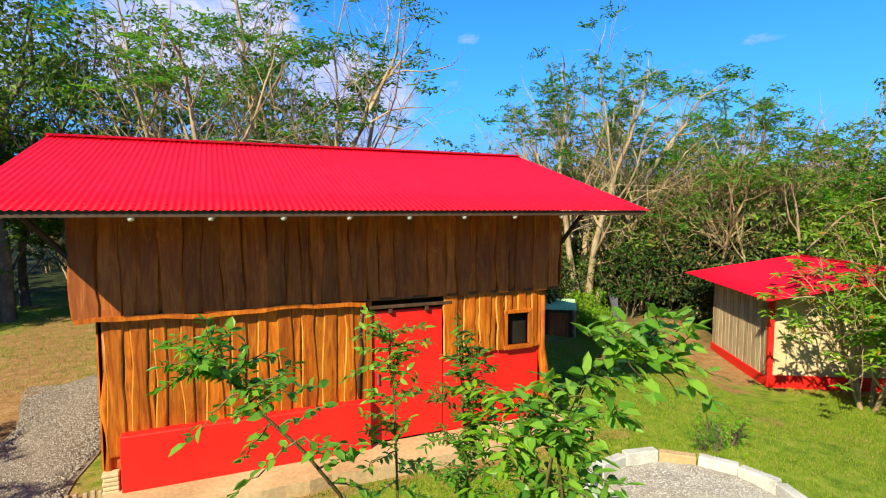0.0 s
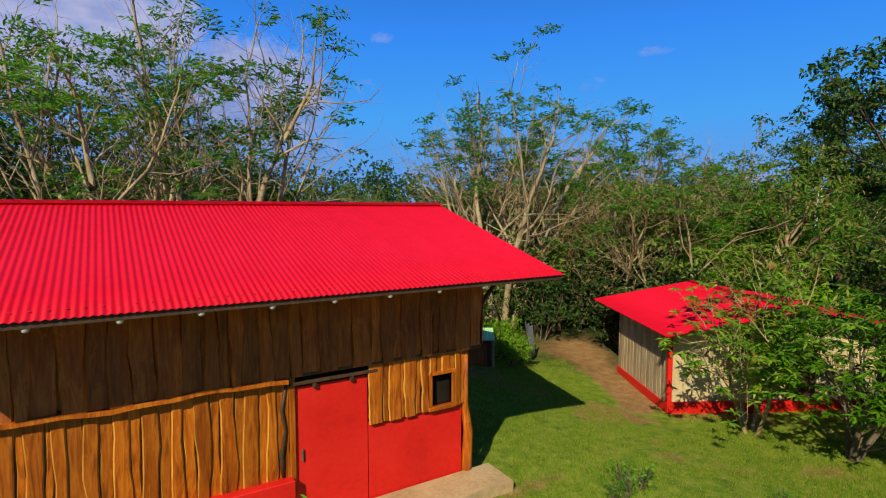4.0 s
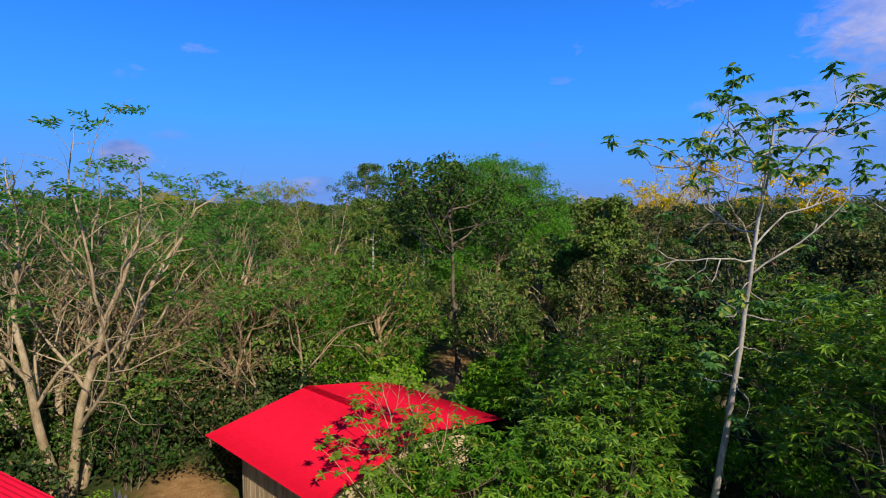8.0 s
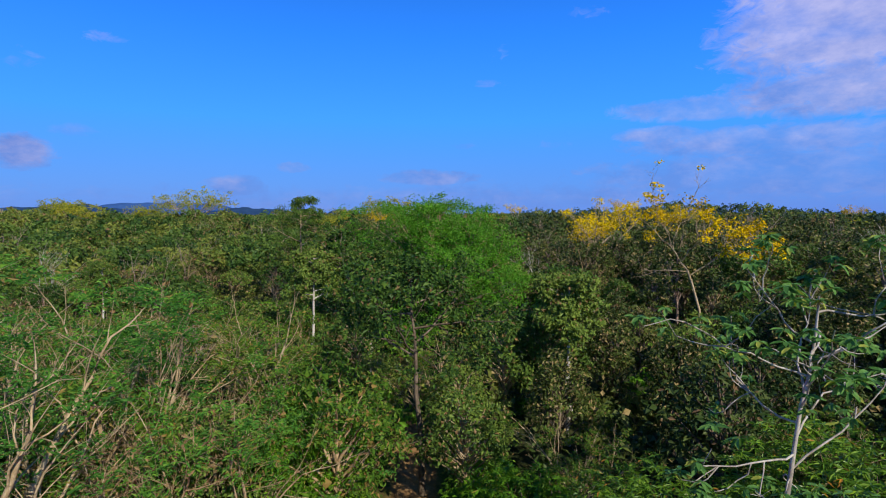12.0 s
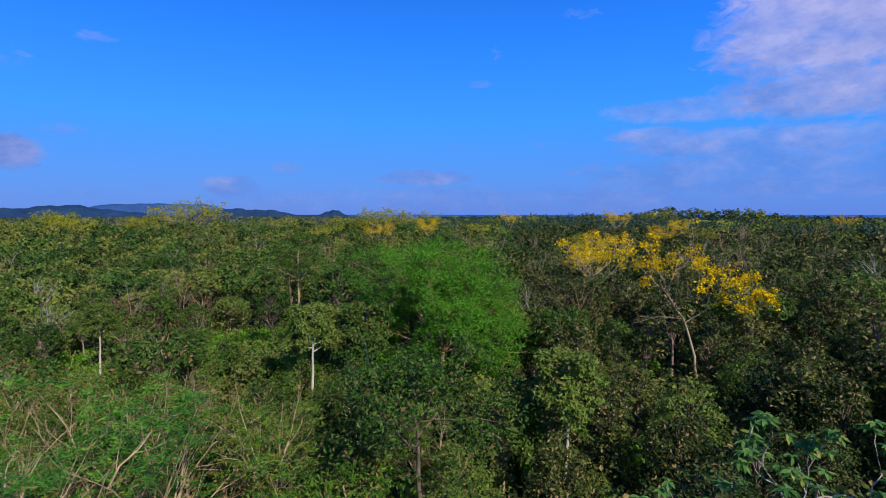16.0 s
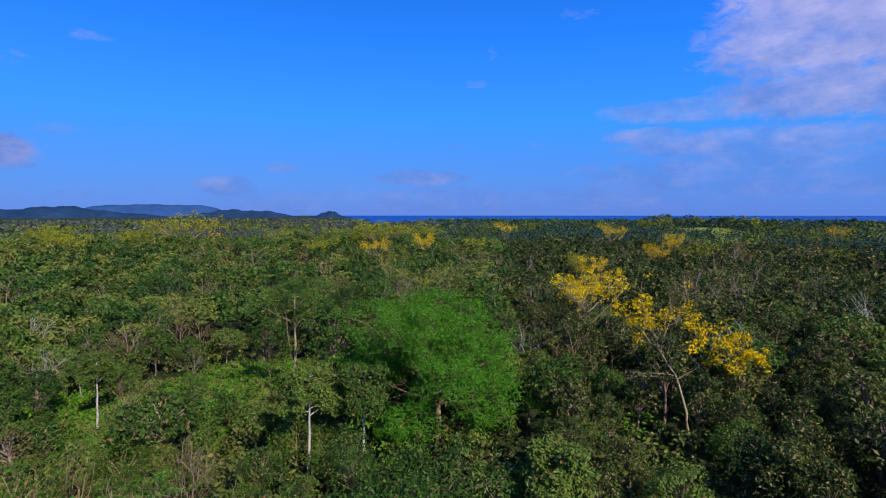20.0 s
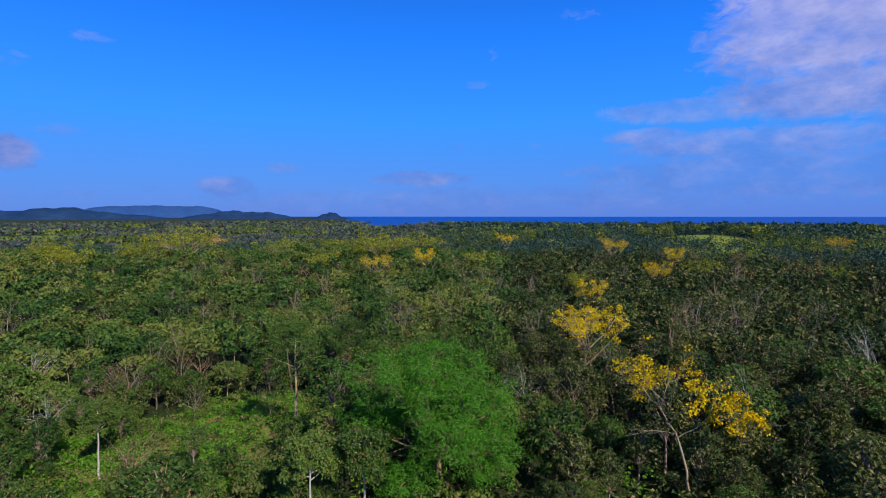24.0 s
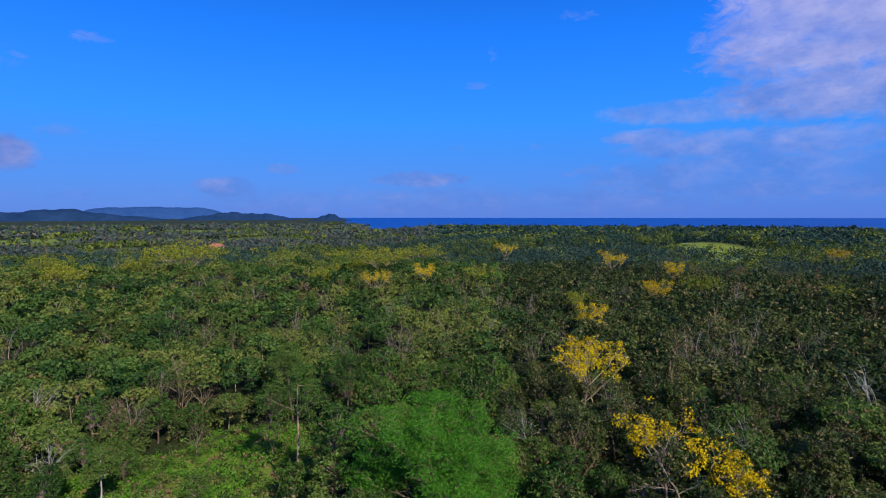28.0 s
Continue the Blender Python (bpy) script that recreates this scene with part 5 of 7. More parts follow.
def long_leaf_bush(seed, height, radius, mat, heads, leaf_len, n=9):
    """Mango-like: a dense dome of drooping leaf rosettes on forked limbs."""
    rng = np.random.default_rng(seed)
    limbs, tips = [], []
    spec = [(4, 40, 0.6, 0.55, 0.05, 0.1, 0.3), (3, 38, 0.6, 0.5, 0.04, 0.14, 0.25), (0, 0, 0, 0, 0.02, 0.14, 0)]
    for k in range(4):
        a = k * 1.6 + rng.normal(0, 0.3)
        grow(rng, (0, 0, -0.2), unit(np.array([math.cos(a) * 0.6, math.sin(a) * 0.6, 1])), height * 0.45, 0.07, spec, 0, limbs, tips)
    u = rng.normal(0, 1, (heads, 3))
    u[:, 2] = np.abs(u[:, 2]) * 0.9 + rng.uniform(-0.35, 0.1, heads)
    u = unit(u) * rng.uniform(0.72, 1.03, (heads, 1)) * (1 + 0.16 * np.sin(u[:, :1] * 5 + seed) * np.cos(u[:, 1:2] * 4))
    c = u * np.array([radius, radius, height * 0.56]) + np.array([0, 0, height * 0.44])
    c[:, 2] = np.maximum(c[:, 2], 0.15)
    v, f = rosettes(rng, c, n, leaf_len, leaf_len * 0.24, 0.4, leaf_len < 0.25)
    top = max(p[-1][2] for p, w in tips)
    limbs = [(p * np.array([0.8, 0.8, height * 0.9 / top]), r, l) for p, r, l in limbs]
    return limbs_mesh("trunk", limbs, M_BARK_GREY, (7, 5, 4, 3, 3)), mesh_np("crown", v, f, mat)


def whorl_tree(seed, height, radius, mat):
    """Slender open tree on a few bent stems, narrow leaves in whorls at the twigs' ends."""
    rng = np.random.default_rng(seed)
    limbs, tips = [], []
    spec = [(4, 40, 0.55, 0.55, 0.04, 0.1, 0.3), (3, 42, 0.62, 0.55, 0.03, 0.15, 0.25), (3, 42, 0.6, 0.5, 0.02, 0.16, 0.25), (0, 0, 0, 0, 0.0, 0.15, 0)]
    for k in range(4):
        a = k * 1.6 + rng.normal(0, 0.3)
        grow(rng, (0.06 * math.cos(a), 0.06 * math.sin(a), -0.2), unit(np.array([math.cos(a) * 0.45, math.sin(a) * 0.45, 1])), height * 0.48, 0.055, spec, 0, limbs, tips)
    e = np.array([p[-1] for p, w in tips])
    wide = np.percentile(np.hypot(e[:, 0], e[:, 1]), 88)
    k = np.array([radius / wide, radius / wide, height / np.percentile(e[:, 2], 97)])
    limbs, e = [(p * k, r, l) for p, r, l in limbs], e * k
    e = e[rng.uniform(size=len(e)) < 0.8]
    e = np.concatenate([e, e[::2] + rng.normal(0, 0.14, e[::2].shape)])
    e = e[e[:, 2] > height * 0.26]
    return limbs_mesh("trunk", limbs, M_TWIG, (7, 5, 4, 3, 3)), mesh_np("crown", *rosettes(rng, e, 9, 0.19, 0.05, 0.25, True), mat)


def bush(seed, height, radius, mat, n, size, aspect=0.5):
    """A loose shrub: stems from the ground, leaves in clumps."""
    rng = np.random.default_rng(seed)
    limbs, tips = [], []
    spec = [(4, 34, 0.55, 0.6, 0.05, 0.12, 0.25), (3, 36, 0.6, 0.6, 0.03, 0.15, 0.2), (0, 0, 0, 0, 0.02, 0.15, 0)]
    for k in range(6):
        a = k * 1.05 + rng.normal(0, 0.3)
        lean = rng.uniform(0.25, 0.9) * radius / height
        grow(rng, (0.1 * math.cos(a), 0.1 * math.sin(a), -0.1), unit(np.array([math.cos(a) * lean, math.sin(a) * lean, 1])), height * 0.5, 0.022, spec, 0, limbs, tips)
    top = max(p[-1][2] for p, w in tips)
    s = np.array([1, 1, height / top])
    limbs, tips = [(p * s, r, l) for p, r, l in limbs], [(p * s, w) for p, w in tips]
    v, f = crown_leaves(rng, tips, n, 0.16 + 0.07 * radius, size, aspect, 0.25)
    v[:, 2] = np.maximum(v[:, 2], 0.02)
    return limbs_mesh("stem", limbs, M_BARK_GREY, (5, 4, 3, 3, 3)), mesh_np("crown", v, f, mat)


def canopy_tree(seed, height, radius, mat, barkmat, lumps, quads, size, aspect=0.5, low=0.35, loose=0.35, inner=12, spread=0.30, squash=0.78):
    """Full-headed tree: every limb ends in a dense tuft of leaves, the tufts form an uneven dome."""
    rng = np.random.default_rng(seed)
    lean = rng.normal(0, 0.05, 2)
    z = np.linspace(-0.3, height * 0.8, 8)
    p = np.stack([lean[0] * z + rng.normal(0, 0.06, 8), lean[1] * z + rng.normal(0, 0.06, 8), z], -1)
    limbs = [(p, np.linspace(0.014 * height + 0.03, 0.04, 8), 0)]
    g = (np.arange(lumps) + 0.5) / lumps
    uz = 1 - 1.42 * g
    a = np.arange(lumps) * 2.39996 + rng.normal(0, 0.3, lumps)
    u = np.stack([np.sqrt(1 - uz ** 2) * np.cos(a), np.sqrt(1 - uz ** 2) * np.sin(a), uz], -1)
    deep = height * (1 - low) / 2
    c = u * rng.uniform(0.55, 1.0, (lumps, 1)) * np.array([radius * 0.8, radius * 0.8, deep * 0.82]) + np.array([lean[0] * height, lean[1] * height, height * low + deep])
    for k in range(lumps):
        i = np.clip((c[k, 2] / height - 0.22) / 0.8, 0.12, 0.97) * 7
        q = p[int(i)] + (p[min(int(i) + 1, 7)] - p[int(i)]) * (i - int(i))
        t = np.linspace(0, 1, 5)[:, None]
        limbs.append((q + (c[k] - q) * t + UP * 0.12 * radius * t * (1 - t) + rng.normal(0, 0.07, (5, 3)) * np.sin(np.pi * t), np.linspace(0.05 + 0.003 * height, 0.018, 5), 2))
    r = radius * spread * rng.uniform(0.65, 1.35, (lumps, 1, 1))
    w = unit(rng.normal(0, 1, (lumps, quads, 3)) + UP * 0.3 + 0.55 * u[:, None])
    at = (c[:, None] + w * r * rng.uniform(0.62, 1.08, (lumps, quads, 1)) * np.array([1.1, 1.1, squash])).reshape(-1, 3)
    S = size * rng.uniform(0.6, 1.35, len(at))
    v1, f1 = leaf_quads(rng, at, rng.normal(0, 1, at.shape) - UP * 0.3, S, S * aspect, 0.15, (w + UP * 0.25).reshape(-1, 3), loose)
    wi = unit(rng.normal(0, 1, (lumps, inner, 3)))
    ai = (c[:, None] + wi * r * 0.35).reshape(-1, 3)
    Si = np.repeat(r.ravel(), inner) * rng.uniform(0.25, 0.42, len(ai))
    v2, f2 = leaf_quads(rng, ai, rng.normal(0, 1, ai.shape), Si, Si * 0.8, 0.1)
    v, f = joined([(v1, f1), (v2, f2)])
    v[:, 2] = np.maximum(v[:, 2], 0.05)
    return limbs_mesh("trunk", limbs, barkmat, (7, 5, 4, 3, 3)), mesh_np("crown", v, f, mat)


def forked_blossom(seed, height, radius, lean, mat, per_tip, size, reach=(0.95, 0.85, 0.6, 0.8, 0.45, 0.9, 0.7, 0.35)):
    """Leaning pale trunk that forks into a few long arms under a flat spread of blossom."""
    rng = np.random.default_rng(seed)
    n = 8
    t = np.linspace(0, 1, n)
    fork = height * 0.6
    p = np.stack([rng.normal(0, 0.05, n), lean * t ** 1.3 + rng.normal(0, 0.05, n), -0.3 + (fork + 0.3) * t], -1)
    limbs, tips = [(p, np.linspace(0.115, 0.065, n), 0)], []
    spec = [(4, 38, 0.55, 0.5, 0.05, 0.14, 0.3), (3, 40, 0.6, 0.5, 0.05, 0.16, 0.25), (0, 0, 0, 0, 0.03, 0.15, 0)]
    for k, q in enumerate(reach):
        a = 1.5 * math.pi - k * 2.4
        start = p[5] if k == 0 else p[-1]
        end = np.array([radius * q * math.cos(a), p[-1][1] + radius * q * math.sin(a), height * rng.uniform(0.80, 0.94)])
        m = (start + end) / 2 + rng.normal(0, 0.2, 3) + np.array([0, 0, -0.05 * height])
        s = np.linspace(0, 1, 7)[:, None]
        arm = start * (1 - s) ** 2 + 2 * m * s * (1 - s) + end * s * s + rng.normal(0, 0.07, (7, 3)) * np.sin(np.pi * s)
        limbs.append((arm, np.linspace(0.065, 0.03, 7), 1))
        for j in (3, 4, 5, 6):
            w = unit(arm[j] - arm[j - 1]) * 0.5 + rng.normal(0, 0.45, 3) + UP * 0.35
            l2, t2 = grow(rng, arm[j], unit(w), radius * 0.26 * rng.uniform(0.7, 1.2), 0.035, spec)
            limbs += [(x, y, l + 2) for x, y, l in l2]
            tips += t2
    high = [x for x in tips if rng.uniform() < 0.34]
    return limbs_mesh("trunk", limbs, M_BARK_PALE, (7, 5, 4, 3, 3)), mesh_np("crown", *crown_leaves(rng, high, per_tip, 0.45, size, 0.7, 0.1, 1.0, 0.8), mat)


def ridge_tree(seed, height, radius, mat, per_tip, size):
    """Wide flat-topped tree on a fan of pale limbs."""
    rng = np.random.default_rng(seed)
    limbs, tips = [], []
    n = 6
    z = np.linspace(-0.3, height * 0.36, n)
    p = np.stack([rng.normal(0, 0.1, n), rng.normal(0, 0.1, n), z], -1)
    limbs.append((p, np.linspace(0.42, 0.30, n), 0))
    spec = [(4, 34, 0.55, 0.55, 0.0, 0.10, 0.35), (3, 38, 0.6, 0.5, 0.02, 0.14, 0.25), (0, 0, 0, 0, 0.02, 0.15, 0)]
    for k in range(9):
        a = k * 2.4 + rng.normal(0, 0.2)
        q = rng.uniform(0.35, 0.75)
        l2, t2 = grow(rng, p[-1], unit(np.array([math.cos(a) * radius * q, math.sin(a) * radius * q, height * 0.5])), math.hypot(radius * q, height * 0.5) * 0.62, 0.17, spec)
        limbs += [(x, y, l + 1) for x, y, l in l2]
        tips += t2
    e = np.array([x[-1] for x, w in tips])
    wide = np.percentile(np.hypot(e[:, 0], e[:, 1]), 90)
    s = np.array([radius / wide, radius / wide, height * 0.97 / np.percentile(e[:, 2], 95)])
    limbs, tips = [(x * s, y, l) for x, y, l in limbs], [(x * s, w) for x, w in tips]
    tips = [t for t in tips if t[0][-1][2] > height * 0.62]
    return limbs_mesh("trunk", limbs, M_BARK_PALE, (6, 4, 3, 3, 3), 3), mesh_np("crown", *crown_leaves(rng, tips, per_tip, radius * 0.11, size, 0.75, 0.1), mat)


def vase_tree(seed, height, stems, lean, radius):
    """Old many-stemmed tree: thick pale stems fan out from the ground into a tangle of dry twigs, sprays of leaves on top."""
    rng = np.random.default_rng(seed)
    limbs, tips = [], []
    spec = [(4, 30, 0.50, 0.50, 0.03, 0.07, 0.35), (4, 38, 0.62, 0.48, 0.02, 0.13, 0.2), (4, 42, 0.60, 0.5, 0.0, 0.2, 0.15), (0, 0, 0, 0, 0.0, 0.2, 0)]
    for k in range(stems):
        a = k * 2 * math.pi / stems + rng.normal(0, 0.3)
        out = lean * rng.uniform(0.35, 1.2)
        w = unit(np.array([math.cos(a) * out, math.sin(a) * out, 1.0]))
        grow(rng, (0.30 * math.cos(a), 0.30 * math.sin(a), -0.25), w, height * 0.5 * rng.uniform(0.8, 1.1), radius * rng.uniform(0.75, 1.2), spec, 0, limbs, tips)
    top = max(p[-1][2] for p, w in tips)
    green = [t for t in tips if rng.uniform() < step(0.35, 0.85, t[0][-1][2] / top) * 0.20 + 0.035]
    return limbs_mesh("trunk", limbs, M_BARK_PALE, (9, 6, 4, 3, 3)), mesh_np("crown", *fronds(rng, green, 5, 0.75, 6, 0.20, 0.062, 0.45), M_LEGUME)


def fan_tree(seed, height, radius, mat, barkmat):
    """Broad feathery dome on a fan of thin limbs that rise from a low fork."""
    rng = np.random.default_rng(seed)
    limbs, tips = [], []
    z = np.linspace(-0.3, height * 0.2, 5)
    limbs.append((np.stack([0 * z, 0 * z, z], -1), np.linspace(0.30, 0.24, 5), 0))
    spec = [(5, 30, 0.52, 0.5, 0.0, 0.08, 0.35), (5, 34, 0.60, 0.5, 0.02, 0.12, 0.2), (3, 36, 0.6, 0.5, 0.02, 0.14, 0.2), (0, 0, 0, 0, 0.02, 0.14, 0)]
    n = 17
    for k in range(n):
        f = (k + 1.2) / (n + 0.7)
        a, el = k * 2.39996, math.acos(1 - 1.12 * f)
        way = np.array([math.sin(el) * math.cos(a) * radius, math.sin(el) * math.sin(a) * radius, math.cos(el) * height * 0.78 + 0.05 * height])
        l2, t2 = grow(rng, (0, 0, height * 0.2), unit(way), np.linalg.norm(way) * 0.44 * rng.uniform(0.86, 1.1), 0.12, spec)
        limbs += [(x, y, l + 1) for x, y, l in l2]
        tips += t2
    e = np.array([x[-1] for x, w in tips])
    k = np.array([radius / np.percentile(np.hypot(e[:, 0], e[:, 1]), 96), radius / np.percentile(np.hypot(e[:, 0], e[:, 1]), 96), height / np.percentile(e[:, 2], 94)])

    def shape(p):
        p = p * k
        p[:, 2] = np.where(p[:, 2] > height, height + 0.25 * (p[:, 2] - height), p[:, 2])
        return p
    limbs, tips = [(shape(x), y, l) for x, y, l in limbs], [(shape(x), w) for x, w in tips]
    v, f = crown_leaves(rng, tips, 26, 0.58, 0.32, 0.28, 0.15, 0.96, 0.5)
    v[:, 2] = np.maximum(v[:, 2], 0.3)
    return limbs_mesh("trunk", limbs, barkmat, (8, 5, 4, 3, 3)), mesh_np("crown", v, f, mat)


def leaning_blossom(seed):
    """Slanting whitish tree: a long arm to each side carries flat clumps of blossom, one low arm is bare."""
    rng = np.random.default_rng(seed)
    side, out = np.array([0.33, 0.95, 0]), np.array([0.95, -0.33, 0])

    def bend(points, n):
        p = np.array([side * a + out * d + UP * z for a, z, d in points])
        t = np.linspace(0, 1, n)[:, None]
        c = p[0] * (1 - t) ** 2 + 2 * p[1] * t * (1 - t) + p[2] * t * t if len(p) == 3 else p[0] * (1 - t) + p[1] * t
        return c + rng.normal(0, 0.09, c.shape) * np.sin(np.pi * t)
    limbs = [(bend(((-1.6, -0.3, 0), (-1.25, 3.6, 0), (0.0, 7.3, 0)), 8), np.linspace(0.13, 0.085, 8), 0)]
    tips = []
    spec = [(3, 36, 0.6, 0.55, 0.05, 0.16, 0.25), (2, 40, 0.6, 0.5, 0.04, 0.18, 0.25), (0, 0, 0, 0, 0.02, 0.15, 0)]
    arms = (((0, 7.3, 0), (1.5, 9.6, 0), (3.7, 11.4, 0.6), 0.085, 1), ((1.1, 9.0, 0), (1.2, 10.6, 0.8), (-0.2, 11.7, 1.6), 0.06, 1), ((1.2, 9.2, 0), (1.4, 10.4, -0.8), (2.3, 11.5, -1.5), 0.05, 1),
            ((-0.2, 6.8, 0), (-2.0, 8.6, 0), (-4.0, 8.9, 0.5), 0.075, 1), ((-3.2, 8.6, 0.3), (-4.6, 9.1, 0.2), (-5.6, 8.7, 0.2), 0.045, 1), ((-2.2, 8.3, 0.1), (-2.8, 9.6, 0.8), (-3.3, 10.4, 1.2), 0.05, 1),
            ((-3.8, 8.8, 0.4), (-4.6, 9.4, -0.5), (-4.8, 9.9, -1.0), 0.04, 1), ((0.4, 8.0, 0), (-0.6, 9.6, -0.6), (-1.4, 10.8, -1.2), 0.055, 1), ((1.2, 9.2, 0), (2.0, 12.0, -1.5), (2.8, 14.2, -3.0), 0.04, 0.3), ((0.6, 8.6, 0), (0.4, 11.6, -1.5), (-0.6, 13.9, -3.0), 0.04, 0.3), ((0.0, 7.1, 0), (2.0, 7.4, -0.4), (3.9, 6.6, -0.8), 0.05, 0), ((0.1, 7.0, 0), (1.2, 6.4, 0.5), (2.6, 6.9, 0.9), 0.035, 0))
    for a, b, c, r, bloom in arms:
        arm = bend((a, b, c), 8)
        limbs.append((arm, np.linspace(0.75 * r, 0.3 * r, 8), 1))
        for j in ((3, 4, 5, 6, 7) if bloom else (4, 6)):
            w = unit(arm[j] - arm[j - 1]) * 0.6 + rng.normal(0, 0.5, 3) + UP * 0.25
            l2, t2 = grow(rng, arm[j], unit(w), rng.uniform(0.7, 1.2) if bloom else 0.8, 0.02, spec)
            limbs += [(x, y, l + 2) for x, y, l in l2]
            tips += [q for q in t2 if bloom and j > 3 and rng.uniform() < bloom]
    high = [x for x in tips if rng.uniform() < 0.55]
    return limbs_mesh("trunk", limbs, M_BARK_PALE, (8, 5, 4, 3, 3)), mesh_np("crown", *crown_leaves(rng, high, 14, 0.38, 0.22, 0.7, 0.1, 1.0, 0.6), M_YELLOW)


def whips(seed, height, count):
    """A fan of thin upright tan stems with side twigs and a few sprays on top."""
    rng = np.random.default_rng(seed)
    limbs, tips = [], []
    for k in range(count):
        a = k * 2.4 + rng.normal(0, 0.3)
        w = unit(np.array([math.cos(a) * rng.uniform(0.05, 0.5), math.sin(a) * rng.uniform(0.05, 0.5), 1.0]))
        spec = [(5, 34, 0.36, 0.5, 0.03, 0.07, 0.3), (2, 36, 0.6, 0.6, 0.03, 0.14, 0.3), (0, 0, 0, 0, 0.02, 0.14, 0)]
        grow(rng, (0.5 * math.cos(a), 0.5 * math.sin(a), -0.2), w, height * rng.uniform(0.5, 0.72), 0.04, spec, 0, limbs, tips)
    green = [t for t in tips if rng.uniform() < 0.30]
    return limbs_mesh("trunk", limbs, M_TWIG, (5, 3, 3, 3, 3)), mesh_np("crown", *fronds(rng, green, 3, 0.5, 6, 0.16, 0.055, 0.3), M_THICKET)


def plant(name, kind, x, y, scale=1.0, turn=0.0, label="", category="tree", group="", z=None):
    """Stand a tree, made of a trunk and a crown, on the ground."""
    e = thing(name, Matrix.Translation((x, y, float(land_z(x, y)) if z is None else z)) @ Matrix.Rotation(radians(turn), 4, "Z") @ Matrix.Scale(scale, 4), label, category, group)
    put("trunk" if category == "tree" else "stem", kind[0], e)
    put("crown", kind[1], e)
    return e


# pale feathery trees behind the house
LEG = [legume_tree(101, 13.5, 5, 0.36, 4, 0.3), legume_tree(102, 10.8, 5, 0.38, 4, 0.25), legume_tree(103, 11.8, 3, 0.20, 4, 0.3), legume_tree(104, 9.0, 5, 0.42, 4, 0.2)]
DULL = [legume_tree(105, 10.8, 5, 0.38, 4, 0.25, M_THICKET), legume_tree(106, 9.5, 4, 0.40, 4, 0.2, M_THICKET)]
for k, (x, y, v, s, t) in enumerate(( (16.5, 19.5, 2, 0.98, 10), (20.6, 17.0, 2, 0.95, 200),
                                     (18.9, 13.6, 3, 0.96, 60), (2.5, 26.5, 2, 1.15, 130), (23.6, 20.5, 3, 1.3, 95),
                                     (-4.5, 24.0, 2, 1.1, 45), (25.5, 14.8, 3, 1.1, 170), (27.5, 24.5, 2, 0.9, 15), (22.8, 11.4, 3, 0.85, 33))):
    plant("feathery_tree", DULL[v % 2] if x > 24 else LEG[v], x, y, s, t, "pale many-stemmed tree with sparse feathery green leaves", "tree", "pale feathery trees")

VASE = [vase_tree(111, 11.0, 8, 0.36, 0.15), vase_tree(112, 11.6, 5, 0.42, 0.13)]
for x, y, v, sc, t in ((13.6, 17.5, 0, 1.0, 40), (3.1, 19.5, 1, 1.2, 0), (0.3, 19.5, 1, 1.15, 200)):
    plant("vase_tree", VASE[v], x, y, sc, t, "many-stemmed tree with thick pale stems and tangled dry twigs", "tree", "old many-stemmed trees")

# darker trees by the lane and round the yard
DARK = [broad_tree(201, 9.5, 3.4, M_DARK, M_BARK_GREY, 75, 0.17), broad_tree(202, 8.5, 3.0, M_DARK, M_BARK_GREY, 75, 0.16), broad_tree(203, 10.5, 3.2, M_OLIVE, M_BARK_PALE, 70, 0.17),
        broad_tree(204, 8.0, 2.8, M_OLIVE, M_BARK_GREY, 70, 0.18, 0.4, droop=0.6)]
for x, y, v, s, t in ((-6.8, 25.5, 0, 1.0, 0), (-9.5, 20.5, 1, 1.1, 70), (-12.5, 26.0, 0, 1.15, 190), (-3.0, 29.5, 1, 1.15, 260), (-14.5, 17.0, 1, 1.0, 20)):
    plant("shade_tree", DARK[v], x, y, s, t, "dense dark green broadleaf tree beside the lane", "tree", "dark trees by the lane")

LOW = [long_leaf_bush(405, 7.0, 3.0, M_DARK, 900, 0.30), long_leaf_bush(406, 5.0, 2.4, M_OLIVE, 700, 0.26)]
for x, y, v, s, t in ((-7.6, 24.2, 0, 1.0, 0), (-10.6, 21.6, 0, 1.1, 80), (-4.2, 26.0, 0, 0.95, 160), (-0.8, 22.6, 1, 1.0, 30), (2.9, 21.6, 1, 1.0, 140), (7.6, 21.4, 1, 1.05, 250), (11.4, 20.0, 1, 0.9, 10), (-1.4, 27.0, 0, 0.9, 200), (5.2, 24.6, 0, 0.85, 290)):
    plant("thicket_tree", LOW[v], x, y, s, t, "dense low tree with dark drooping leaves behind the house", "tree", "dark thicket trees")

# the last two stand out of view, added to throw shade on the right
for x, y, v, s, t in ((-6.4, 22.0, 0, 1.35, 200), (-3.2, 25.0, 1, 1.4, 20), (9.2, -9.0, 0, 1.25, 40), (6.0, -10.5, 0, 1.1, 250)):
    plant("shade_tree", DARK[v], x, y, s, t, "tall dense dark green broadleaf tree", "tree", "tall shade trees")

# tree with the pale candelabra arms
CEC = cecropia(301, 10.5)
plant("candelabra_tree", CEC, 15.15, -0.60, 1.0, 0, "tall whitish tree with curved arms and big fingered leaves", "tree")

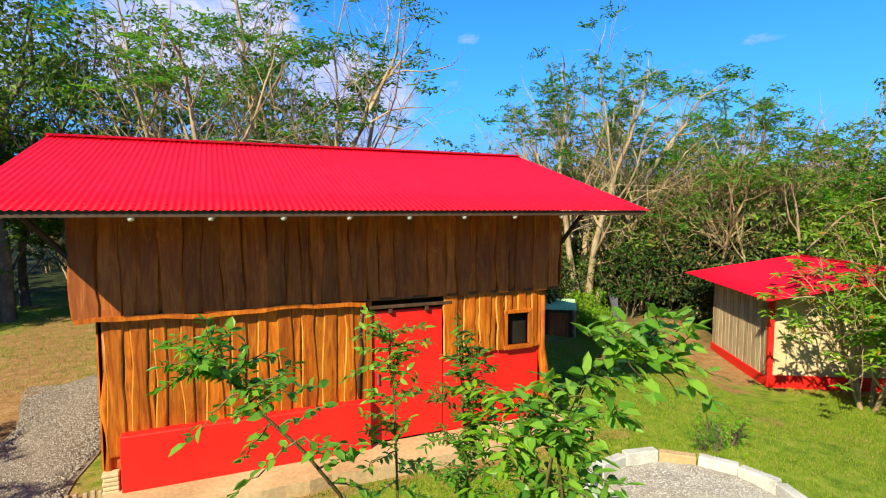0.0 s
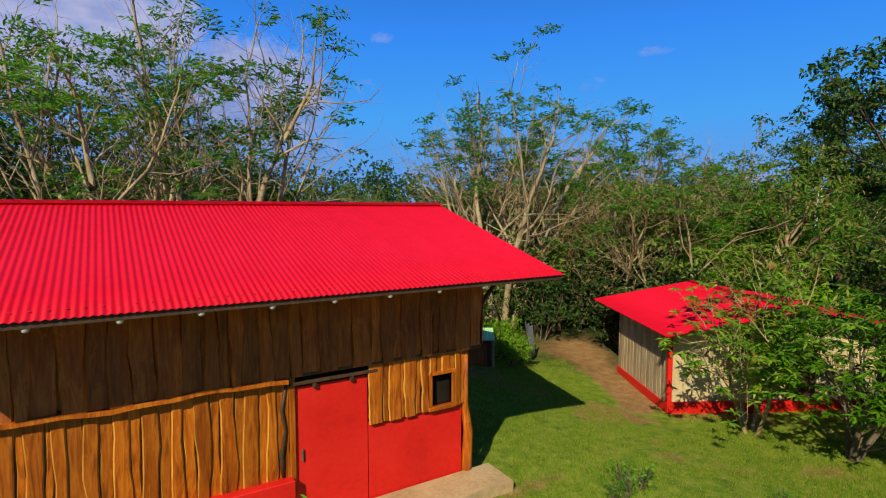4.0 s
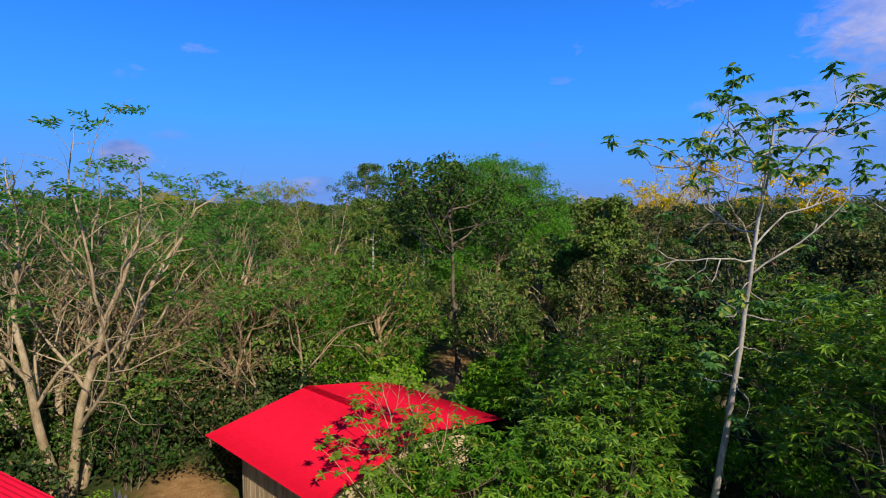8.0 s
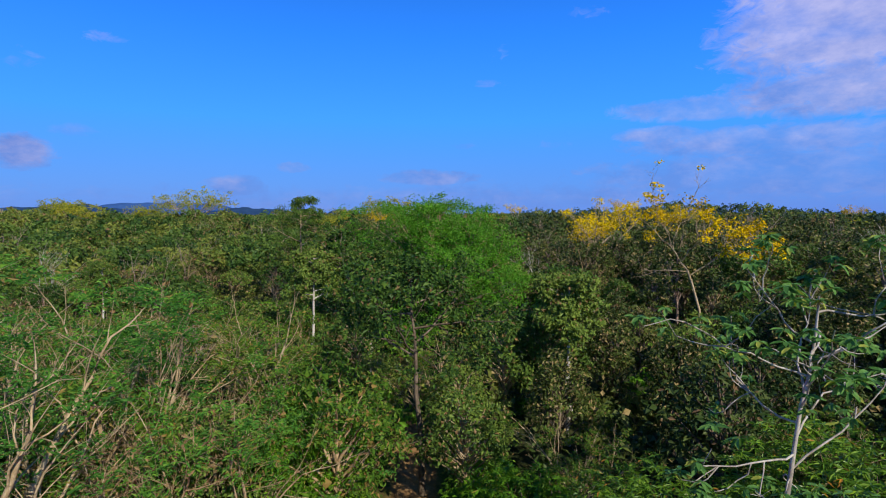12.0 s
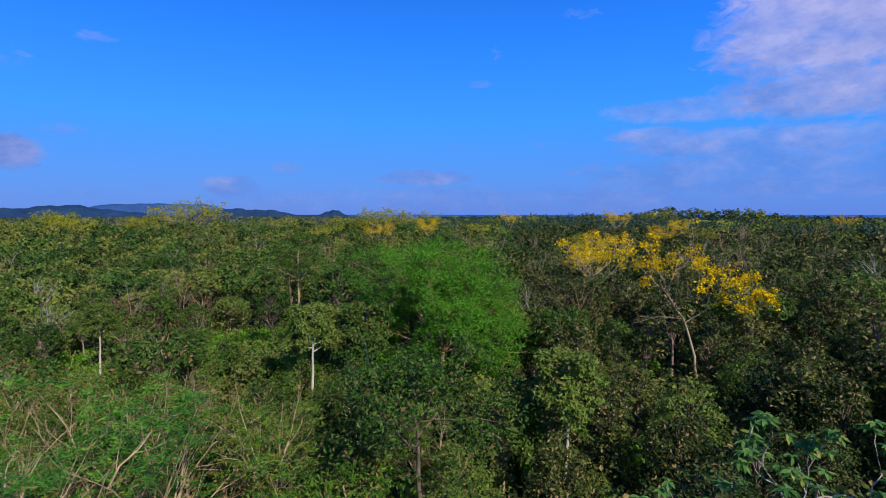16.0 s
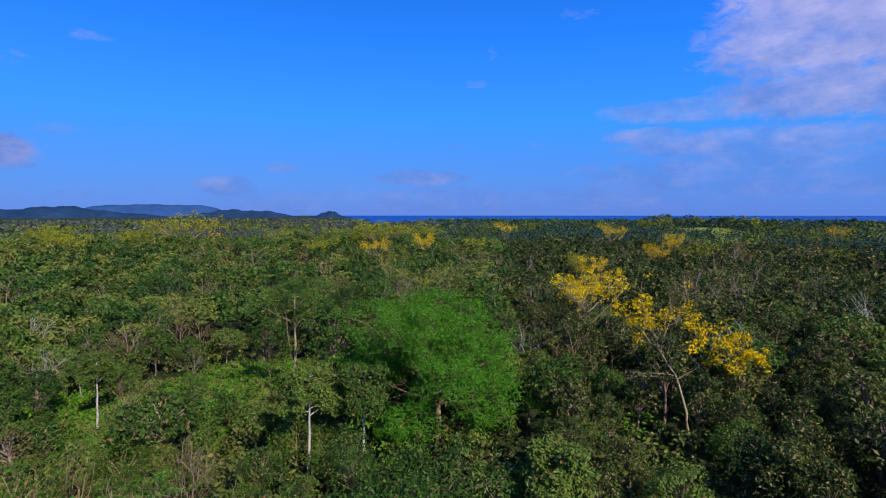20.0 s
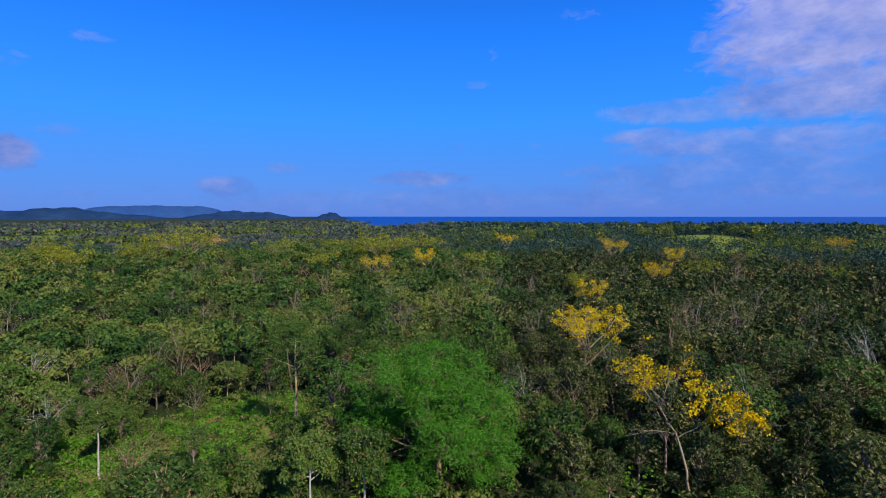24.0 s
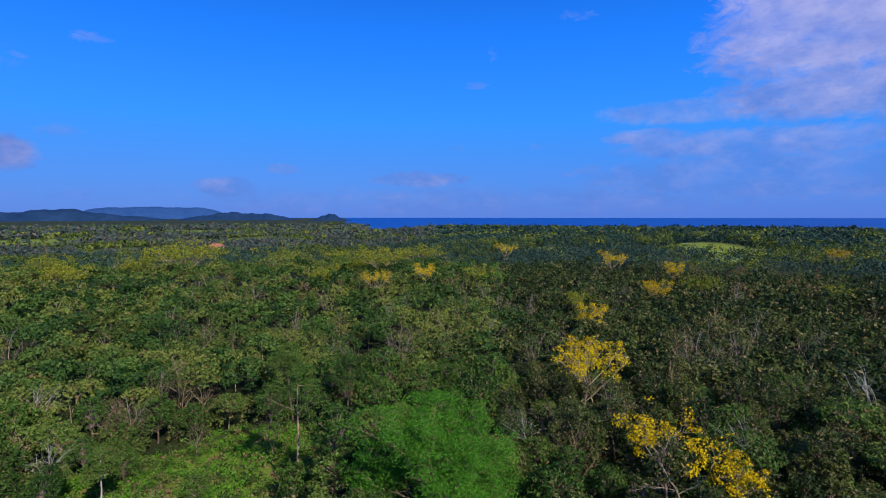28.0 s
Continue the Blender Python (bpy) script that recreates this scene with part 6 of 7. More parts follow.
# mango-like bushes at the shed and on the yard's edge
MANGO = [long_leaf_bush(401, 3.6, 2.0, M_MANGO, 620, 0.21), long_leaf_bush(402, 3.2, 1.9, M_SHRUB, 620, 0.19), long_leaf_bush(403, 6.5, 2.8, M_MANGO, 700, 0.27)]
SHEDTREE = whorl_tree(404, 4.3, 2.3, M_MANGO)
plant("young_tree", SHEDTREE, 12.7, 6.75, 1.0, 0, "slender young tree with narrow leaves beside the shed", "tree")
for x, y, v, s, t in ((12.9, 4.8, 1, 1.08, 0), (13.3, 2.2, 0, 1.0, 90), (15.8, 2.0, 0, 1.15, 40), (17.6, 0.8, 2, 0.85, 10), (18.3, -4.0, 2, 1.0, 120), (14.3, -4.6, 2, 1.05, 200), (20.5, 3.8, 1, 1.2, 60), (20.8, 11.6, 1, 0.95, 0), (-5.6, 5.4, 1, 0.9, 30), (-6.6, 8.2, 0, 0.8, 70)):
    plant("leafy_bush", MANGO[v], x, y, s, t, "dense bush with long drooping glossy green leaves", "bush", "long-leaved bushes")

# forest heroes further out
GREEN = fan_tree(501, 12.4, 7.7, M_BRIGHT, M_TWIG)
plant("bright_tree", GREEN, 51.3, 9.2, 1.0, 30, "broad bright green tree standing above the canopy", "tree")
YEL = [leaning_blossom(511), forked_blossom(512, 12.6, 5.8, -1.0, M_YELLOW, 7, 0.28)]
for x, y, v, s, t in ((49.4, -11.1, 0, 1.0, 0), (76.5, -7.8, 1, 1.0, 0)):
    plant("blossom_tree", YEL[v], x, y, s, t, "pale-limbed tree with yellow blossom", "tree", "yellow blossom trees")
UMB = [umbrella_tree(521, 14.5, 3.6, M_DARK, M_BARK_PALE, 34, 0.22), umbrella_tree(522, 9.3, 2.1, M_OLIVE, M_BARK_WHITE, 34, 0.25), umbrella_tree(523, 12.0, 3.1, M_DARK, M_BARK_GREY, 36, 0.21), umbrella_tree(524, 9.7, 4.7, M_DARK, M_BARK_GREY, 36, 0.22)]
for x, y, v, s, t in ((60.5, 26.0, 0, 1.0, 0), (42.0, 18.3, 1, 1.0, 0), (25.6, 7.8, 3, 1.0, 50), (43.0, 14.2, 1, 1.0, 120), (53.5, 44.0, 1, 0.85, 40), (31.0, 1.0, 1, 0.95, 77)):
    plant("tall_tree", UMB[v], x, y, s, t, "tall slender tree, pale straight trunk and tiered dark crown", "tree", "tall slender trees")
BARE = [bare_tree(531, 9.5, M_TWIG, M_DRY, 2, 0.16), bare_tree(532, 8.5, M_TWIG_PINK, M_OLIVE, 3, 0.18), bare_tree(533, 5.0, M_TWIG, M_DRY, 2, 0.12, 46)]
for x, y, v, s, t in ((92, -30, 1, 1.5, 0), (46, 36, 2, 1.54, 0), (44, 33, 2, 1.4, 100), (70, 32.5, 0, 0.8, 30), (37, -14, 1, 0.8, 70)):
    plant("bare_tree", BARE[v], x, y, s, t, "half-bare tree with a fan of pale dry twigs", "tree", "half-bare trees")
for x, y, v, s, t in ((15.8, 16.4, 2, 1.26, 0), (19.5, 19.4, 2, 1.4, 140), (14.2, 20.5, 2, 1.54, 220), (17.2, 15.2, 2, 1.05, 20), (18.2, 17.4, 2, 1.26, 310), (20.2, 15, 2, 1.12, 170), (21.6, 17.8, 2, 1.26, 60), (16.8, 21, 2, 1.4, 100), (22.5, 13.6, 2, 1.12, 250), (19.2, 21.5, 2, 1.4, 5), (24.4, 16.8, 2, 1.19, 280), (15.6, 16.4, 2, 1.4, 200), (17.7, 14.8, 2, 1.4, 290), (19, 14.2, 2, 1.35, 15)):
    plant("bare_tree", BARE[v], x, y, s, t, "half-bare tree with a fan of pale dry twigs", "tree", "half-bare trees")

# bare crowns and leaning stems that stand out of the canopy
FAN = [bare_tree(541, 12.0, M_BARK_PALE, M_DRY, 1, 0.18, 52), bare_tree(542, 11.0, M_BARK_WHITE, M_OLIVE, 2, 0.2, 30, 0.38), bare_tree(543, 12.5, M_TWIG_PINK, M_DRY, 2, 0.2, 44)]
for x, y, v, s, t in ((114.2, -38.1, 0, 1, 0), (114.6, 23.9, 2, 0.95, 40), (130.5, 53, 2, 1.1, 90), (84.7, 73.2, 0, 0.8, 120), (71, 53.1, 2, 0.8, 10), (60, -24.3, 1, 0.95, 0), (79.5, -49, 1, 1, 0), (56.8, 54.5, 1, 0.8, 150), (69, 68.6, 1, 0.95, 190), (71, 43.6, 2, 0.45, 0), (171.6, -93, 0, 1.05, 50), (150, -60, 2, 1.05, 75), (166, 78, 2, 1.1, 15), (178, 12, 0, 1.1, 222), (196, -30, 0, 1.1, 100)):
    plant("bare_tree", FAN[v], x, y, s, t, "bare crown of pale limbs standing out of the canopy", "tree", "bare crowns")
for x, y, v, s, t in ((230, -110, 0, 1.1, 10), (245, -70, 0, 1.15, 60), (140, -5, 2, 1, 70), (64, -2, 1, 0.8, 330), (105, 35, 2, 0.95, 10), (120, 70, 2, 1, 50), (150, 90, 2, 1, 80), (140, 30, 2, 1, 130), (160, 52, 2, 1, 170), (100, 10, 2, 0.9, 220), (175, 95, 0, 1.1, 250), (125, 12, 0, 1, 290), (92, 58, 2, 0.95, 330), (88, 30, 2, 0.85, 20), (36.5, 24.5, 2, 0.5, 12), (40.5, 28, 2, 0.5, 99)):
    plant("bare_tree", FAN[v], x, y, s, t, "bare crown of pale limbs standing out of the canopy", "tree", "bare crowns")
SPARSE = [forked_blossom(551, 12.5, 5.0, 0.6, M_YELLOW, 6, 0.26), forked_blossom(552, 12.0, 4.2, -0.8, M_YELLOW, 7, 0.26)]
for x, y, v, s, t in ((210.6, -43.3, 0, 1.25, 0), (152.1, -41.3, 1, 1.0, 90), (120.1, -16.6, 1, 0.95, 20), (173.5, 40.0, 0, 1.1, 160), (274.0, -5.4, 0, 1.2, 40), (261.4, -154.8, 0, 1.2, 70), (90.0, -9.5, 1, 0.9, 10), (203.0, -62.0, 1, 1.1, 33), (185.0, 25.0, 1, 1.1, 260)):
    plant("blossom_tree", SPARSE[v], x, y, s, t, "pale-limbed tree with thin yellow blossom", "tree", "thin yellow blossom trees")

# the wood --------------------------------------------------------------------
NEAR = [canopy_tree(611, 9.0, 3.3, M_DARK, M_BARK_GREY, 44, 60, 0.28, 0.5, 0.2, 0.5, 4, 0.24, 0.6), canopy_tree(612, 8.0, 3.0, M_OLIVE, M_BARK_PALE, 42, 60, 0.28, 0.5, 0.15, 0.5, 4, 0.24, 0.6), canopy_tree(613, 9.0, 3.4, M_DARK, M_BARK_PALE, 46, 56, 0.28, 0.5, 0.4, 0.5, 4, 0.22, 0.5), canopy_tree(614, 8.5, 3.2, M_OLIVE, M_BARK_GREY, 44, 56, 0.28, 0.45, 0.2, 0.5, 4, 0.24, 0.6),
        canopy_tree(615, 9.5, 2.3, M_TEAK, M_BARK_GREY, 44, 60, 0.27, 0.5, 0.08, 0.5, 4, 0.29), canopy_tree(616, 8.5, 2.5, M_DEEP, M_BARK_GREY, 42, 60, 0.27, 0.5, 0.1, 0.5, 4, 0.29)]
MID = [canopy_tree(601, 9.5, 3.9, M_DARK, M_BARK_PALE, 54, 34, 0.42, 0.55, 0.32, 0.42, 3, 0.19, 0.45), canopy_tree(602, 8.5, 3.6, M_OLIVE, M_BARK_PALE, 50, 34, 0.42, 0.55, 0.25, 0.42, 3, 0.20, 0.45), canopy_tree(603, 11.0, 3.2, M_DARK, M_TWIG_PINK, 46, 34, 0.42, 0.55, 0.38, 0.42, 3, 0.21, 0.5),
       canopy_tree(604, 8.0, 3.4, M_OLIVE, M_BARK_GREY, 48, 34, 0.42, 0.55, 0.12, 0.42, 3, 0.21, 0.55), canopy_tree(605, 9.0, 4.3, M_OLIVE, M_BARK_PALE, 54, 34, 0.42, 0.55, 0.45, 0.42, 3, 0.18, 0.4), canopy_tree(609, 8.6, 3.0, M_DARK, M_BARK_GREY, 46, 34, 0.40, 0.5, 0.10, 0.45, 3, 0.23, 0.55)]
TEAK = [canopy_tree(606, 10.0, 2.3, M_TEAK, M_BARK_GREY, 40, 34, 0.40, 0.5, 0.05, 0.5, 3, 0.28), canopy_tree(607, 9.0, 2.6, M_DEEP, M_BARK_PALE, 42, 34, 0.40, 0.5, 0.08, 0.5, 3, 0.28), canopy_tree(608, 9.0, 2.4, M_TEAK, M_TWIG_PINK, 38, 32, 0.40, 0.5, 0.25, 0.5, 3, 0.27)]
DRIED = canopy_tree(610, 7.5, 2.3, M_DRY, M_TWIG_PINK, 34, 18, 0.32, 0.5, 0.2, 0.7, 1, 0.26, 0.7)
RIDGE = [ridge_tree(641, 15.5, 11.5, M_OCHRE, 13, 0.6), ridge_tree(642, 14.5, 9.0, M_OCHRE, 12, 0.58), ridge_tree(643, 13.5, 7.0, M_OCHRE, 10, 0.55)]
rng = np.random.default_rng(77)
EYE = np.array([3.3, 5.0])
TAKEN = [(51.5, 9.0, 8.4), (42.5, 8.2, 6.5), (44.2, 24.0, 2.5), (46.0, -10.2, 3.6), (42.5, -8.8, 2.2), (15.3, -1.5, 2.5), (15.8, 8.8, 5.5), (49.4, -11.6, 3.4), (76, -8.5, 3), (25.4, 8.1, 2.0), (42, 18.3, 2.0)]


def wooded(x, y):
    if clearing(x, y) > 0.15 or glade(x, y) > 0.3:
        return False
    # the trail behind the shed stays open
    if 20 < x < 31 and abs(y - 8 - 0.12 * (x - 24)) < 1.5:
        return False
    return all((x - a) ** 2 + (y - b) ** 2 > r * r for a, b, r in TAKEN)


def scatter(d0, d1, b0, b1, gap):
    """Jittered places between two distances and two bearings of the yard."""
    n = int(d1 / gap) + 1
    got = []
    for i in range(-n, n + 1):
        for j in range(-n, n + 1):
            x = EYE[0] + (i + 0.5 * (j % 2)) * gap + rng.uniform(-0.36, 0.36) * gap
            y = EYE[1] + j * gap * 0.9 + rng.uniform(-0.36, 0.36) * gap
            d = math.hypot(x - EYE[0], y - EYE[1])
            b = math.degrees(math.atan2(y - EYE[1], x - EYE[0]))
            if d0 <= d < d1 and b0 <= b <= b1 and wooded(x, y):
                got.append((x, y, d, b))
    return got


THICK = [canopy_tree(621, 6.5, 2.3, M_THICKET, M_TWIG, 24, 120, 0.20, 0.34, 0.04, 0.7, 5, 0.34), canopy_tree(622, 5.4, 2.2, M_THICKET, M_TWIG, 22, 120, 0.20, 0.34, 0.04, 0.7, 5, 0.34), canopy_tree(623, 5.8, 2.0, M_DARK, M_BARK_PALE, 22, 120, 0.20, 0.4, 0.08, 0.6, 6, 0.36)]
WHIP = [whips(631, 7.0, 11), whips(632, 6.0, 9), whips(633, 8.2, 8)]
near = [p for p in scatter(18, 46, -52, 34, 4.4)] + [p for p in scatter(17, 42, 34, 112, 3.1)]
for x, y, d, b in near:
    r = rng.uniform()
    if b > 34 or (b > 16 and r < 0.55):
        r = rng.uniform()
        if r < 0.56:
            plant("thicket_tree", THICK[int(rng.integers(0, 3))], x, y, rng.uniform(0.75, 1.15), rng.uniform(0, 360), "bushy yellowish green thicket tree, leafy to the ground", "tree", "thicket trees")
        elif r < 0.92:
            plant("whip_thicket", WHIP[int(rng.integers(0, 3))], x, y, rng.uniform(0.75, 1.05), rng.uniform(0, 360), "clump of thin upright tan stems with green sprays", "tree", "clumps of upright stems")
        else:
            plant("feathery_tree", DULL[int(rng.integers(0, 2))], x, y, rng.uniform(0.55, 0.75), rng.uniform(0, 360), "pale many-stemmed tree with sparse feathery green leaves", "tree", "pale feathery trees")
        continue
    if r < (0.16 if b > 0 else 0.05):
        plant("feathery_tree", DULL[int(rng.integers(0, 2))], x, y, rng.uniform(0.55, 0.72), rng.uniform(0, 360), "pale many-stemmed tree with sparse feathery green leaves", "tree", "pale feathery trees")
    elif r < (0.21 if b > 0 else 0.07):
        plant("bare_tree", BARE[int(rng.integers(0, 3))], x, y, rng.uniform(0.7, 0.95), rng.uniform(0, 360), "half-bare tree with a fan of pale dry twigs", "tree", "half-bare trees")
    else:
        v = int(rng.integers(0, 4))
        if b > 4 and rng.uniform() < 0.6:
            v = 1 + 2 * (v // 2)
        plant("forest_tree", NEAR[4 + v % 2] if b < 0 and rng.uniform() < 0.8 else NEAR[v], x, y, rng.uniform(0.5, 0.78) if b > 4 else rng.uniform(0.60, 0.98), rng.uniform(0, 360), "round-headed forest tree with dull green leaves", "tree", "forest trees")
mid = scatter(44, 92, -2, 52, 4.7) + scatter(44, 92, -50, -2, 4.2)
for x, y, d, b in mid:
    r = rng.uniform()
    if r < 0.05:
        plant("bare_tree", BARE[int(rng.integers(0, 2))], x, y, rng.uniform(0.95, 1.3), rng.uniform(0, 360), "half-bare tree with a fan of pale dry twigs", "tree", "half-bare trees")
    elif r < 0.085:
        plant("dry_tree", DRIED, x, y, rng.uniform(0.8, 1.15), rng.uniform(0, 360), "withered tree with pinkish twigs and brown leaves", "tree", "withered trees")
    elif r < 0.13 and b > 2:
        plant("tall_tree", UMB[int(rng.integers(1, 3))], x, y, rng.uniform(0.75, 1.0), rng.uniform(0, 360), "tall slender tree, pale straight trunk and tiered dark crown", "tree", "tall slender trees")
    else:
        v = int(rng.integers(0, 6))
        plant("forest_tree", TEAK[v % 3] if b < -2 and rng.uniform() < 0.8 else MID[v], x, y, rng.uniform(0.55, 1.05), rng.uniform(0, 360), "round-headed forest tree with dull green leaves", "tree", "forest trees")


def crowns(places, lumps, quads, size, rad, high, mat, name, label, flat=0.62, inner=0, squash=0.75, deep=0.38):
    """Many far crowns in one mesh: each a dome of lumps, each lump a tuft of leaf patches."""
    p = np.array(places)
    n = len(p)
    R = rng.uniform(0.65, 1.35, n) * rad(p)
    H = rng.uniform(0.72, 1.28, n) * high(p)
    u = rng.normal(0, 1, (n, lumps, 3))
    u[..., 2] = np.abs(u[..., 2]) * 0.9 - 0.15
    u = unit(u) * rng.uniform(0.55, 1.0, (n, lumps, 1))
    c = u * np.stack([R, R, H * deep], -1)[:, None] + np.stack([p[:, 0], p[:, 1], land_z(p[:, 0], p[:, 1]) + H * flat], -1)[:, None]
    w = unit(rng.normal(0, 1, (n, lumps, quads, 3)) + UP * 0.4 + 0.4 * u[:, :, None])
    r = (R * (0.36 if lumps < 12 else 0.27))[:, None, None, None] * rng.uniform(0.65, 1.35, (n, lumps, 1, 1))
    at = c[:, :, None] + w * r * rng.uniform(0.7, 1.06, (n, lumps, quads, 1)) * np.array([1.05, 1.05, squash])
    face = w + UP * 0.25
    S = (size(p)[:, None, None] * rng.uniform(0.6, 1.35, (n, lumps, quads)))
    if inner:
        k = inner
        at[:, :, :k] = c[:, :, None] + w[:, :, :k] * r * 0.3
        face[:, :, :k] = rng.normal(0, 1, face[:, :, :k].shape)
        S[:, :, :k] = r[..., 0] * rng.uniform(0.35, 0.6, (n, lumps, k))
    S = S.ravel()
    at, face = at.reshape(-1, 3), face.reshape(-1, 3)
    v, f = leaf_quads(rng, at, rng.normal(0, 1, at.shape), S, S * 0.65, 0.15, face, 0.42)
    me = mesh_np(name, v, f, mat)
    t = me.attributes.new("tint", "FLOAT", "POINT")
    tree = rng.uniform(0, 1, (n, 1)) * 0.7 + rng.uniform(0, 0.4, (n, lumps))
    t.data.foreach_set("value", np.repeat(tree.ravel(), quads * 4).astype(np.float32))
    return tagged(new(name, me), label, "woods", kind="stuff")


def stems(places, high, mat, name, label):
    p = np.array(places)
    out = []
    for (x, y, d, b) in places:
        z, h = float(land_z(x, y)), high * rng.uniform(0.6, 1.1)
        l = rng.normal(0, 0.08, 2) * h
        out.append(tube([(x, y, z), (x + l[0] * 0.4, y + l[1] * 0.4, z + h * 0.5), (x + l[0], y + l[1], z + h)], [0.14, 0.1, 0.05], 3))
        for k in range(3):
            a = rng.uniform(0, 6.28)
            q = np.array((x + l[0] * 0.7, y + l[1] * 0.7, z + h * rng.uniform(0.55, 0.8)))
            out.append(tube([q, q + np.array([math.cos(a), math.sin(a), 1.2]) * h * 0.22], [0.07, 0.03], 3))
    return tagged(new(name, mesh_np(name, *joined(out), mat, True)), label, "woods", kind="stuff")


ring2 = scatter(92, 250, -2, 50, 6.3)
columns = scatter(92, 250, -47, -2, 5.4)
kinds = {"dark": [], "olive": [], "teak": [], "deep": [], "dry": []}
for p in ring2 + columns:
    r = rng.uniform()
    right = p[3] < -2
    if r < (0.06 if right else 0.09) and p[2] <= 160:
        plant("bare_tree", BARE[int(rng.integers(0, 2))], p[0], p[1], rng.uniform(1.05, 1.5), rng.uniform(0, 360), "half-bare tree with a fan of pale dry twigs", "tree", "half-bare trees")
    elif r < 0.05:
        kinds["dry"].append(p)
    elif right:
        # right-hand woods partly take the leaf with shade in its colour
        kinds["teak" if r < 0.6 else "deep"].append(p)
    else:
        kinds["dark" if r < 0.55 else "olive"].append(p)
r1, h1 = (lambda p: np.full(len(p), 3.9)), (lambda p: np.full(len(p), 9.4))
r2 = lambda p: np.full(len(p), 2.7)
s1, s2 = (lambda p: np.full(len(p), 0.62)), (lambda p: np.full(len(p), 0.85))
for key, mat, label in (("dark", M_DARK_FAR, "dark green forest canopy in the middle distance"), ("olive", M_OLIVE_FAR, "olive green forest canopy in the middle distance")):
    crowns([p for p in kinds[key] if p[2] < 150], 22, 24, s1, r1, h1, mat, "woods", label, 0.60, 2, 0.5, 0.32)
    crowns([p for p in kinds[key] if p[2] >= 150], 18, 14, s2, r1, h1, mat, "woods", label, 0.62, 2, 0.5, 0.30)
for key, mat, label in (("teak", M_TEAK_FAR, "tall narrow leafy trees in the middle distance"), ("deep", M_DEEP_FAR, "shade-darkened green forest canopy in the middle distance")):
    crowns([p for p in kinds[key] if p[2] < 150], 16, 24, s1, r2, h1, mat, "woods", label, 0.5, 2, 0.9, 0.44)
    crowns([p for p in kinds[key] if p[2] >= 150], 13, 14, s2, r2, h1, mat, "woods", label, 0.5, 2, 0.9, 0.44)
crowns(kinds["dry"], 9, 26, s1, lambda p: np.full(len(p), 3.0), h1, M_DRY, "woods", "dry brownish trees in the middle distance")
stems([p for p in ring2 if rng.uniform() < 0.35] + kinds["dry"], 9.0, M_BARK_PALE, "trunks", "pale trunks in the middle distance")
# yellowing flat-topped trees along the ridge
ridge = [(200, 118.5, 0, 1.1), (210, 46, 1, 1.05), (174, 152, 1, 0.85), (251, 97.7, 0, 0.85), (252, 73.7, 1, 0.85), (255, 36.5, 0, 0.9)]
while len(ridge) < 14:
    d, b = rng.uniform(200, 256), radians(rng.uniform(4, 47))
    x, y = EYE[0] + d * math.cos(b), EYE[1] + d * math.sin(b)
    if all(math.hypot(x - q[0], y - q[1]) > 15 for q in ridge):
        ridge.append((x, y, int(rng.integers(0, 3)), rng.uniform(0.62, 0.84)))
ridge += [(150, -20, 2, 0.75), (175, -62, 2, 0.8), (190, 8, 2, 0.8), (165, -95, 2, 0.7)]
for x, y, v, q in ridge:
    plant("ridge_tree", RIDGE[v], x, y, q, rng.uniform(0, 360), "wide flat-topped tree with yellowing leaves on pale limbs", "tree", "yellowing ridge trees")

def patchy(places):
    """A number from 0 to 1 for each place, alike in stands some hundred metres wide."""
    p = np.array(places)
    n = len(p)
    w = 0.5 + 0.5 * np.sin(p[:, 0] * 0.019 + 2 * np.sin(p[:, 1] * 0.013)) * np.cos(p[:, 1] * 0.023 + np.sin(p[:, 0] * 0.007))
    q = 0.55 * w + 0.45 * rng.uniform(size=n)
    return np.where(rng.uniform(size=n) > 0.985, 1.0, np.clip(q, 0, 0.95))


ring3 = []
for p in scatter(250, 560, -46, 50, 9.0):
    ring3.append(p)
far = []
d = 560.0
while d < 1700:
    gap = d / 54.0
    k = int(radians(96) * d / gap)
    for i in range(k):
        b = -46 + 96 * (i + rng.uniform(0, 1)) / k
        dd = d + rng.uniform(-0.5, 0.5) * gap
        x, y = EYE[0] + dd * math.cos(radians(b)), EYE[1] + dd * math.sin(radians(b))
        if land_z(x, y) > -12.5 and glade(x, y) < 0.3:
            far.append((x, y, dd, b))
    d += gap * 0.9
pick = patchy(ring3)
s3, r3 = (lambda p: p[:, 2] * 0.0034), (lambda p: np.full(len(p), 5.2))
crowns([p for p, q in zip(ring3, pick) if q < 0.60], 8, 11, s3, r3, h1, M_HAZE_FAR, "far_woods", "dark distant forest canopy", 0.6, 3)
crowns([p for p, q in zip(ring3, pick) if 0.60 <= q < 0.985], 8, 11, s3, r3, h1, M_OLIVE_FAR, "far_woods", "olive distant forest canopy", 0.6, 3)
crowns([p for p, q in zip(ring3, pick) if q >= 0.985], 8, 7, s3, lambda p: np.full(len(p), 5.0), h1, M_OCHRE, "far_woods", "yellowing trees scattered in the distant forest")
pick = patchy(far)
s4, r4, h4 = (lambda p: p[:, 2] * 0.005), (lambda p: p[:, 2] * 0.0105), (lambda p: np.full(len(p), 6.5))
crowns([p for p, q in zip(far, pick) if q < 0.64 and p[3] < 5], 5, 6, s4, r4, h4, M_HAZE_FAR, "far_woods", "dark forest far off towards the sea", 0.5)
crowns([p for p, q in zip(far, pick) if q < 0.64 and p[3] >= 5], 5, 6, s4, r4, h4, M_PLAIN, "far_woods", "woodland far off on the plain, greyed with painted haze", 0.5)
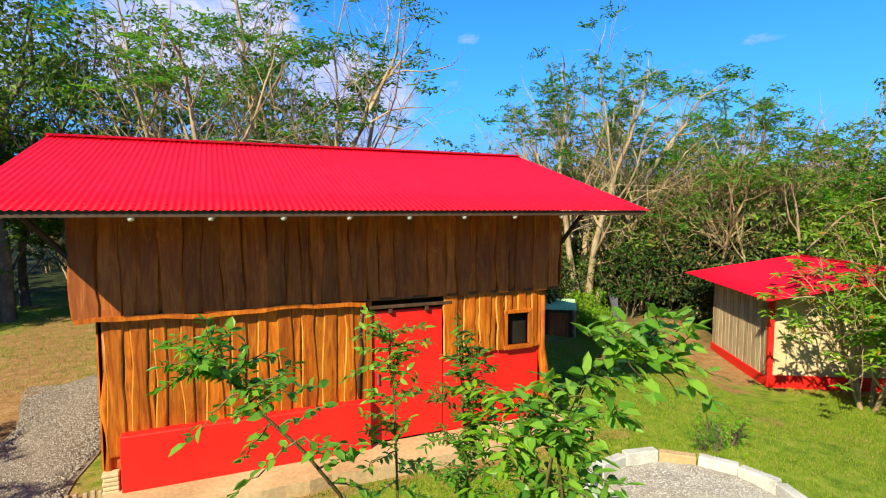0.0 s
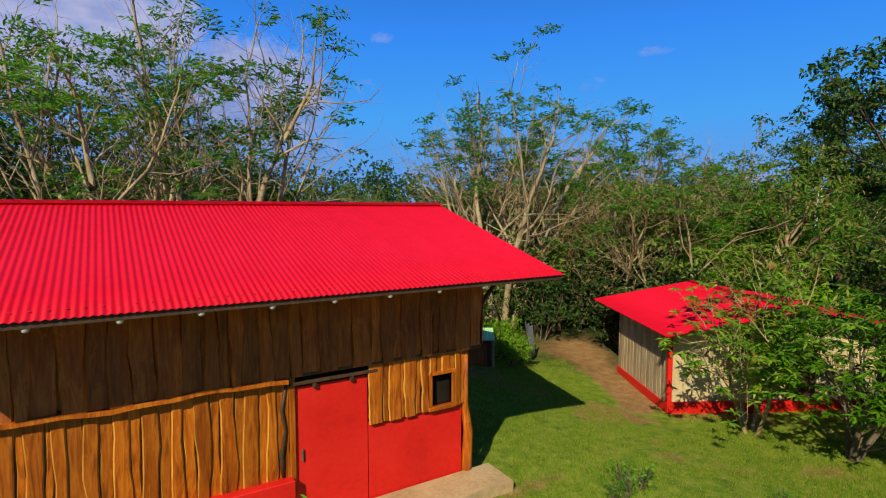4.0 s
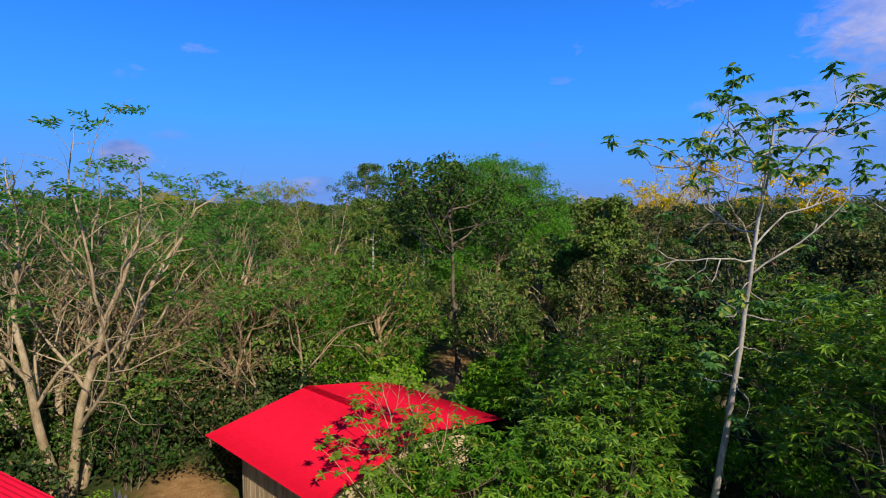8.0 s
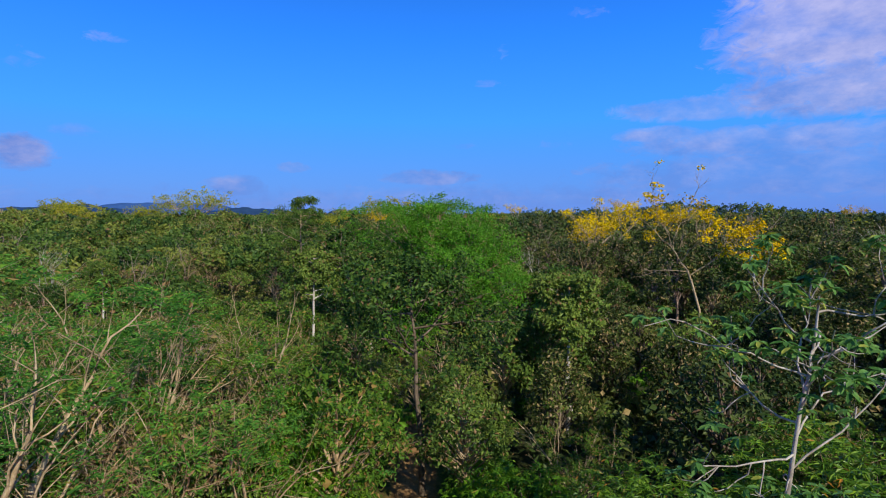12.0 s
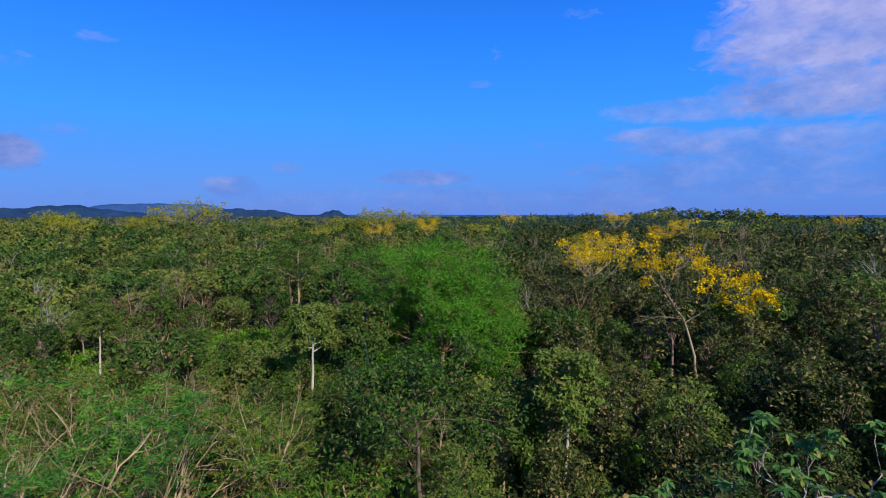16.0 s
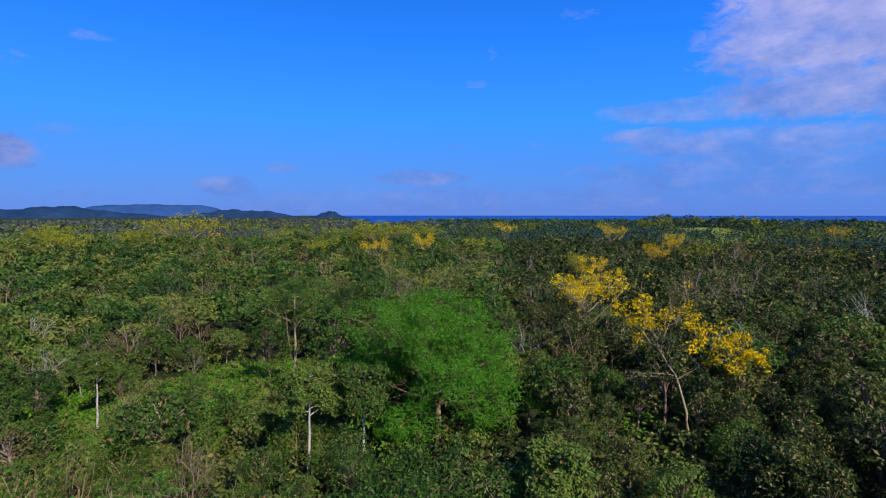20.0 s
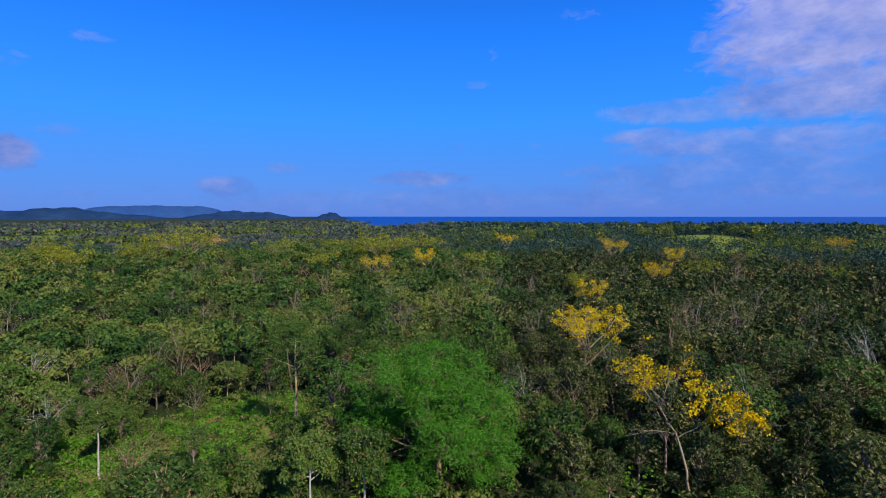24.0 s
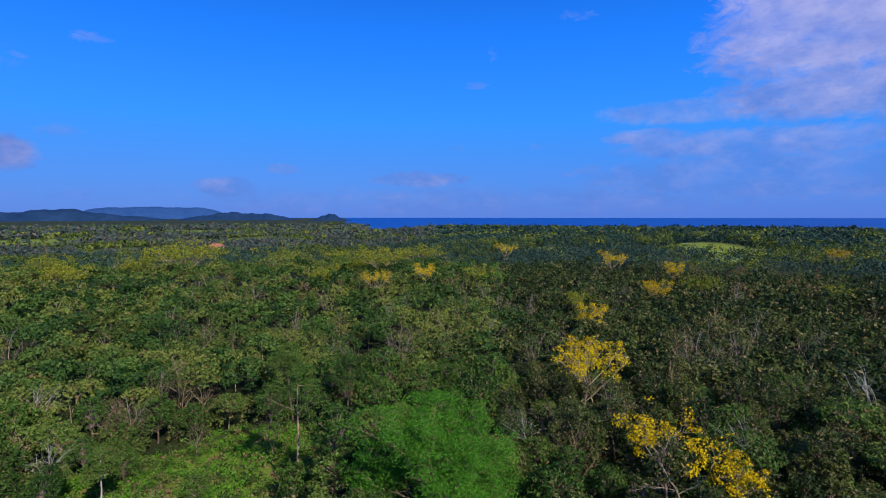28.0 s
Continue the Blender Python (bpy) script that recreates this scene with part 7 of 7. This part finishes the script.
crowns([p for p, q in zip(far, pick) if 0.64 <= q < 0.99], 5, 6, s4, r4, h4, M_OLIVE_FAR, "far_woods", "olive forest far off towards the sea", 0.5)
crowns([p for p, q in zip(far, pick) if q >= 0.99], 4, 6, s4, lambda p: p[:, 2] * 0.009, h4, M_OCHRE, "far_woods", "yellow trees far off on the plain", 0.6)
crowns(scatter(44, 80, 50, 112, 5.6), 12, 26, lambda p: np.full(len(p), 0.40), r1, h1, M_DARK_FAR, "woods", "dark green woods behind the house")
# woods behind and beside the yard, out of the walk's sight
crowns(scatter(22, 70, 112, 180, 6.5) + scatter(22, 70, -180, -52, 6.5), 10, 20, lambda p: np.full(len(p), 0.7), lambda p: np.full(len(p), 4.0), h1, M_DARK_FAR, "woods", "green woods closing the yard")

# undergrowth -------------------------------------------------------------
BUSH = [bush(701, 1.5, 1.0, M_SHRUB, 12, 0.13), bush(702, 2.2, 1.2, M_DARK, 14, 0.14), bush(703, 1.1, 0.8, M_BRIGHT, 12, 0.11), bush(704, 2.6, 1.3, M_OLIVE, 12, 0.15)]
edge = [(10.9, 13.4, 0, 0.7), (11.4, 14.6, 0, 0.9), (8.2, 15, 1, 0.9), (6.8, 16.6, 3, 1), (4.5, 17.3, 1, 1.1), (2, 17, 3, 1), (-0.6, 17.4, 1, 1), (19.6, 6.6, 2, 1.5), (20.8, 8.6, 2, 1.3), (21.9, 5.5, 0, 1.6), (22.7, 11.6, 0, 1.2), (27.6, 10.6, 2, 1.3), (28.8, 6.3, 2, 1.4), (25.2, 5.2, 0, 1.4), (17.9, -1.6, 2, 1.5), (20.4, -1.8, 2, 1.6), (16.4, -3.2, 0, 1.2), (10.2, 18.6, 3, 1.6)]
for k in range(18):
    edge.append((rng.uniform(12.5, 25.0), rng.uniform(15.5, 22.0), int(rng.choice([1, 3])), rng.uniform(1.2, 1.7)))
for x, y, v, s in edge:
    plant("shrub", BUSH[v], x, y, s, rng.uniform(0, 360), "low leafy green shrub at the edge of the yard", "shrub", "low shrubs")
for x, y, d, b in scatter(16, 34, -50, 108, 3.4)[::2]:
    v = int(rng.integers(0, 4))
    plant("shrub", BUSH[v], x, y, rng.uniform(0.7, 1.3), rng.uniform(0, 360), "low leafy green shrub under the trees", "shrub", "low shrubs")
TAKEN[:] = [(15.8, 8.8, 5.5), (15.3, -1.5, 2.5)]
under = scatter(20, 100, -50, 60, 3.0)
share = rng.uniform(size=len(under))
for lo, hi, mat, tall, label in ((0.0, 0.34, M_DEEP_FAR, 4.0, "dark green undergrowth between the trunks"), (0.34, 0.66, M_TEAK_FAR, 4.6, "dull green and brown undergrowth"),
                                 (0.66, 0.90, M_OLIVE_FAR, 3.8, "olive green undergrowth"), (0.90, 1.01, M_GLADE, 3.2, "light green creepers in the undergrowth")):
    crowns([p for p, q in zip(under, share) if lo <= q < hi], 8, 14, lambda p: np.full(len(p), 0.40), lambda p: np.full(len(p), 1.7), lambda p: np.full(len(p), tall), mat, "undergrowth", label, 0.42, 2)
gl = []
for cx, cy, rx, ry in GLADES[:4]:
    for k in range(int(rx * ry * 1.6)):
        a, q = rng.uniform(0, 6.28), math.sqrt(rng.uniform())
        gl.append((cx + rx * q * math.cos(a), cy + ry * q * math.sin(a), 70.0, 0.0))
share = rng.uniform(size=len(gl))
for lo, hi, mat, tall, label in ((0.0, 0.62, M_GLADE, 1.5, "lush bright grass and creepers in the glade"), (0.62, 0.84, M_DRY, 1.2, "dry straw-coloured grass in the glade"), (0.84, 1.01, M_OLIVE_FAR, 2.6, "low olive scrub in the glade")):
    crowns([p for p, q in zip(gl, share) if lo <= q < hi], 5, 14, lambda p: np.full(len(p), 0.30), lambda p: np.full(len(p), 1.3), lambda p: np.full(len(p), tall), mat, "tall_grass", label, 0.3)
for cx, cy, rx, ry in GLADES[1:3]:
    for k in range(int(rx * ry / 6)):
        a, q = rng.uniform(0, 6.28), math.sqrt(rng.uniform())
        plant("forest_tree", MID[int(rng.integers(0, 6))], cx + rx * q * math.cos(a), cy + ry * q * math.sin(a), rng.uniform(0.32, 0.62), rng.uniform(0, 360), "small round-headed tree standing in the grassy glade", "tree", "small glade trees")


# young plants close in front of the house ---------------------------------
def sapling(seed, stem, arms, mat, leaf_len, leaf_w, n):
    """A thin bent stem with arms of paired leaves."""
    rng = np.random.default_rng(seed)
    stem = np.array(stem, float)
    limbs = [(stem, np.linspace(0.009, 0.004, len(stem)), 0)]
    at, way = [], []
    for f, dx, dy, dz, length in arms:
        i = f * (len(stem) - 1)
        a = int(min(i, len(stem) - 2))
        q = stem[a] + (stem[a + 1] - stem[a]) * (i - a)
        w = unit(np.array([dx, dy, dz], float))
        t = np.linspace(0, 1, 6)[:, None]
        pts = q + w * length * t - UP * 0.22 * length * t * t + rng.normal(0, 0.008, (6, 3))
        limbs.append((pts, np.linspace(0.0045, 0.002, 6), 2))
        s = unit(np.cross(w, UP))
        for k in range(n):
            u = (k + 0.7) / n
            p = q + w * length * u - UP * 0.22 * length * u * u
            for sg in (-1, 1):
                at.append(p)
                way.append(s * sg + w * 0.5 + rng.normal(0, 0.22, 3) - UP * 0.25)
        at.append(pts[-1])
        way.append(w)
    v, f = leaf_quads(rng, np.array(at), np.array(way), leaf_len * rng.uniform(0.65, 1.15, len(at)), leaf_w * rng.uniform(0.8, 1.1, len(at)), 0.14, np.broadcast_to(UP, (len(at), 3)), 0.45, True)
    return limbs_mesh("stem", limbs, M_SAPLING_STEM, (6, 4, 4, 3, 3)), mesh_np("crown", v, f, mat)


def arms_round(rng, n, f0, f1, length, a0, a1, depth=0.6):
    """Arms spread between two angles (0 along the house front, 90 up), some towards it and some away."""
    out = []
    for k in range(n):
        a, d = radians(rng.uniform(a0, a1)), rng.normal(0, depth)
        c = math.cos(a)
        out.append((f0 + (f1 - f0) * (k + 0.5) / n, 0.92 * c + 0.39 * d, -0.39 * c + 0.92 * d, math.sin(a), length * rng.uniform(0.6, 1.15)))
    return out


sr = np.random.default_rng(31)
# bent sapling: dark rounded leaves below, fresh feathery shoots on top
BENT = [(0.50, 1.98, 0.0), (0.50, 1.98, 2.41), (0.42, 2.02, 2.58), (0.30, 2.09, 2.74), (0.14, 2.17, 2.90), (0.04, 2.23, 3.02), (-0.04, 2.26, 3.06)]
bent = thing("sapling", pose(0, 0, 0.02), "thin bent sapling with dark rounded leaves and fresh feathery shoots", "sapling", "saplings before the house")
low = sapling(801, BENT, arms_round(sr, 15, 0.62, 0.97, 0.23, 25, 130) + arms_round(sr, 6, 0.30, 0.62, 0.22, -40, 70) + arms_round(sr, 4, 0.5, 0.8, 0.26, 190, 235), M_YOUNG, 0.066, 0.034, 5)
put("stem", low[0], bent)
put("crown", low[1], bent, label="dark green rounded leaves")
shoot = sapling(802, BENT, arms_round(sr, 9, 0.84, 1.0, 0.26, 95, 190, 0.4), M_FRESH, 0.062, 0.017, 11)
put("twig", shoot[0], bent)
put("shoot", shoot[1], bent, label="light green feathery shoots")
SAP = [sapling(803, [(0.90, 2.74, 0.0), (0.90, 2.74, 1.85), (0.90, 2.77, 2.29), (0.90, 2.80, 2.61), (0.88, 2.83, 2.86), (0.90, 2.83, 3.02)], arms_round(sr, 34, 0.32, 1.0, 0.22, -10, 190), M_YOUNG, 0.062, 0.024, 7),
       sapling(804, [(1.21, 2.45, 0.0), (1.21, 2.45, 1.98), (1.19, 2.47, 2.32), (1.17, 2.48, 2.66), (1.16, 2.5, 2.96)], arms_round(sr, 58, 0.28, 1.0, 0.22, -10, 190), M_YOUNG, 0.055, 0.016, 11),
       sapling(805, [(1.29, 2.05, 0.0), (1.29, 2.05, 2.1), (1.29, 2.08, 2.4), (1.33, 2.08, 2.64), (1.31, 2.11, 2.82)], arms_round(sr, 40, 0.2, 1.0, 0.30, -20, 200), M_SHRUB, 0.088, 0.028, 6),
       sapling(806, [(1.40, 1.86, 0.0), (1.38, 1.85, 2.1), (1.36, 1.86, 2.4), (1.34, 1.88, 2.62), (1.30, 1.89, 2.74)], arms_round(sr, 30, 0.2, 1.0, 0.30, -20, 200), M_YOUNG, 0.095, 0.036, 5),
       sapling(807, [(1.21, 1.92, 0.0), (1.24, 1.9, 2.24), (1.32, 1.88, 2.67), (1.43, 1.84, 2.93), (1.55, 1.8, 3.10), (1.70, 1.75, 3.10), (1.82, 1.7, 2.98)], arms_round(sr, 40, 0.32, 1.0, 0.24, -60, 150, 0.5), M_YOUNG, 0.10, 0.046, 3)]
LAB = ("upright sapling with paired green leaves before the red door", "bushy sapling with fine feathery leaves", "leafy green bush with narrow leaves", "young plant with broad drooping leaves", "arching young plant with large mid-green leaves")
for a, l in zip(SAP, LAB):
    e = thing("sapling", pose(0, 0, 0.02), l, "sapling", "saplings before the house")
    put("stem", a[0], e)
    put("crown", a[1], e)


def palm(seed):
    """A clump of arching feather fronds on thin canes."""
    rng = np.random.default_rng(seed)
    limbs, at, way = [], [], []
    for k in range(15):
        a, up = k * 2.4, rng.uniform(0.9, 2.2)
        t = np.linspace(0, 1, 9)[:, None]
        d = np.array([math.cos(a), math.sin(a), 0])
        rib = d * (0.1 + 1.5 * t) + UP * (up * 1.5 * t - 1.15 * t * t)
        limbs.append((rib, np.linspace(0.016, 0.005, 9), 1))
        s = np.array([-math.sin(a), math.cos(a), 0])
        for u in np.linspace(0.3, 1, 22):
            c = d * (0.1 + 1.5 * u) + UP * (up * 1.5 * u - 1.15 * u * u)
            for g in (-1, 1):
                at.append(c)
                way.append(s * g + d * 0.55 - UP * 0.2)
    v, f = leaf_quads(rng, np.array(at), np.array(way), 0.42 * rng.uniform(0.7, 1.1, len(at)), 0.032, 0.15, np.broadcast_to(UP, (len(at), 3)), 0.3)
    return limbs_mesh("stem", limbs, M_SAPLING_STEM, (5, 5)), mesh_np("crown", v, f, M_SHRUB)


PALM = palm(841)
for x, y, sc, t in ((-5.1, 5.3, 1.0, 0), (-5.6, 6.9, 0.9, 70)):
    plant("feather_palm", PALM, x, y, sc, t, "clump of arching green feather palm beside the lane", "plant", "feather palms")


def banana(seed):
    """A clump of broad arching leaves on a short green stem."""
    rng = np.random.default_rng(seed)
    stem = limbs_mesh("stem", [(np.array([(0, 0, -0.1), (0.02, 0, 0.7), (0.03, 0.02, 1.3)]), np.array([0.10, 0.085, 0.06]), 0)], M_BARK_GREY, (9,))
    blades = []
    for k in range(8):
        a = k * 2.4
        n, L, W = 9, rng.uniform(1.3, 1.9), rng.uniform(0.34, 0.46)
        t = np.linspace(0, 1, n)
        up = rng.uniform(0.5, 1.0)
        d, s = np.array([math.cos(a), math.sin(a), 0]), np.array([-math.sin(a), math.cos(a), 0])
        mid = np.array([0.03, 0.02, 1.25]) + d * (L * t * 0.85)[:, None] + UP * (L * (up * t - 0.85 * t * t))[:, None]
        w = W / 2 * np.sin(np.pi * np.clip(0.06 + t * 0.94, 0, 1)) ** 0.55 * (t > 0.08) + 0.015
        l, r = mid + s * w[:, None] + UP * (0.35 * w)[:, None], mid - s * w[:, None] + UP * (0.35 * w)[:, None]
        v = np.concatenate([l, mid, r])
        i = np.arange(n - 1)
        blades.append((v, np.concatenate([np.stack([i, i + 1, n + i + 1, n + i], -1), np.stack([n + i, n + i + 1, 2 * n + i + 1, 2 * n + i], -1)])))
    return stem, mesh_np("crown", *joined(blades), M_FRESH, True)


BAN = banana(811)
for x, y, s, t in ((17.2, 3.9, 1.0, 0), (18.0, 2.6, 0.85, 120)):
    plant("banana_plant", BAN, x, y, s, t, "banana plant with broad arching green leaves", "plant", "banana plants")
VINE = [canopy_tree(821, 2.9, 1.3, M_SHRUB, M_BARK_GREY, 22, 90, 0.17, 0.6, 0.0, 0.5, 6, 0.34), canopy_tree(822, 2.6, 1.5, M_DEEP, M_BARK_GREY, 22, 80, 0.17, 0.5, 0.0, 0.6, 8, 0.36)]
for x, y, v, s in ((20.6, 9.6, 0, 1.0), (20.9, 6.0, 0, 0.9), (9.3, 15.0, 1, 0.9), (10.8, 16.4, 1, 1.0), (16.6, 15.9, 1, 1.1), (17.8, 13.8, 1, 1.0), (19.2, 12.4, 1, 1.1), (8.0, 16.4, 1, 1.0), (15.8, 13.2, 1, 0.7), (18.6, 15.4, 1, 1.2), (6.2, 17.6, 1, 1.0), (21.2, 13.8, 1, 1.2), (13.4, 19.2, 1, 1.2), (9.6, 17.6, 1, 1.2)):
    plant("dense_bush", VINE[v], x, y, s, 77 * x, "dense rounded dark green bush behind the buildings" if v else "vine-covered bright green bush by the trail", "bush", "dense bushes")
LIGHT = [canopy_tree(823, 6.4, 2.3, M_SHRUB, M_BARK_PALE, 30, 110, 0.17, 0.34, 0.05, 0.7, 4, 0.30), canopy_tree(824, 5.6, 2.0, M_SHRUB, M_TWIG, 28, 110, 0.16, 0.34, 0.05, 0.7, 4, 0.30)]
for x, y, v, s, t in ((20.4, 12.4, 0, 0.85, 0), (22.3, 11.2, 1, 0.95, 90), (23.6, 13.4, 0, 0.9, 200)):
    plant("leafy_tree", LIGHT[v], x, y, s, t, "light green leafy tree behind the shed", "tree", "light green trees behind the shed")
WEED = bush(831, 0.42, 0.3, M_FRESH, 2, 0.07, 0.4)
for x, y, s, t in ((6.95, 5.85, 0.75, 0), (9.33, 4.35, 0.6, 50), (7.45, 6.0, 1.15, 120), (8.6, 3.4, 0.5, 200)):
    plant("weed", WEED, x, y, s, t, "small leafy weed on the yard grass", "plant", "yard weeds")

# grass --------------------------------------------------------------------


def grass(n, x0, x1, y0, y1, tall, name, label):
    x, y = rng.uniform(x0, x1, n), rng.uniform(y0, y1, n)
    keep = (clearing(x, y) > 0.2) & ~((x > X0 + 0.9) & (x < 5.7) & (y > 6.9) & (y < 13.6)) & (np.hypot(x - 5.35, y - 4.62) > 1.36)
    keep &= ~((x < -1.6) & (x > -4.6) & (y < 13.2))
    d = np.abs((x - 12.8) * 0.88 - (y - 11.0) * 0.47)
    keep &= ~((d < 0.75) & (y > 7.5) & (x > 9.5))
    keep &= rng.uniform(size=n) < 0.35 + 0.65 * (np.sin(x * 1.7 + np.sin(y * 1.1) * 2) * np.cos(y * 1.9 + x * 0.6) > -0.35)
    x, y = x[keep], y[keep]
    at = np.stack([x, y, land_z(x, y) - 0.01], -1)
    way = rng.normal(0, 0.45, at.shape) + UP
    h = tall * rng.uniform(0.5, 1.4, len(x))
    v, f = leaf_quads(rng, at, way, h, 0.012, 0.1)
    tagged(new(name, mesh_np(name, v, f, M_GRASS)), label, "grass", kind="stuff")


grass(190000, -1.2, 13.5, 1.5, 13.5, 0.06, "grass", "short sunlit yard grass with worn patches")
grass(26000, -9, 1.5, 8, 24, 0.08, "grass", "thin dry grass beside the lane")
